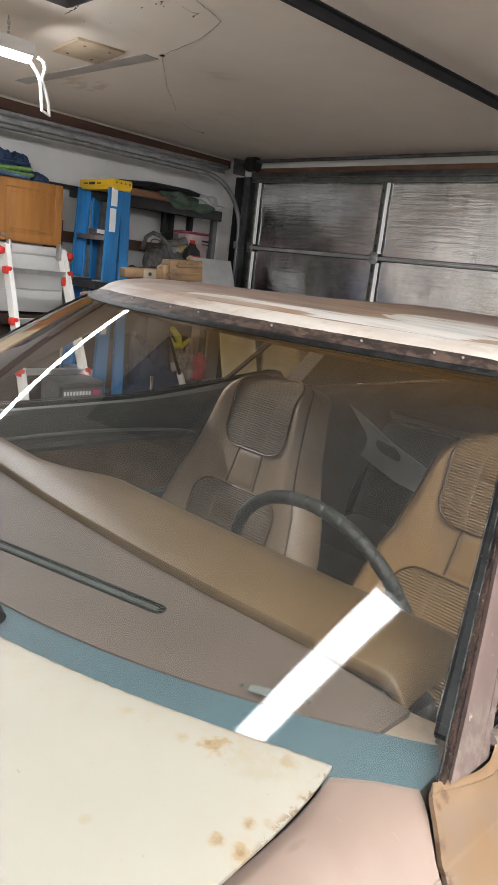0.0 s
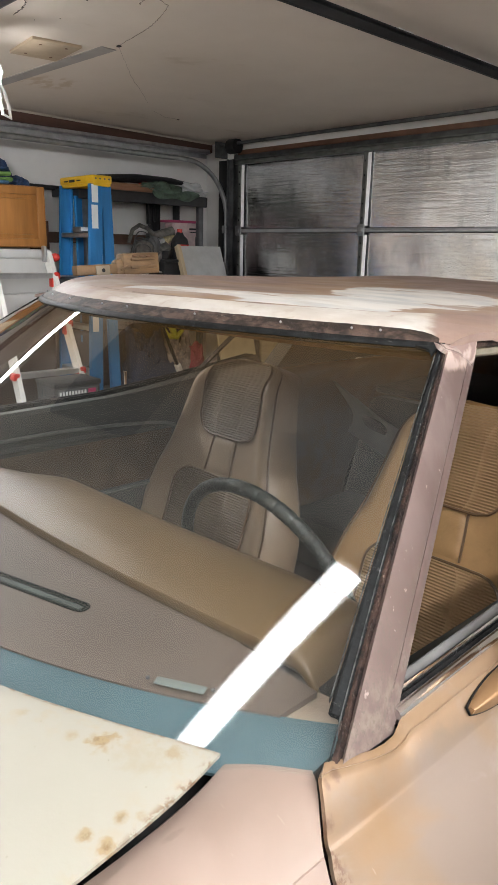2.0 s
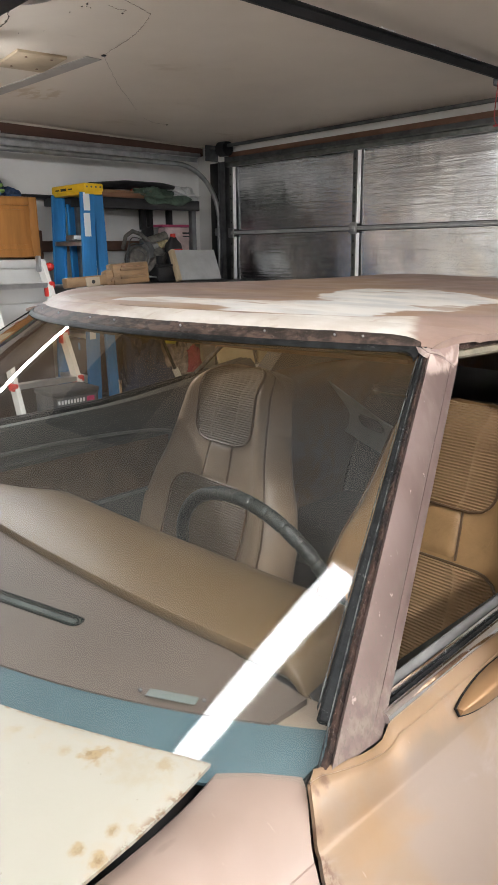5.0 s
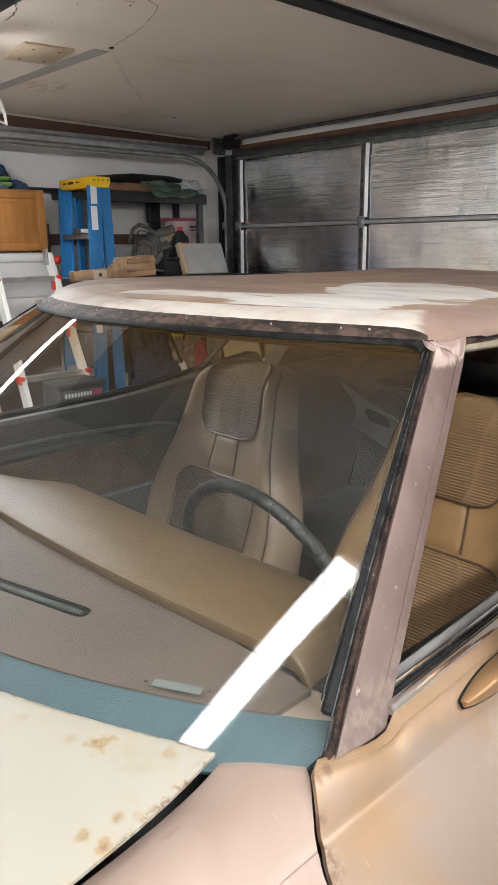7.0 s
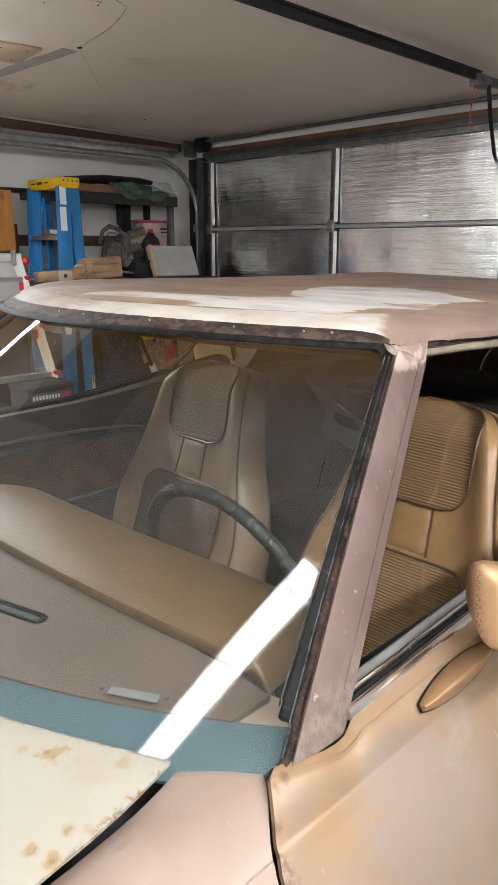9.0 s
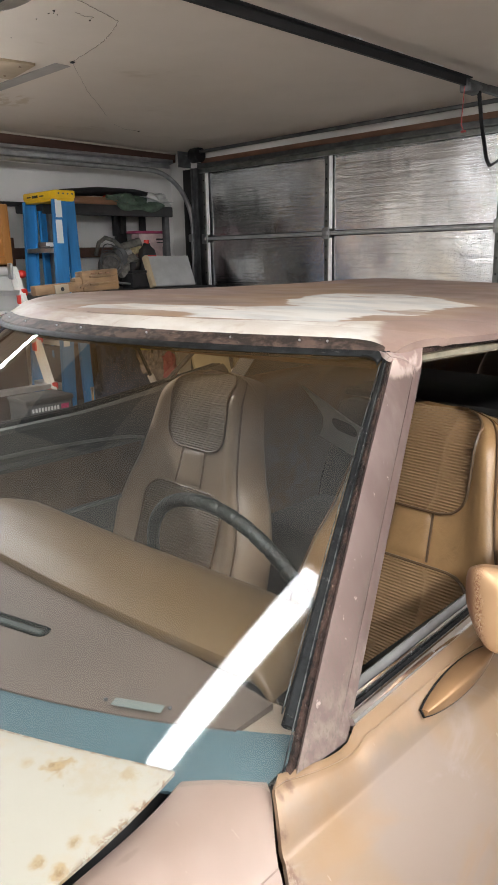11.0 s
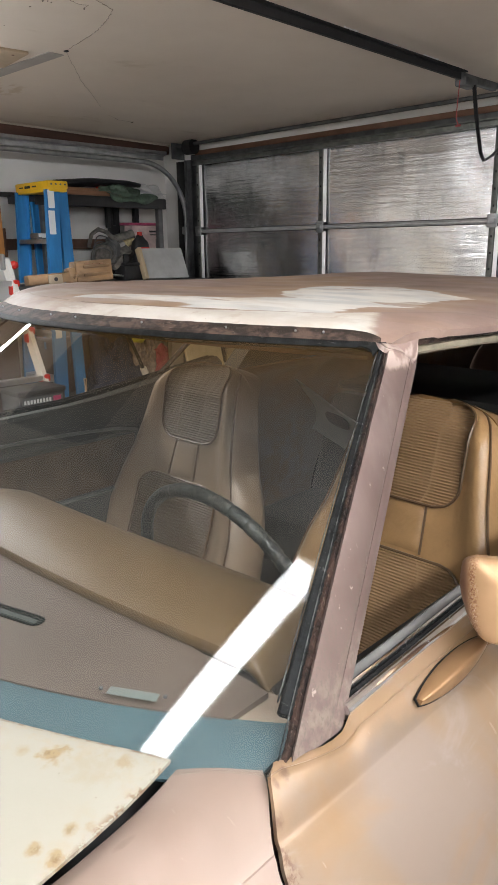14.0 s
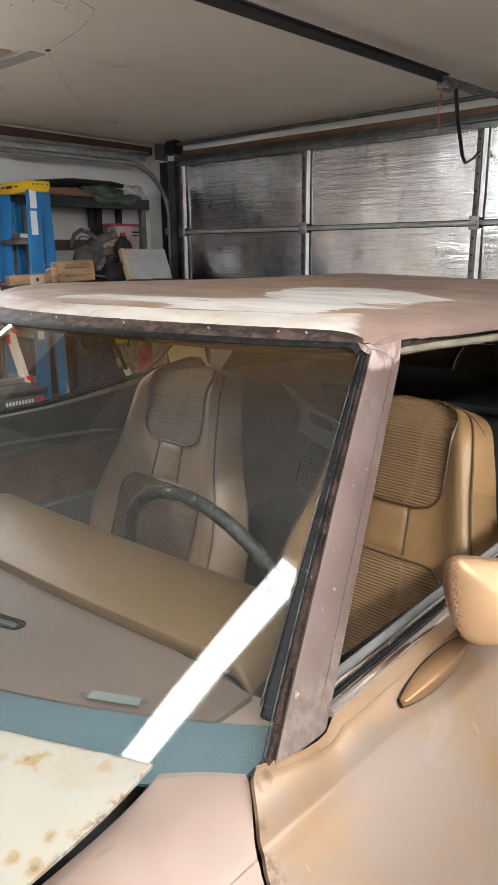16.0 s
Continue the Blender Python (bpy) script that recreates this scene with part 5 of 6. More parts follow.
        hh = 0.055 * math.sqrt(max(0.05, 1 - (2 * t - 1) ** 6))
        cs.append([Vector((xc + 0.265 * math.copysign(abs(math.cos(q)) ** 0.45, math.cos(q)), y, 0.43 + hh * math.copysign(abs(math.sin(q)) ** 0.5, math.sin(q)) - 0.03 * t)) for q in [j / 28 * math.tau for j in range(28)]])
    part("cushion", rings(bmesh.new(), cs), hide, seat)
    return seat


bucket_seat(CX + 0.334, M["leather"], M["ribs"])
bucket_seat(CX - 0.385, M["leather_hazed"], M["ribs_hazed"], 1.12, 0.0012)

# tunnel, rear bench and trims, all dark
part("console", boxes(((CX, 1.0, 0.40), (0.16, 0.75, 0.22), 0.03), ((CX, 1.05, 0.52), (0.14, 0.40, 0.05), 0.015)), M["brown_int"], car, "brown centre armrest")
part("floor_pan", boxes(((CX, 1.35, 0.22), (1.36, 2.3, 0.04), 0.01), ((CX, 0.16, 0.58), (1.36, 0.04, 0.72), 0.01)), M["dark_int"], car)
rb = bmesh.new()
box(rb, (CX, 1.78, 0.42), (1.16, 0.46, 0.20), 0.05)
box(rb, (CX, 2.02, 0.66), (1.16, 0.16, 0.44), 0.05, Matrix.Rotation(radians(-20), 3, "X"))
part("rear_seat", rb, M["dark_int"], car, "black vinyl rear bench")
part("parcel_shelf", boxes(((CX, 2.42, 0.885), (1.22, 0.62, 0.03), 0.008)), M["dark_int"], car)
qt = bmesh.new()
out = [(-1.60, 0.93), (-1.50, 0.882), (-1.38, 0.822), (-1.20, 0.76), (-1.20, 0.66), (-1.36, 0.684), (-1.527, 0.742), (-1.505, 0.778), (-1.500, 0.815), (-1.512, 0.84), (-1.555, 0.885)]
rings(qt, [[Vector((x, 1.90 + 0.1 * (0.9 - z) + d, z)) for x, z in out] for d in (0.0, 0.012)])
trimp = part("quarter_trim", qt, M["grey_trim"], car, "light grey plastic quarter trim with a slot")
sl = bmesh.new()
rings(sl, [[Vector((-1.40 + 0.058 * math.copysign(abs(math.cos(q)) ** 0.6, math.cos(q)), 1.9075 + d, 0.795 - 0.32 * 0.058 * math.cos(q) + 0.022 * math.sin(q))) for q in [j / 20 * math.tau for j in range(20)]] for d in (0.0, 0.004)])
part("slot", sl, M["dark_int"], trimp)

# ---- outside of the car, behind and in front of what the camera passes ----
for sgn in (1, -1):
    def quarter(a, b, sgn=sgn):
        y = lerp(1.508, 3.52, a)
        s0 = 0.16
        if b < s0:
            t = b / s0
            u1, z1 = side_at(y, 0)
            return (CX + sgn * lerp(0.722 - 0.06 * a, u1, t), y, lerp(1.0 - 0.02 * a, z1, t))
        u, z = side_at(y, (b - s0) / (1 - s0))
        return (CX + sgn * u, y, z)
    fn = (lambda a, b: quarter(1 - a, b)) if sgn > 0 else quarter
    part("rear_quarter", shell(fn, 20, 26, 0.006), M["copper"], car, "faded copper rear quarter panel")
    sail = bmesh.new()
    secs = []
    for k in range(9):
        v = k / 8
        secs.append([Vector((CX + sgn * (lerp(0.725, 0.56, v) - dx), y, lerp(1.01, 1.285, v))) for dx, y in ((0, lerp(1.62, 1.72, v)), (0, lerp(3.05, 2.45, v)), (0.05, lerp(3.05, 2.45, v)), (0.05, lerp(1.62, 1.72, v)))])
    part("rear_pillar", rings(sail, secs), M["primer"], car, "wide primed rear roof pillar")
    st_ = bmesh.new()
    rings(st_, [[Vector((CX + sgn * (lerp(0.725, 0.56, v) - dx), y, lerp(1.01, 1.285, v))) for dx, y in ((0.056, lerp(1.58, 1.66, v)), (0.056, lerp(3.05, 2.45, v)), (0.07, lerp(3.05, 2.45, v)), (0.07, lerp(1.58, 1.66, v)))] for v in [k / 6 for k in range(7)]])
    part("pillar_trim", st_, M["dark_int"], car)
    pe = bmesh.new()
    rings(pe, [[Vector((CX + sgn * (lerp(0.725, 0.56, v) - dx), lerp(1.58, 1.66, v) + dy, lerp(1.01, 1.285, v))) for dx, dy in ((-0.001, 0.0), (-0.001, 0.035), (0.055, 0.035), (0.055, 0.0))] for v in [k / 6 for k in range(7)]])
    part("pillar_edge", pe, M["dark_int"], car)
    cr = bmesh.new()
    sweep(cr, [(CX + sgn * 0.548, 0.735, 1.286), (CX + sgn * 0.556, 1.1, 1.281), (CX + sgn * 0.558, 1.6, 1.277), (CX + sgn * 0.553, 2.0, 1.262)], [(-0.014, 0.0), (0.006, 0.0), (0.008, 0.010), (-0.014, 0.010)], (1, 0, 0))
    part("drip_rail", cr, M["rust_dark"], car, "dark rusted drip rail")
    cr = bmesh.new()
    sweep(cr, [(CX + sgn * 0.544, 0.742, 1.271), (CX + sgn * 0.550, 0.85, 1.270), (CX + sgn * 0.552, 1.1, 1.260), (CX + sgn * 0.554, 1.6, 1.257), (CX + sgn * 0.55, 1.95, 1.24)], [(-0.014, 0.0), (-0.002, -0.001), (0.001, 0.003), (0.000, 0.011), (0.003, 0.013), (-0.004, 0.016), (-0.014, 0.016)], (1, 0, 0))
    part("window_channel", cr, M["channel"], car, "worn olive window channel under the roof edge")
    qf = bmesh.new()
    sweep(qf, [(CX + sgn * 0.715, 1.27, 1.02), (CX + sgn * 0.64, 1.36, 1.14), (CX + sgn * 0.56, 1.45, 1.26)], [(-0.005, -0.006), (0.005, -0.006), (0.005, 0.006), (-0.005, 0.006)], (0, 1, 0))
    part("quarter_window_frame", qf, M["black_metal"], car)
    for y in (-0.62, 2.55):
        wh = bmesh.new()
        n = 32
        prof = [(0.20, -0.09), (0.29, -0.10), (0.315, -0.085), (0.325, -0.05), (0.325, 0.05), (0.315, 0.085), (0.29, 0.10), (0.20, 0.09)]
        secs = [[Vector((CX + sgn * 0.76 + x, y + r * math.cos(q), 0.325 + r * math.sin(q))) for r, x in prof] for q in [k / n * math.tau for k in range(n + 1)]]
        rings(wh, secs, cap=False)
        ty = part("tyre", wh, M["rubber"], car, "black tyre")
        rm = bmesh.new()
        tube(rm, [(CX + sgn * 0.69, y, 0.325), (CX + sgn * 0.83, y, 0.325), (CX + sgn * 0.84, y, 0.325), (CX + sgn * 0.85, y, 0.325)], [0.2, 0.2, 0.12, 0.05], 24)
        part("rim", rm, M["galv"], ty)
part("trunk_lid", shell(lambda a, b: (CX + lerp(-0.62, 0.62, a), lerp(2.98, 3.55, b), 0.995 - 0.03 * b - 0.03 * (2 * a - 1) ** 2), 14, 8, 0.01), M["primer"], car, "primed trunk lid")
rw = part("rear_window", shell(lambda a, b: (CX + lerp(-0.53, 0.53, a) * lerp(1.12, 1, b), lerp(2.98, 2.48, b), lerp(0.99, 1.27, b)), 12, 6, 0.005), plain("dark_tinted_glass", (0.01, 0.011, 0.011), 0.05, var=0.0, bump=0.0), car, "dark rear window")
part("tail_panel", boxes(((CX, 3.555, 0.70), (1.56, 0.05, 0.50), 0.02), ((CX, 3.60, 0.50), (1.70, 0.10, 0.13), 0.03)), M["primer"], car)
part("nose_panel", boxes(((CX, -1.255, 0.70), (1.52, 0.06, 0.34), 0.02), ((CX, -1.33, 0.50), (1.70, 0.10, 0.13), 0.03)), M["primer"], car)
part("engine_bay", boxes(((CX, -0.5, 0.68), (1.34, 1.2, 0.30), 0.02)), M["black_metal"], car, "dark engine bay under the hood")

# driver's door mirror
mir = part("door_mirror", bmesh.new(), M["mirror_paint"], car, "copper bullet door mirror with chipped paint")


MIRROR_AT = Vector((-0.1806, 0.5268, 1.0981))
E1, E2, DEEP = Vector((0.904, 0.428, 0.0)), Vector((-0.173, 0.366, 0.914)), Vector((-0.33, 0.88, -0.34))
OUTLINE = [(-0.001, -0.010), (0.004, -0.0015), (0.016, 0.0), (0.070, 0.001), (0.128, 0.000), (0.146, -0.012), (0.140, -0.042), (0.118, -0.070), (0.086, -0.086), (0.046, -0.090), (0.022, -0.088), (0.0125, -0.077), (0.007, -0.056), (0.003, -0.034)]
BULGE = [-0.010, -0.005, -0.001, 0.0, 0.0, 0.002, 0.004, 0.003, 0.001, 0.0, -0.002, -0.006, -0.0115, -0.0140]


def mirror_ring(full, depth, inset):
    """One closed outline of the shell: rounded, wide above and narrow below."""
    pts = [Vector((x + g * full, y + 0.3 * g * full * (1 if k > 9 else 0), 0)) for k, ((x, y), g) in enumerate(zip(OUTLINE, BULGE))]
    mid = sum(pts, Vector()) / len(pts)
    n, ring = len(pts), []
    for k in range(n):
        p0, p1, p2, p3 = (pts[(k + j - 1) % n] for j in range(4))
        for t in (0.0, 0.25, 0.5, 0.75):
            q = 0.5 * (2 * p1 + (p2 - p0) * t + (2 * p0 - 5 * p1 + 4 * p2 - p3) * t * t + (3 * p1 - p0 - 3 * p2 + p3) * t ** 3)
            q = q.lerp(mid, inset)
            ring.append(MIRROR_AT + E1 * q.x + E2 * q.y + DEEP * depth)
    return ring


part("mirror_shell", rings(bmesh.new(), [mirror_ring(*q) for q in ((0, -0.013, 0.85), (0, -0.012, 0.62), (0, -0.0095, 0.40), (0, -0.006, 0.20), (0, -0.003, 0.08), (0.04, 0.0, 0.02), (0.25, 0.0035, 0.0), (0.6, 0.010, 0.0), (0.9, 0.019, 0.0), (1.0, 0.030, 0.0), (0.95, 0.045, 0.01), (0.8, 0.052, 0.03))]), M["mirror_shell"], mir, angle=60)
part("mirror_glass", rings(bmesh.new(), [mirror_ring(0.8, d, 0.08) for d in (0.0505, 0.0530)]), M["chrome"], mir, "mirror glass in its shell")
tilt = Euler((radians(0), radians(54), radians(2))).to_matrix()
fs = []
for k in range(1, 32):
    t = k / 32
    q = math.sin(math.pi * t)
    hw, hh = 0.0152 * q ** 0.62, 0.0185 * q ** 0.5
    sec = ((-hw, -0.002), (-hw, 0.001), (-hw * 0.72, hh * 0.55), (-hw * 0.30, hh * 0.92), (-hw * 0.08, hh), (hw * 0.06, hh * 0.97), (hw * 0.45, hh * 0.62), (hw * 0.85, hh * 0.25), (hw, 0.001), (hw, -0.002))
    fs.append([Vector((-0.1815, 0.511, 0.9665)) + tilt @ Vector((x, 0.176 * (t - 0.5), z)) for x, z in sec])
part("mirror_foot", rings(bmesh.new(), fs), M["mirror_paint"], mir, "ridged teardrop mirror foot", angle=50)
gs = []
for k in range(1, 32):
    t = k / 32
    hw = 0.0152 * math.sin(math.pi * t) ** 0.62 + 0.0010
    gs.append([Vector((-0.1815, 0.511, 0.9665)) + tilt @ Vector((x, 0.1785 * (t - 0.5), z)) for x, z in ((-hw, -0.003), (-hw, -0.0005), (hw, -0.0005), (hw, -0.003))])
part("foot_gasket", rings(bmesh.new(), gs), M["rubber"], mir, "thin black gasket")
b = bmesh.new()
tube(b, [(-0.184, 0.588, 0.970), (-0.172, 0.582, 1.000), (-0.150, 0.572, 1.035)], [0.011, 0.011, 0.014], 12)
part("mirror_stalk", b, M["mirror_paint"], mir)
wp = bmesh.new()
tube(wp, [(-0.70, 0.045, 0.985), (-0.69, 0.045, 1.003), (-0.66, 0.05, 1.006), (-0.63, 0.046, 1.006)], [0.012, 0.012, 0.010, 0.007], 12)
part("wiper_post", wp, M["black_metal"], car, "bare black wiper post")


# ---- things along the side wall ----
M["oak"] = plain("honey_oak_wood", (0.42, 0.185, 0.05), 0.42, var=0.16, scale=7, fine=70, bump=0.12, stretch=(1, 2.2, 0.25))
M["pine"] = plain("raw_plywood", (0.58, 0.46, 0.30), 0.7, var=0.12, scale=6, stretch=(1, 1, 0.2))
M["white_enamel"] = plain("white_enamel", (0.74, 0.74, 0.72), 0.4, var=0.04, scale=3)
M["bag_blue"] = plain("blue_nylon", (0.022, 0.05, 0.125), 0.6, var=0.4, scale=16, bump=0.4)
M["bag_sky"] = plain("light_blue_nylon", (0.10, 0.22, 0.40), 0.6, var=0.3, scale=16, bump=0.4)
M["bag_green"] = plain("green_nylon", (0.20, 0.36, 0.10), 0.6, var=0.25, scale=16, bump=0.4)
M["green_bag"] = plain("dull_green_plastic", (0.060, 0.095, 0.068), 0.5, var=0.45, scale=20, bump=0.4)
M["grey_cloth"] = plain("grey_tool_body", (0.12, 0.112, 0.10), 0.5, var=0.45, scale=30, bump=0.4)
M["navy"] = plain("navy_blanket", (0.022, 0.035, 0.07), 0.85, var=0.3, scale=12, bump=0.6)
M["yellow_green"] = plain("yellow_green_plastic", (0.40, 0.43, 0.03), 0.5, var=0.2)
M["pink_box"] = plain("pink_card", (0.58, 0.45, 0.44), 0.6, var=0.2, scale=14)
M["skin_card"] = plain("manila_card", (0.52, 0.46, 0.31), 0.7, var=0.15)
M["grey_white"] = plain("pale_grey_laminate", (0.50, 0.51, 0.51), 0.5, var=0.1, scale=8)

cab = thing("wall_cabinet", (-4.55, 1.73, 1.39), "honey oak wall cabinet with two panelled doors", "cabinet")
part("body", boxes(((-4.555, 1.72, 1.585), (0.285, 0.95, 0.39), 0.004)), M["oak"], cab)
for y0, y1, kn in ((1.262, 1.708, 1.68), (1.740, 2.186, 1.77)):
    ym = (y0 + y1) / 2
    dd = part("door", boxes(((-4.404, ym, 1.585), (0.012, y1 - y0 - 0.02, 0.36), 0.003)), M["oak"], cab, "raised-panel oak door")
    for y in (y0 + 0.028, y1 - 0.028):
        part("stile", boxes(((-4.398, y, 1.585), (0.022, 0.056, 0.378), 0.006)), M["oak"], dd)
    for dz in (0.163, -0.163):
        part("rail", boxes(((-4.398, ym, 1.585 + dz), (0.021, y1 - y0 - 0.11, 0.052), 0.006)), M["oak"], dd)
    part("raised_panel", boxes(((-4.400, ym, 1.585), (0.016, y1 - y0 - 0.17, 0.225), 0.012)), M["oak"], dd)
    b = bmesh.new()
    tube(b, [(-4.388, kn, 1.43), (-4.375, kn, 1.43), (-4.37, kn, 1.43), (-4.36, kn, 1.43)], [0.006, 0.006, 0.014, 0.010], 12)
    part("knob", b, M["galv"], dd, "small metal knob")

# sleeping bag heap on the cabinet


def heap(c, s, seed):
    """A soft crumpled heap: one closed sheet with folds."""
    rnd = random.Random(seed)
    off = Vector((rnd.uniform(0, 50), rnd.uniform(0, 50), rnd.uniform(0, 50)))
    k = 2.2 / max(0.05, min(s[0], s[1], s[2]))
    secs = []
    for i in range(1, 30):
        v = math.pi * i / 60
        ring = []
        for j in range(56):
            u = j / 56 * math.tau
            d = Vector((math.cos(u) * math.cos(v) ** 0.5, math.sin(u) * math.cos(v) ** 0.5, math.sin(v)))
            p = Vector((d.x * s[0], d.y * s[1], d.z * s[2]))
            q = noise.noise_vector(p * k * 0.45 + off)
            f = 1 - abs(noise.noise(p * k + off + q * 0.8)) * 2
            g = 1 - abs(noise.noise(p * k * 2.3 + off)) * 2
            r = 0.80 + 0.26 * noise.noise(p * k * 0.5 + off) + 0.11 * f + 0.05 * g
            ring.append(Vector(c) + Vector((p.x * r, p.y * r, max(0.0, p.z * r))))
        secs.append(ring)
    base = [Vector((q.x, q.y, c[2])) for q in secs[0]]
    return rings(bmesh.new(), [base] + secs)


slp = thing("sleeping_bag", (-4.5, 1.75, 1.785), "crumpled blue and green sleeping bag on the wall cabinet", "sleeping bag")
for at, size, seed in (((-4.50, 1.50, 1.781), (0.13, 0.30, 0.185), 83), ((-4.49, 1.76, 1.781), (0.13, 0.17, 0.185), 84), ((-4.50, 1.92, 1.781), (0.11, 0.11, 0.165), 85), ((-4.50, 2.04, 1.781), (0.09, 0.09, 0.06), 86)):
    part("fold", heap(at, size, seed), M["bag_blue"], slp)
for k, (y1, z, r, m) in enumerate(((1.93, 1.795, 0.012, "bag_sky"), (1.96, 1.815, 0.013, "bag_green"), (1.95, 1.838, 0.014, "bag_green"), (1.93, 1.858, 0.010, "bag_blue"), (1.60, 1.885, 0.016, "bag_sky"), (1.66, 1.905, 0.012, "bag_green"))):
    pts = [(-4.378 - 0.010 * k + 0.008 * math.sin(5 * t + k), lerp(1.30, y1, t), z + 0.010 * math.sin(4 * t + 1.3 * k) - (0.05 * t if k > 3 else 0.0)) for t in [j / 14 for j in range(15)]]
    part("stripe", sweep(bmesh.new(), pts, [(0.035 * math.cos(q), r * math.sin(q)) for q in [j / 12 * math.tau for j in range(12)]], (1, 0, 0)), M[m], slp, "green lining stripe" if m == "bag_green" else "")

ch = thing("white_cabinet", (-4.5, 1.7, 0.95), "white enamelled metal cabinet under the oak cabinet", "cabinet")
solid("timber_bench", boxes(((-4.53, 1.66, 0.47), (0.30, 1.10, 0.94), 0.006), ((-4.36, 1.66, 0.90), (0.05, 1.12, 0.07), 0.006)), plain("dark_brown_timber", (0.055, 0.032, 0.022), 0.7, var=0.35, scale=7, stretch=(1, 0.3, 1)), "dark brown timber bench under the white cabinet", "bench")
part("body", boxes(((-4.53, 1.70, 1.165), (0.32, 1.0, 0.43), 0.006)), M["white_enamel"], ch)
for z0, z1 in ((1.325, 1.375), (1.10, 1.318), (0.952, 1.093)):
    part("panel", boxes(((-4.362, 1.70, (z0 + z1) / 2), (0.02, 0.98, z1 - z0), 0.005)), M["white_enamel"], ch)

# folding aluminium ladder with red fittings
ag = thing("multi_ladder", (-3.8, 1.85, 0.0), "aluminium folding ladder with red plastic fittings", "ladder")


def lad_x(z):
    return -4.10 + (1.36 - z) * 0.46


def lad_y(z, s):
    mid, hw = 1.845 - 0.02 * (1.36 - z), 0.185 + 0.05 * (1.36 - z) * 0.6
    return mid + s * hw


for s in (-1, 1):
    b = bmesh.new()
    sweep(b, [(lad_x(z), lad_y(z, s), z) for z in (1.36, 0.7, 0.02)], [(-0.014, -0.035), (0.014, -0.035), (0.014, 0.035), (-0.014, 0.035)], (0, 1, 0))
    r_ = part("side_rail", b, M["white_plastic"], ag, "pale aluminium side rail")
    part("hinge", boxes(((lad_x(1.35), lad_y(1.35, s) - s * 0.02, 1.355), (0.05, 0.02, 0.10), 0.01)), M["galv"], r_, "steel hinge plate")
    b = bmesh.new()
    tube(b, [(lad_x(1.33), lad_y(1.33, s), 1.335), (lad_x(1.33) + 0.01, lad_y(1.33, s) + s * 0.045, 1.335), (lad_x(1.33) + 0.01, lad_y(1.33, s) + s * 0.065, 1.335)], [0.014, 0.028, 0.02], 12)
    part("knob", b, M["red"], r_, "red lock knob")
    for z in (1.225, 0.94, 0.66):
        b = boxes(((lad_x(z) + 0.01, lad_y(z, s) + s * 0.012, z), (0.06, 0.045, 0.045), 0.012), ((lad_x(z) + 0.005, lad_y(z, s) - s * 0.004, z - 0.04), (0.05, 0.036, 0.065), 0.010))
        part("rung_lock", b, M["red"], r_, "red rung lock")
for z in (1.225, 0.94, 0.66, 0.38):
    b = bmesh.new()
    sweep(b, [(lad_x(z), lad_y(z, -1), z), (lad_x(z), lad_y(z, 1), z)], [(-0.025, -0.016), (0.025, -0.016), (0.03, 0.016), (-0.03, 0.016)])
    part("rung", b, M["aluminium"], ag)

# blue fibreglass stepladder
sl_ = thing("stepladder", (-4.205, 2.4250, 0.0), "blue fibreglass stepladder with a yellow top cap", "ladder")
b = boxes(((-4.210, 2.3900, 1.822), (0.42, 0.145, 0.05), 0.01), ((-4.210, 2.3900, 1.795), (0.41, 0.13, 0.03), 0.006))
cap = part("top_cap", b, M["yellow"], sl_, "yellow plastic top cap")
part("marking", boxes(((-4.255, 2.3155, 1.818), (0.07, 0.003, 0.016), 0.001), ((-4.335, 2.3155, 1.818), (0.05, 0.003, 0.008), 0.001), ((-4.170, 2.3155, 1.818), (0.05, 0.003, 0.008), 0.001)), M["black_plastic"], cap, "black printed marks")
for k in range(4):
    b = bmesh.new()
    rod(b, (-4.001, 2.3400 + 0.033 * k, 1.825), (-3.997, 2.3400 + 0.033 * k, 1.825), 0.006, 8)
    part("screw", b, M["galv_dark"], cap)
for s in (-1, 1):
    for back in (0, 1):
        x1 = -4.210 + s * (0.185 if not back else 0.165)
        x0 = -4.210 + s * (0.215 if not back else 0.19)
        y1, y0 = (2.3500, 2.2750) if not back else (2.4350, 2.4700)
        wd = 0.045 if not back else 0.036
        b = bmesh.new()
        prof = [(-0.014, -wd), (0.014, -wd), (0.014, -wd + 0.008), (-0.006, -wd + 0.010), (-0.006, wd - 0.010), (0.014, wd - 0.008), (0.014, wd), (-0.014, wd)]
        sweep(b, [(x1, y1, 1.79), (lerp(x1, x0, 0.5), lerp(y1, y0, 0.5), 0.92), (x0, y0, 0.02)], [(s * -px, py) for px, py in prof], (1, 0, 0))
        rl_ = part("rail" if not back else "rear_rail", b, M["blue"], sl_, "blue fibreglass rail")
        if s > 0 and not back:
            for z0, z1 in ((1.68, 1.79), (1.52, 1.665), (0.86, 1.05)):
                zm = (z0 + z1) / 2
                t = (1.79 - zm) / 1.77
                part("sticker", boxes(((lerp(x1, x0, t) + 0.0165, lerp(y1, y0, t) - 0.012, zm), (0.002, 0.045, z1 - z0), 0.0)), M["paper"], rl_, "white paper safety label")
for k in range(5):
    z = 1.478 - 0.3 * k
    t = (1.79 - z) / 1.77
    hw = lerp(0.18, 0.21, t)
    part("step", boxes(((-4.210, lerp(2.3500, 2.2750, t), z), (2 * hw, 0.085, 0.03), 0.006)), M["aluminium"] if k else M["galv"], sl_, "ribbed aluminium step")
pk = thing("small_package", (-4.17, 2.325, 1.493), "small dark package with a white label on the ladder step", "package")
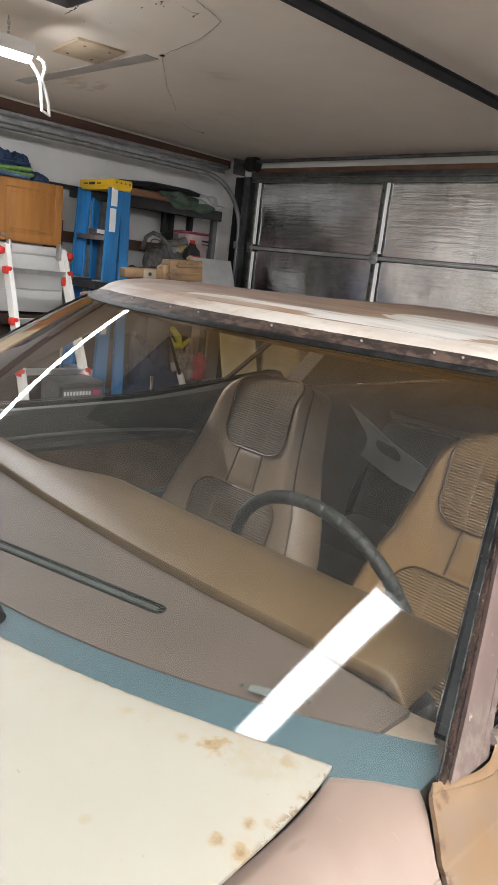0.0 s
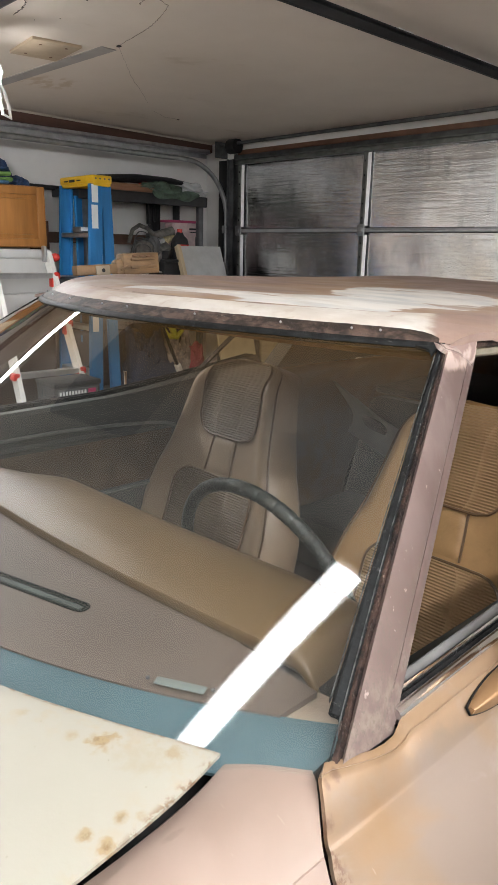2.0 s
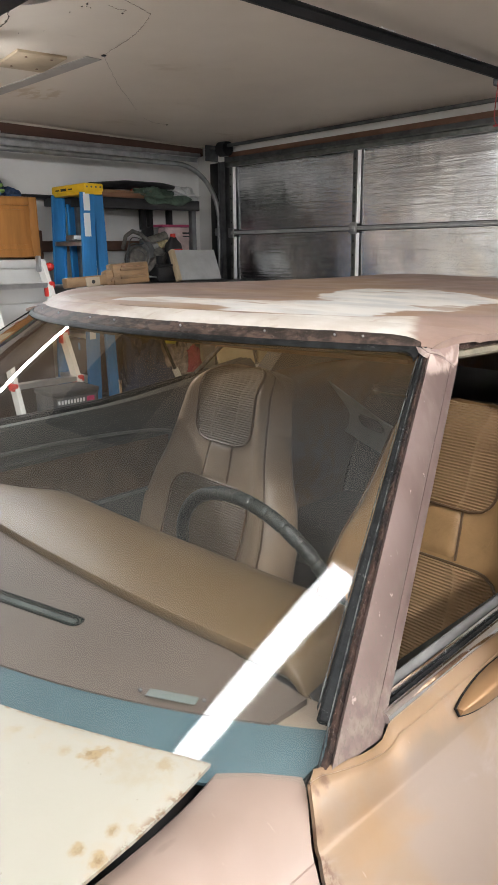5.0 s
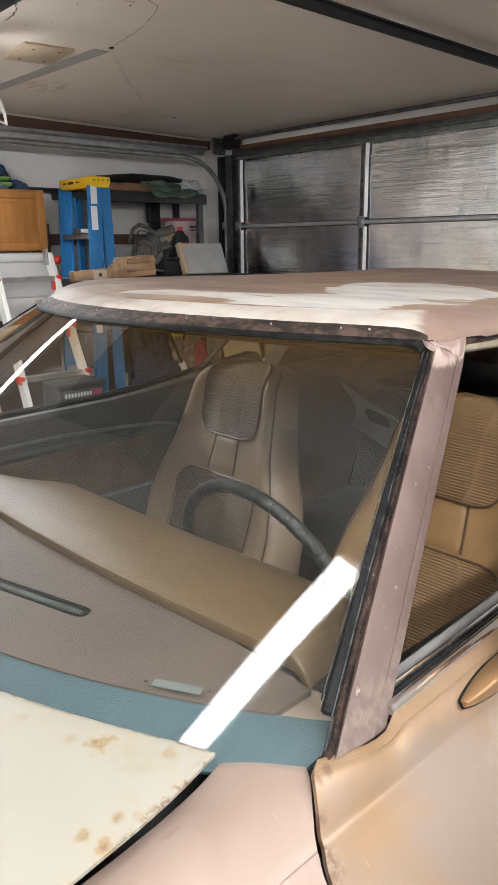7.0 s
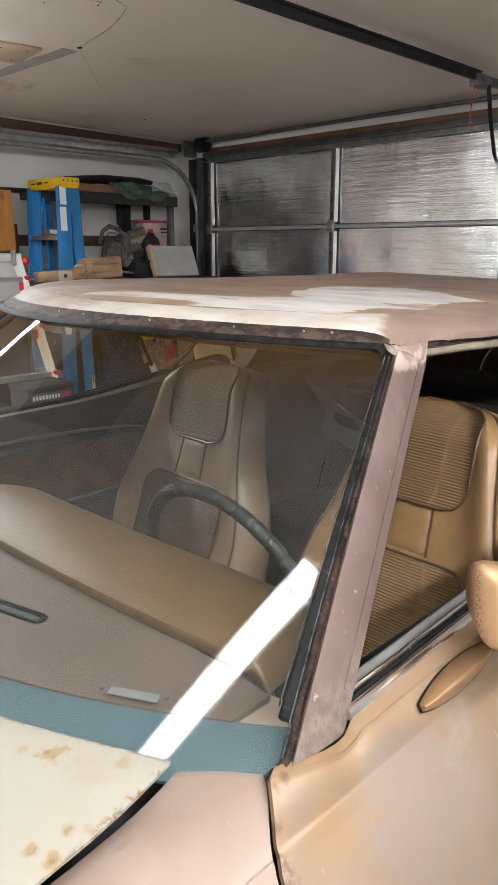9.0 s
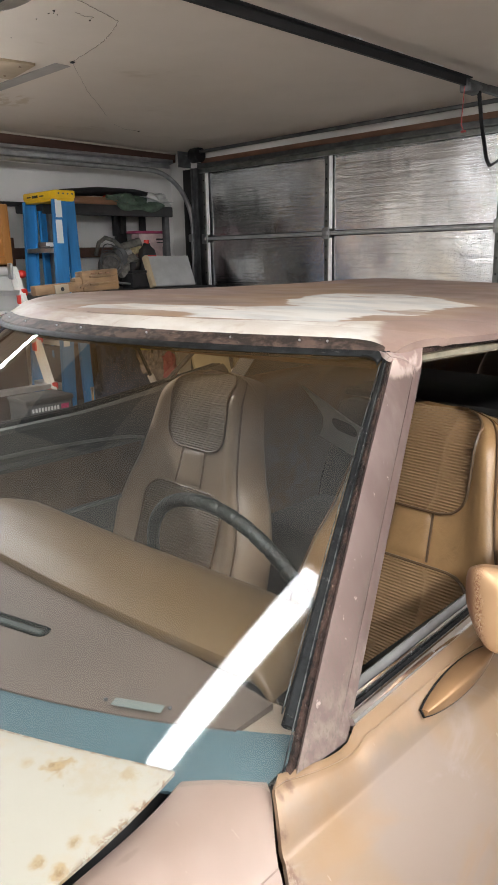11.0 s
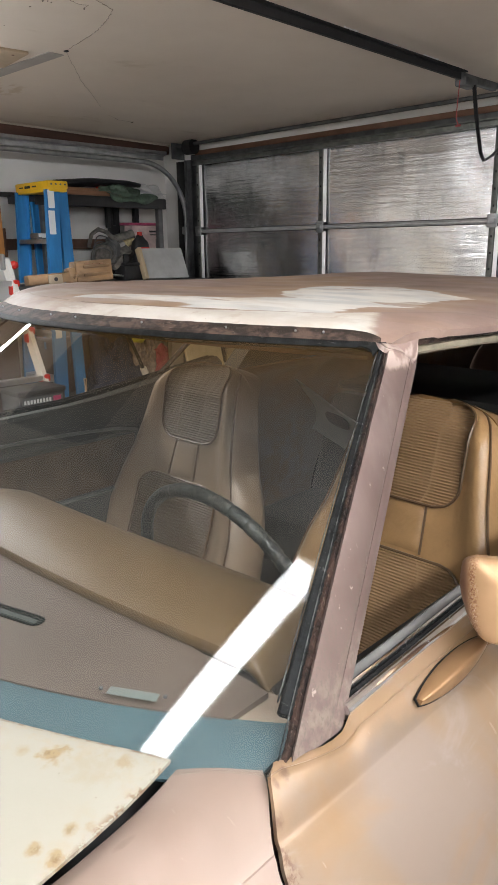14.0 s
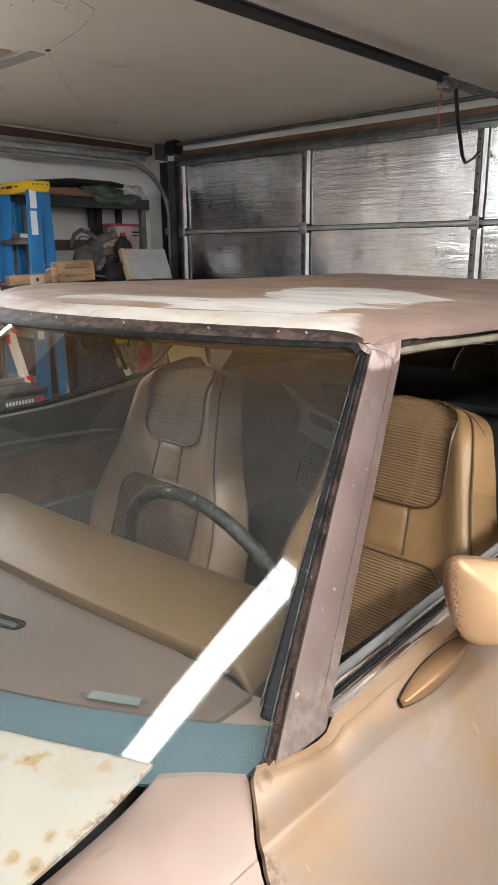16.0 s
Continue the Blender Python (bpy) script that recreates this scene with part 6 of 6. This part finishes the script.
part("body", boxes(((-4.17, 2.325, 1.512), (0.10, 0.085, 0.038), 0.008), ((-4.13, 2.290, 1.499), (0.05, 0.04, 0.012), 0.004)), M["galv_dark"], pk)
part("label", boxes(((-4.1185, 2.325, 1.515), (0.003, 0.070, 0.026), 0.0)), M["paper"], pk, "white paper label")
for x in (-4.025, -4.395):
    part("spreader", boxes(((x, 2.4250, 1.20), (0.01, 0.42, 0.02), 0.003)), M["galv"], sl_)

# black shelf with its load
shf = thing("shelf_unit", (-4.5, 2.95, 0.0), "black plastic shelf unit loaded with tools", "shelf")
part("top_shelf", boxes(((-4.49, 2.95, 1.765), (0.38, 1.12, 0.055), 0.008), ((-4.305, 2.95, 1.755), (0.02, 1.12, 0.075), 0.006), ((-4.655, 2.4, 1.80), (0.05, 0.9, 0.02), 0.004)), M["black_plastic"], shf)
part("lower_shelf", boxes(((-4.32, 2.92, 1.175), (0.72, 1.44, 0.05), 0.008)), M["black_plastic"], shf)
part("bottom_shelf", boxes(((-4.42, 2.98, 0.4), (0.52, 1.28, 0.05), 0.008)), M["black_plastic"], shf)
for x, y in ((-4.33, 3.46), (-4.63, 3.46), (-4.33, 2.46), (-4.63, 2.46)):
    part("post", boxes(((x, y, 0.87), (0.045, 0.045, 1.74), 0.008)), M["black_plastic"] if x < -4.5 else M["galv_dark"], shf)
part("centre_post", boxes(((-4.60, 3.22, 1.48), (0.05, 0.09, 0.56), 0.008)), M["black_plastic"], shf)

solid("long_case", sweep(bmesh.new(), [(-4.52, 2.68, 1.875), (-4.5, 2.95, 1.90), (-4.47, 3.25, 1.895), (-4.45, 3.44, 1.865)], [(0.11 * math.cos(q), 0.03 * math.sin(q)) for q in [k / 16 * math.tau for k in range(16)]], (1, 0, 0)), M["black_plastic"], "long black moulded trim piece on the shelf", "car trim")
solid("wood_plank", boxes(((-4.37, 2.80, 1.81), (0.12, 0.62, 0.034), 0.004), ((-4.40, 2.78, 1.838), (0.10, 0.5, 0.02), 0.004)), plain("old_brown_plank", (0.22, 0.11, 0.06), 0.65, var=0.25, scale=12, stretch=(1, 0.2, 1)), "short brown planks on the shelf", "plank")
solid("green_bag", heap((-4.38, 3.14, 1.7935), (0.10, 0.28, 0.085), 12), M["green_bag"], "crumpled dull green plastic bag", "bag")
drape = shell(lambda a, b: (-4.30 + 0.030 * math.sin(2.2 * b) + 0.010 * math.sin(9 * a + 3 * b), lerp(2.96, 3.40, a) + 0.02 * b, 1.808 - (0.020 + 0.035 * math.sin(math.pi * a) ** 0.6 + 0.010 * math.sin(11 * a)) * b + 0.014 * math.sin(7 * a + 2) * (1 - b)), 30, 8, 0.004)
solid("green_sheet", drape, M["green_bag"], "dull green plastic sheet hanging over the shelf edge", "plastic sheet")
solid("paper_sheet", shell(lambda a, b: (-4.40 + 0.13 * b, lerp(3.24, 3.50, a), 1.862 - 0.035 * a - 0.012 * b + 0.008 * math.sin(6 * a + 2 * b)), 10, 5, 0.004), M["grey_white"], "pale bent card on the shelf load", "card")
solid("paper_bundle", heap((-4.36, 3.40, 1.7935), (0.07, 0.14, 0.10), 21), M["grey_white"], "pale crumpled paper bundle", "paper")
solid("red_bottle_cap", boxes(((-4.46, 3.03, 1.855), (0.05, 0.07, 0.03), 0.01)), M["red"], "small red plastic piece on the shelf", "plastic part")
pt = thing("power_tool", (-4.34, 2.92, 1.2), "grey circular saw lying among cables on the shelf", "power tool")
b = bmesh.new()
rings(b, [[Vector((x, 2.88 + r * math.cos(q), 1.36 + r * math.sin(q))) for q in [math.pi * (k / 20 * 1.25 - 0.1) for k in range(21)]] + [Vector((x, 2.88, 1.33))] for x, r in ((-4.30, 0.090), (-4.285, 0.098), (-4.25, 0.098), (-4.235, 0.086))])
part("blade_guard", b, M["grey_cloth"], pt, "curved grey blade guard")
part("motor", rod(bmesh.new(), (-4.42, 2.95, 1.40), (-4.25, 2.97, 1.43), 0.062, 20), M["galv_dark"], pt)
b = bmesh.new()
tube(b, [(-4.33, 2.80, 1.44), (-4.34, 2.84, 1.53), (-4.34, 2.90, 1.565), (-4.34, 2.97, 1.545), (-4.33, 3.04, 1.49), (-4.32, 3.09, 1.42)], [0.013, 0.015, 0.016, 0.015, 0.016, 0.022], 12)
part("handle", b, M["grey_cloth"], pt)
part("shoe", boxes(((-4.28, 2.93, 1.245), (0.13, 0.34, 0.012), 0.003, Euler((radians(-8), 0, 0)).to_matrix()), ((-4.30, 3.07, 1.40), (0.06, 0.07, 0.16), 0.015, Euler((radians(18), 0, 0)).to_matrix())), M["galv"], pt, "pressed steel shoe")
solid("old_drill", join(rod(bmesh.new(), (-4.40, 3.02, 1.47), (-4.36, 3.22, 1.53), 0.04, 14), boxes(((-4.40, 3.05, 1.38), (0.05, 0.06, 0.19), 0.015))), plain("worn_grey_tool", (0.13, 0.125, 0.11), 0.55, var=0.4, scale=25), "old dark grey drill on the tool heap", "power tool")
solid("brown_rag", heap((-4.26, 2.72, 1.2005), (0.07, 0.13, 0.13), 71), plain("brown_rag_cloth", (0.10, 0.045, 0.035), 0.85, var=0.4, scale=18), "dark brown rag on the shelf", "rags")
cbl = bmesh.new()
for k in range(3):
    tube(cbl, [(-4.225 + 0.010 * k + 0.01 * math.sin(3 * q), 2.84 + (0.070 + 0.016 * k) * math.cos(q) + 0.012 * math.sin(2 * q + k), 1.36 + (0.075 + 0.022 * k) * math.sin(q) + 0.02 * k) for q in [j / 24 * math.tau for j in range(25)]], 0.0038, 6)
solid("coiled_cable", cbl, M["galv_dark"], "coiled grey power cable on a tool", "cable")
for at, size, turn, c in (((-4.27, 3.06, 1.42), (0.10, 0.09, 0.035), (20, 35, 10), (0.16, 0.155, 0.14)), ((-4.30, 3.12, 1.36), (0.06, 0.07, 0.12), (-12, 18, 30), (0.07, 0.066, 0.06)), ((-4.25, 2.99, 1.33), (0.05, 0.13, 0.05), (35, 0, 12), (0.20, 0.19, 0.17)), ((-4.33, 3.15, 1.47), (0.05, 0.12, 0.05), (15, 0, 0), (0.45, 0.38, 0.22))):
    solid("tool_part", boxes((at, size, 0.012, Euler([radians(a) for a in turn]).to_matrix())), plain("worn_tool_part", c, 0.5, 0.2, var=0.35, scale=30), "worn metal part on the tool heap", "tool part", "tool parts")
bt = thing("oil_bottle", (-4.28, 3.225, 1.20), "black oil bottle with a red and green label", "bottle")
b = bmesh.new()
rings(b, [[Vector((-4.28 + 0.045 * w * math.copysign(abs(math.cos(q)) ** 0.5, math.cos(q)), 3.225 + 0.066 * w * math.copysign(abs(math.sin(q)) ** 0.5, math.sin(q)), z)) for q in [k / 20 * math.tau for k in range(20)]] for z, w in ((1.201, 0.95), (1.21, 1), (1.44, 1), (1.475, 0.88), (1.505, 0.45), (1.525, 0.35))])
part("body", b, M["black_plastic"], bt)
part("label", boxes(((-4.233, 3.225, 1.425), (0.003, 0.10, 0.022), 0.0), ), M["red"], bt, "red label band")
part("lower_label", boxes(((-4.233, 3.225, 1.385), (0.003, 0.10, 0.045), 0.0), ), M["green_bag"], bt, "green label band")
part("cap", rod(bmesh.new(), (-4.28, 3.225, 1.52), (-4.28, 3.225, 1.548), 0.020, 14), M["red"], bt, "red screw cap")
cb = thing("card_box", (-4.46, 3.42, 1.2), "pink and white printed card box on the shelf", "box")
part("body", boxes(((-4.46, 3.40, 1.40), (0.10, 0.29, 0.398), 0.004)), M["pink_box"], cb)
for y, z, w, h in ((3.47, 1.555, 0.10, 0.014), (3.46, 1.53, 0.07, 0.008), (3.40, 1.42, 0.05, 0.006), (3.40, 1.405, 0.05, 0.006)):
    part("print", boxes(((-4.408, y, z), (0.003, w, h), 0.0)), M["black_plastic"], cb, "dark printed bar")
part("picture", boxes(((-4.408, 3.50, 1.46), (0.003, 0.04, 0.08), 0.0)), M["galv_dark"], cb, "dark printed shape")
part("lid", boxes(((-4.455, 3.38, 1.609), (0.12, 0.33, 0.018), 0.003)), plain("magenta_card", (0.36, 0.05, 0.12), 0.6), cb, "magenta lid")
solid("black_tool_box", boxes(((-4.26, 3.13, 1.255), (0.14, 0.24, 0.11), 0.012), ((-4.26, 3.13, 1.318), (0.15, 0.25, 0.02), 0.006), ((-4.24, 3.05, 1.35), (0.05, 0.05, 0.08), 0.01)), M["black_plastic"], "black plastic tool box on the shelf", "tool box")
solid("pliers", boxes(((-4.50, 3.10, 1.66), (0.04, 0.03, 0.16), 0.008), ((-4.50, 3.16, 1.67), (0.03, 0.025, 0.14), 0.008)), M["black_metal"], "black hand tools hung under the shelf", "hand tool")

# a routed wooden jig lying on the far edge of the roof
tn = thing("wooden_jig", (-1.475, 0.86, 1.345), "tan routed wooden jig with a steel bracket on the car roof", "wooden jig")
rt = Euler((radians(2.5), radians(-4), 0)).to_matrix()
b = boxes(((-1.475, 0.924, 1.3695), (0.034, 0.112, 0.054), 0.004, rt), ((-1.475, 0.800, 1.354), (0.026, 0.130, 0.025), 0.004, rt), ((-1.475, 0.862, 1.357), (0.030, 0.030, 0.046), 0.010, rt))
for k in range(2):
    box(b, (-1.4575, 0.930, 1.362 + 0.020 * k), (0.006, 0.082, 0.0075), 0.003, rt)
box(b, (-1.4585, 0.873, 1.360), (0.005, 0.030, 0.0075), 0.003, Euler((radians(28), 0, 0)).to_matrix())
part("board", b, plain("old_tan_wood", (0.155, 0.092, 0.044), 0.6, var=0.4, scale=30, stretch=(1, 0.3, 1)), tn, angle=30)
part("bracket", boxes(((-1.4605, 0.808, 1.351), (0.004, 0.040, 0.027), 0.0015, rt)), plain("dull_tan_steel", (0.24, 0.20, 0.15), 0.5, 0.3), tn, "pale steel bracket")
part("bolt_hole", rod(bmesh.new(), (-1.4590, 0.808, 1.353), (-1.4575, 0.808, 1.353), 0.005, 10), M["black_metal"], tn)
for k in range(3):
    part("slot", boxes(((-1.4572, 0.900 + 0.022 * k, 1.3890), (0.003, 0.012, 0.003), 0.0005)), M["brown_trim"], tn)

wb = thing("laminate_slab", (-4.15, 3.36, 1.2), "pale laminate slab with a raw wood edge", "board")
rt = Euler((radians(0), radians(-24), radians(-6))).to_matrix()
part("face", boxes(((-4.17, 3.36, 1.315), (0.02, 0.38, 0.24), 0.004, rt)), M["grey_white"], wb)
part("edge", boxes(((-4.175, 3.155, 1.315), (0.05, 0.03, 0.245), 0.004, rt)), M["pine"], wb, "raw wood edge")

solid("wall_rail", boxes(((WALL_X + 0.015, 2.75, 1.465), (0.03, 1.4, 0.075), 0.004), ((WALL_X + 0.02, 2.28, 1.2), (0.03, 0.14, 0.75), 0.004)), plain("brown_wall_board", (0.12, 0.065, 0.045), 0.65, var=0.25, scale=8), "brown wooden rail fixed to the wall", "wall rail")
solid("cabinet_wire", boxes(((-4.66, 2.3, 1.80), (0.06, 0.6, 0.03), 0.006)), M["black_plastic"], "black shelf end behind the stepladder", "shelf")

for x, y, z, sx, sy, sz, c in ((-4.44, 2.62, 0.426, 0.34, 0.40, 0.40, (0.045, 0.028, 0.020)), (-4.46, 3.08, 0.426, 0.36, 0.44, 0.56, (0.030, 0.024, 0.022)), (-4.42, 2.60, 0.828, 0.30, 0.36, 0.24, (0.060, 0.036, 0.022))):
    bx = solid("storage_box", boxes(((x, y, z + sz / 2), (sx, sy, sz), 0.008), ((x, y, z + sz - 0.02), (sx + 0.012, sy + 0.012, 0.03), 0.005)), plain("dark_card", c, 0.75, var=0.3, scale=8), "dark brown storage box on the bottom shelf", "box", "storage boxes")

# seen through the side windows of the car
solid("plywood_sheet", boxes(((-3.80, 1.26, 0.82), (0.025, 0.34, 1.64), 0.002, Euler((radians(7), radians(-8), 0)).to_matrix())), M["pine"], "raw plywood strip leaning by the white cabinet", "plywood")
tc = thing("tool_case", (-3.4, 1.80, 0.40), "dark grey tool case with a pale printed label", "tool case")
b = boxes(((-3.60, 1.865, 0.535), (0.22, 0.30, 0.20), 0.012), ((-3.60, 1.865, 0.635), (0.23, 0.31, 0.03), 0.008))
part("case", b, plain("grey_case", (0.05, 0.052, 0.055), 0.5), tc)
part("label", boxes(((-3.488, 1.865, 0.555), (0.003, 0.26, 0.11), 0.0)), plain("grey_label", (0.12, 0.125, 0.13), 0.5), tc, "grey printed panel")
for k, (y, w) in enumerate([(1.750 + 0.02 * q, 0.012) for q in range(9)]):
    part("letter_bar", boxes(((-3.486, y, 0.585), (0.003, w, 0.022), 0.0)), M["paper"], tc, "pale printed bar")
part("badge", boxes(((-3.486, 1.955, 0.587), (0.003, 0.05, 0.028), 0.0)), plain("magenta_print", (0.55, 0.05, 0.16), 0.5), tc, "magenta printed badge")
part("print", boxes(((-3.486, 1.765, 0.545), (0.003, 0.03, 0.03), 0.0), ((-3.486, 1.835, 0.542), (0.003, 0.06, 0.016), 0.0)), M["paper"], tc)
solid("storage_crate", boxes(((-3.62, 1.84, 0.215), (0.36, 0.85, 0.43), 0.02)), M["black_plastic"], "black storage crate on the floor", "crate")
ty = bmesh.new()
prof = [(0.17, -0.08), (0.26, -0.09), (0.285, -0.06), (0.29, 0.0), (0.285, 0.06), (0.26, 0.09), (0.17, 0.08)]
rings(ty, [[Vector((-3.25 + x, 1.50 + r * math.cos(q), 0.30 + r * math.sin(q))) for r, x in prof] for q in [k / 32 * math.tau for k in range(33)]], cap=False)
solid("spare_tyre", ty, M["rubber"], "old black tyre standing by the crate", "tyre")
solid("moving_blanket", heap((-4.10, 2.78, 0.0), (0.20, 0.25, 0.88), 41), M["navy"], "dark navy blanket draped over boxes", "blanket")
yc = bmesh.new()
tube(yc, [(-3.95, 2.82, 0.86), (-3.95, 2.86, 0.80), (-3.95, 2.94, 0.79), (-3.95, 3.0, 0.84)], [0.012, 0.022, 0.022, 0.012], 10)
tube(yc, [(-3.95, 2.84, 0.92), (-3.95, 2.90, 0.86), (-3.95, 2.92, 0.80)], [0.02, 0.026, 0.02], 10)
solid("work_clamp", yc, M["yellow_green"], "yellow-green spring clamp on the clutter", "clamp")
solid("rag_pile", heap((-4.05, 3.02, 0.0), (0.13, 0.20, 0.82), 55), plain("mixed_rags", (0.30, 0.26, 0.25), 0.8, var=0.5, scale=14), "pile of pale and red rags", "rags")
solid("red_rag", heap((-3.96, 3.12, 0.55), (0.06, 0.08, 0.20), 60), plain("dark_red_cloth", (0.25, 0.03, 0.05), 0.8), "dark red rag on the pile", "rags")
pl = thing("paint_pole", (-3.7, 2.7, 0.0), "white-capped extension pole leaning on clutter", "pole")
part("pole", rod(bmesh.new(), (-3.90, 3.17, 0.02), (-3.90, 2.77, 0.89), 0.013, 10), M["black_metal"], pl)
part("grip", rod(bmesh.new(), (-3.90, 2.945, 0.51), (-3.90, 2.905, 0.598), 0.024, 12), M["white_plastic"], pl, "white plastic grip")
solid("manila_board", boxes(((-3.95, 3.56, 0.56), (0.02, 0.42, 1.12), 0.002, Euler((radians(6), radians(-9), radians(8))).to_matrix())), M["skin_card"], "pale yellow board leaning against the clutter", "board")

# ---- small things on the ceiling ----
solid("ceiling_plate", boxes(((-2.975, 1.487, CEIL - 0.006), (0.29, 0.215, 0.012), 0.002, Euler((0, 0, radians(-7))).to_matrix())), plain("yellowed_board", (0.53, 0.425, 0.30), 0.8, var=0.1, scale=7), "small yellowed cover plate screwed to the ceiling", "cover plate", kind="")
for k, (x, y) in enumerate(((-3.075, 1.445), (-2.895, 1.425), (-3.055, 1.555), (-2.872, 1.532))):
    b = bmesh.new()
    rod(b, (x, y, CEIL - 0.014), (x, y, CEIL - 0.011), 0.006, 8)
    solid("plate_screw", b, M["brown_trim"], "rusty screw head in the ceiling plate", "screw", "plate screws")
solid("joint_tape", boxes(((-3.345, 1.662, CEIL - 0.0015), (1.16, 0.075, 0.003), 0.0, Euler((0, 0, radians(1.5))).to_matrix())), plain("grey_tape", (0.42, 0.39, 0.36), 0.7, var=0.08), "grey joint tape strip on the ceiling", "tape")


def crack(pts, w):
    """A thin jagged dark line just under the ceiling."""
    rnd = random.Random(len(pts))
    bm = bmesh.new()
    q = []
    for a, b in zip(pts, pts[1:]):
        for k in range(10):
            t = k / 10
            q.append(Vector((lerp(a[0], b[0], t) + rnd.uniform(-0.003, 0.003), lerp(a[1], b[1], t) + rnd.uniform(-0.003, 0.003), CEIL - 0.0005)))
    q.append(Vector((*pts[-1], CEIL - 0.0005)))
    tube(bm, q, [w * rnd.uniform(0.4, 1.2) for _ in q], 5)
    return bm


solid("ceiling_crack", crack([(-2.016, 1.227), (-2.055, 1.34), (-2.096, 1.443), (-2.132, 1.521), (-2.28, 1.588), (-2.432, 1.635), (-2.70, 1.683)], 0.0016), plain("crack_line", (0.30, 0.25, 0.21), 0.8), "thin dark crack in the ceiling", "crack", "ceiling cracks")
solid("ceiling_crack", crack([(-2.70, 1.683), (-3.117, 2.024), (-3.61, 2.478)], 0.0010), plain("hairline", (0.38, 0.32, 0.27), 0.8), "hairline crack in the ceiling", "crack", "ceiling cracks")
b = bmesh.new()
box(b, (-2.70, 1.685, CEIL - 0.003), (0.02, 0.016, 0.006), 0.003)
solid("plaster_hole", b, M["black_metal"], "small dark hole in the ceiling", "hole")
solid("ceiling_crack", crack([(-3.80, 2.66), (-3.91, 2.82), (-3.906, 2.922)], 0.0008), plain("faint_line", (0.40, 0.34, 0.29), 0.8), "faint short crack in the ceiling", "crack", "ceiling cracks")
solid("ceiling_crack", crack([(-2.148, 1.361), (-2.165, 1.405), (-2.151, 1.434), (-2.19, 1.439)], 0.0010), plain("scratch_line", (0.34, 0.28, 0.23), 0.8), "short scratch in the ceiling paint", "crack", "ceiling cracks")
solid("ceiling_crack", crack([(-2.402, 1.118), (-2.50, 1.165), (-2.565, 1.18), (-2.644, 1.19)], 0.0022), plain("dark_crack_line", (0.12, 0.10, 0.085), 0.8), "dark short crack beside the motor", "crack", "ceiling cracks")
M["speck"] = plain("dark_speck", (0.07, 0.05, 0.04), 0.8)
for x, y, r in ((-2.216, 1.296, 0.004), (-2.178, 1.293, 0.005), (-2.190, 1.300, 0.004), (-2.205, 1.308, 0.003), (-2.210, 1.325, 0.003), (-2.639, 1.27, 0.003), (-2.552, 1.33, 0.0025), (-2.296, 1.294, 0.0035), (-2.19, 1.442, 0.004), (-3.91, 2.93, 0.008)):
    b = bmesh.new()
    tube(b, [(x - r, y - 0.3 * r, CEIL - 0.0008), (x, y, CEIL - 0.002), (x + r, y + 0.4 * r, CEIL - 0.0008)], [0.2 * r, 0.5 * r, 0.2 * r], 6)
    solid("ceiling_speck", b, M["speck"], "small dark speck of dirt on the ceiling", "speck", "ceiling specks")
mt = thing("opener_motor", (-1.60, 0.5, 2.0), "dark grey opener motor housing with a ribbed white lens", "door opener")
part("case", boxes(((-1.50, 0.455, 2.05), (0.46, 0.50, 0.19), 0.02)), M["black_plastic"], mt)
b = bmesh.new()
secs = []
for k in range(73):
    q = math.pi * k / 72
    rib = 0.0022 if k % 2 else 0.0
    row = [Vector((-1.45 - 0.17 * r * math.cos(q), 0.70 + 0.10 * r * math.sin(q), 1.966 + 0.035 * r ** 3 + rib * r)) for r in (0.05, 0.3, 0.6, 0.8, 0.92, 1.0)]
    secs.append(row + [row[-1] + Vector((0, 0.004, 0.05)), row[-1] + Vector((0, 0.004, 0.10))])
rings(b, secs, cap=False, closed=False)
part("lens", b, plain("frosted_lens", (0.40, 0.375, 0.34), 0.4, var=0.15), mt, "ribbed frosted white lens", angle=8)
for x in (-1.78, -1.42):
    part("strap", boxes(((x, 0.45, 2.19), (0.025, 0.004, 0.10))), M["galv"], mt)

# torn paper edges beside the opener rail
for k, (y0, y1) in enumerate(((2.26, 2.36), (2.60, 2.64), (2.84, 2.97))):
    rnd = random.Random(90 + k)
    bm = bmesh.new()
    n = 14
    near = [bm.verts.new((RX - 0.050 - rnd.uniform(0, 0.006), lerp(y0, y1, j / n), CEIL - 0.001)) for j in range(n + 1)]
    far = [bm.verts.new((RX - 0.054 - 0.022 * math.sin(math.pi * j / n) * rnd.uniform(0.5, 1), lerp(y0, y1, j / n), CEIL - rnd.uniform(0.003, 0.010))) for j in range(n + 1)]
    for j in range(n):
        bm.faces.new((near[j], near[j + 1], far[j + 1], far[j]))
    solid("torn_paper", bm, M["white_plastic"], "torn white paper edge on the ceiling", "paper", "torn ceiling paper", smooth=False)
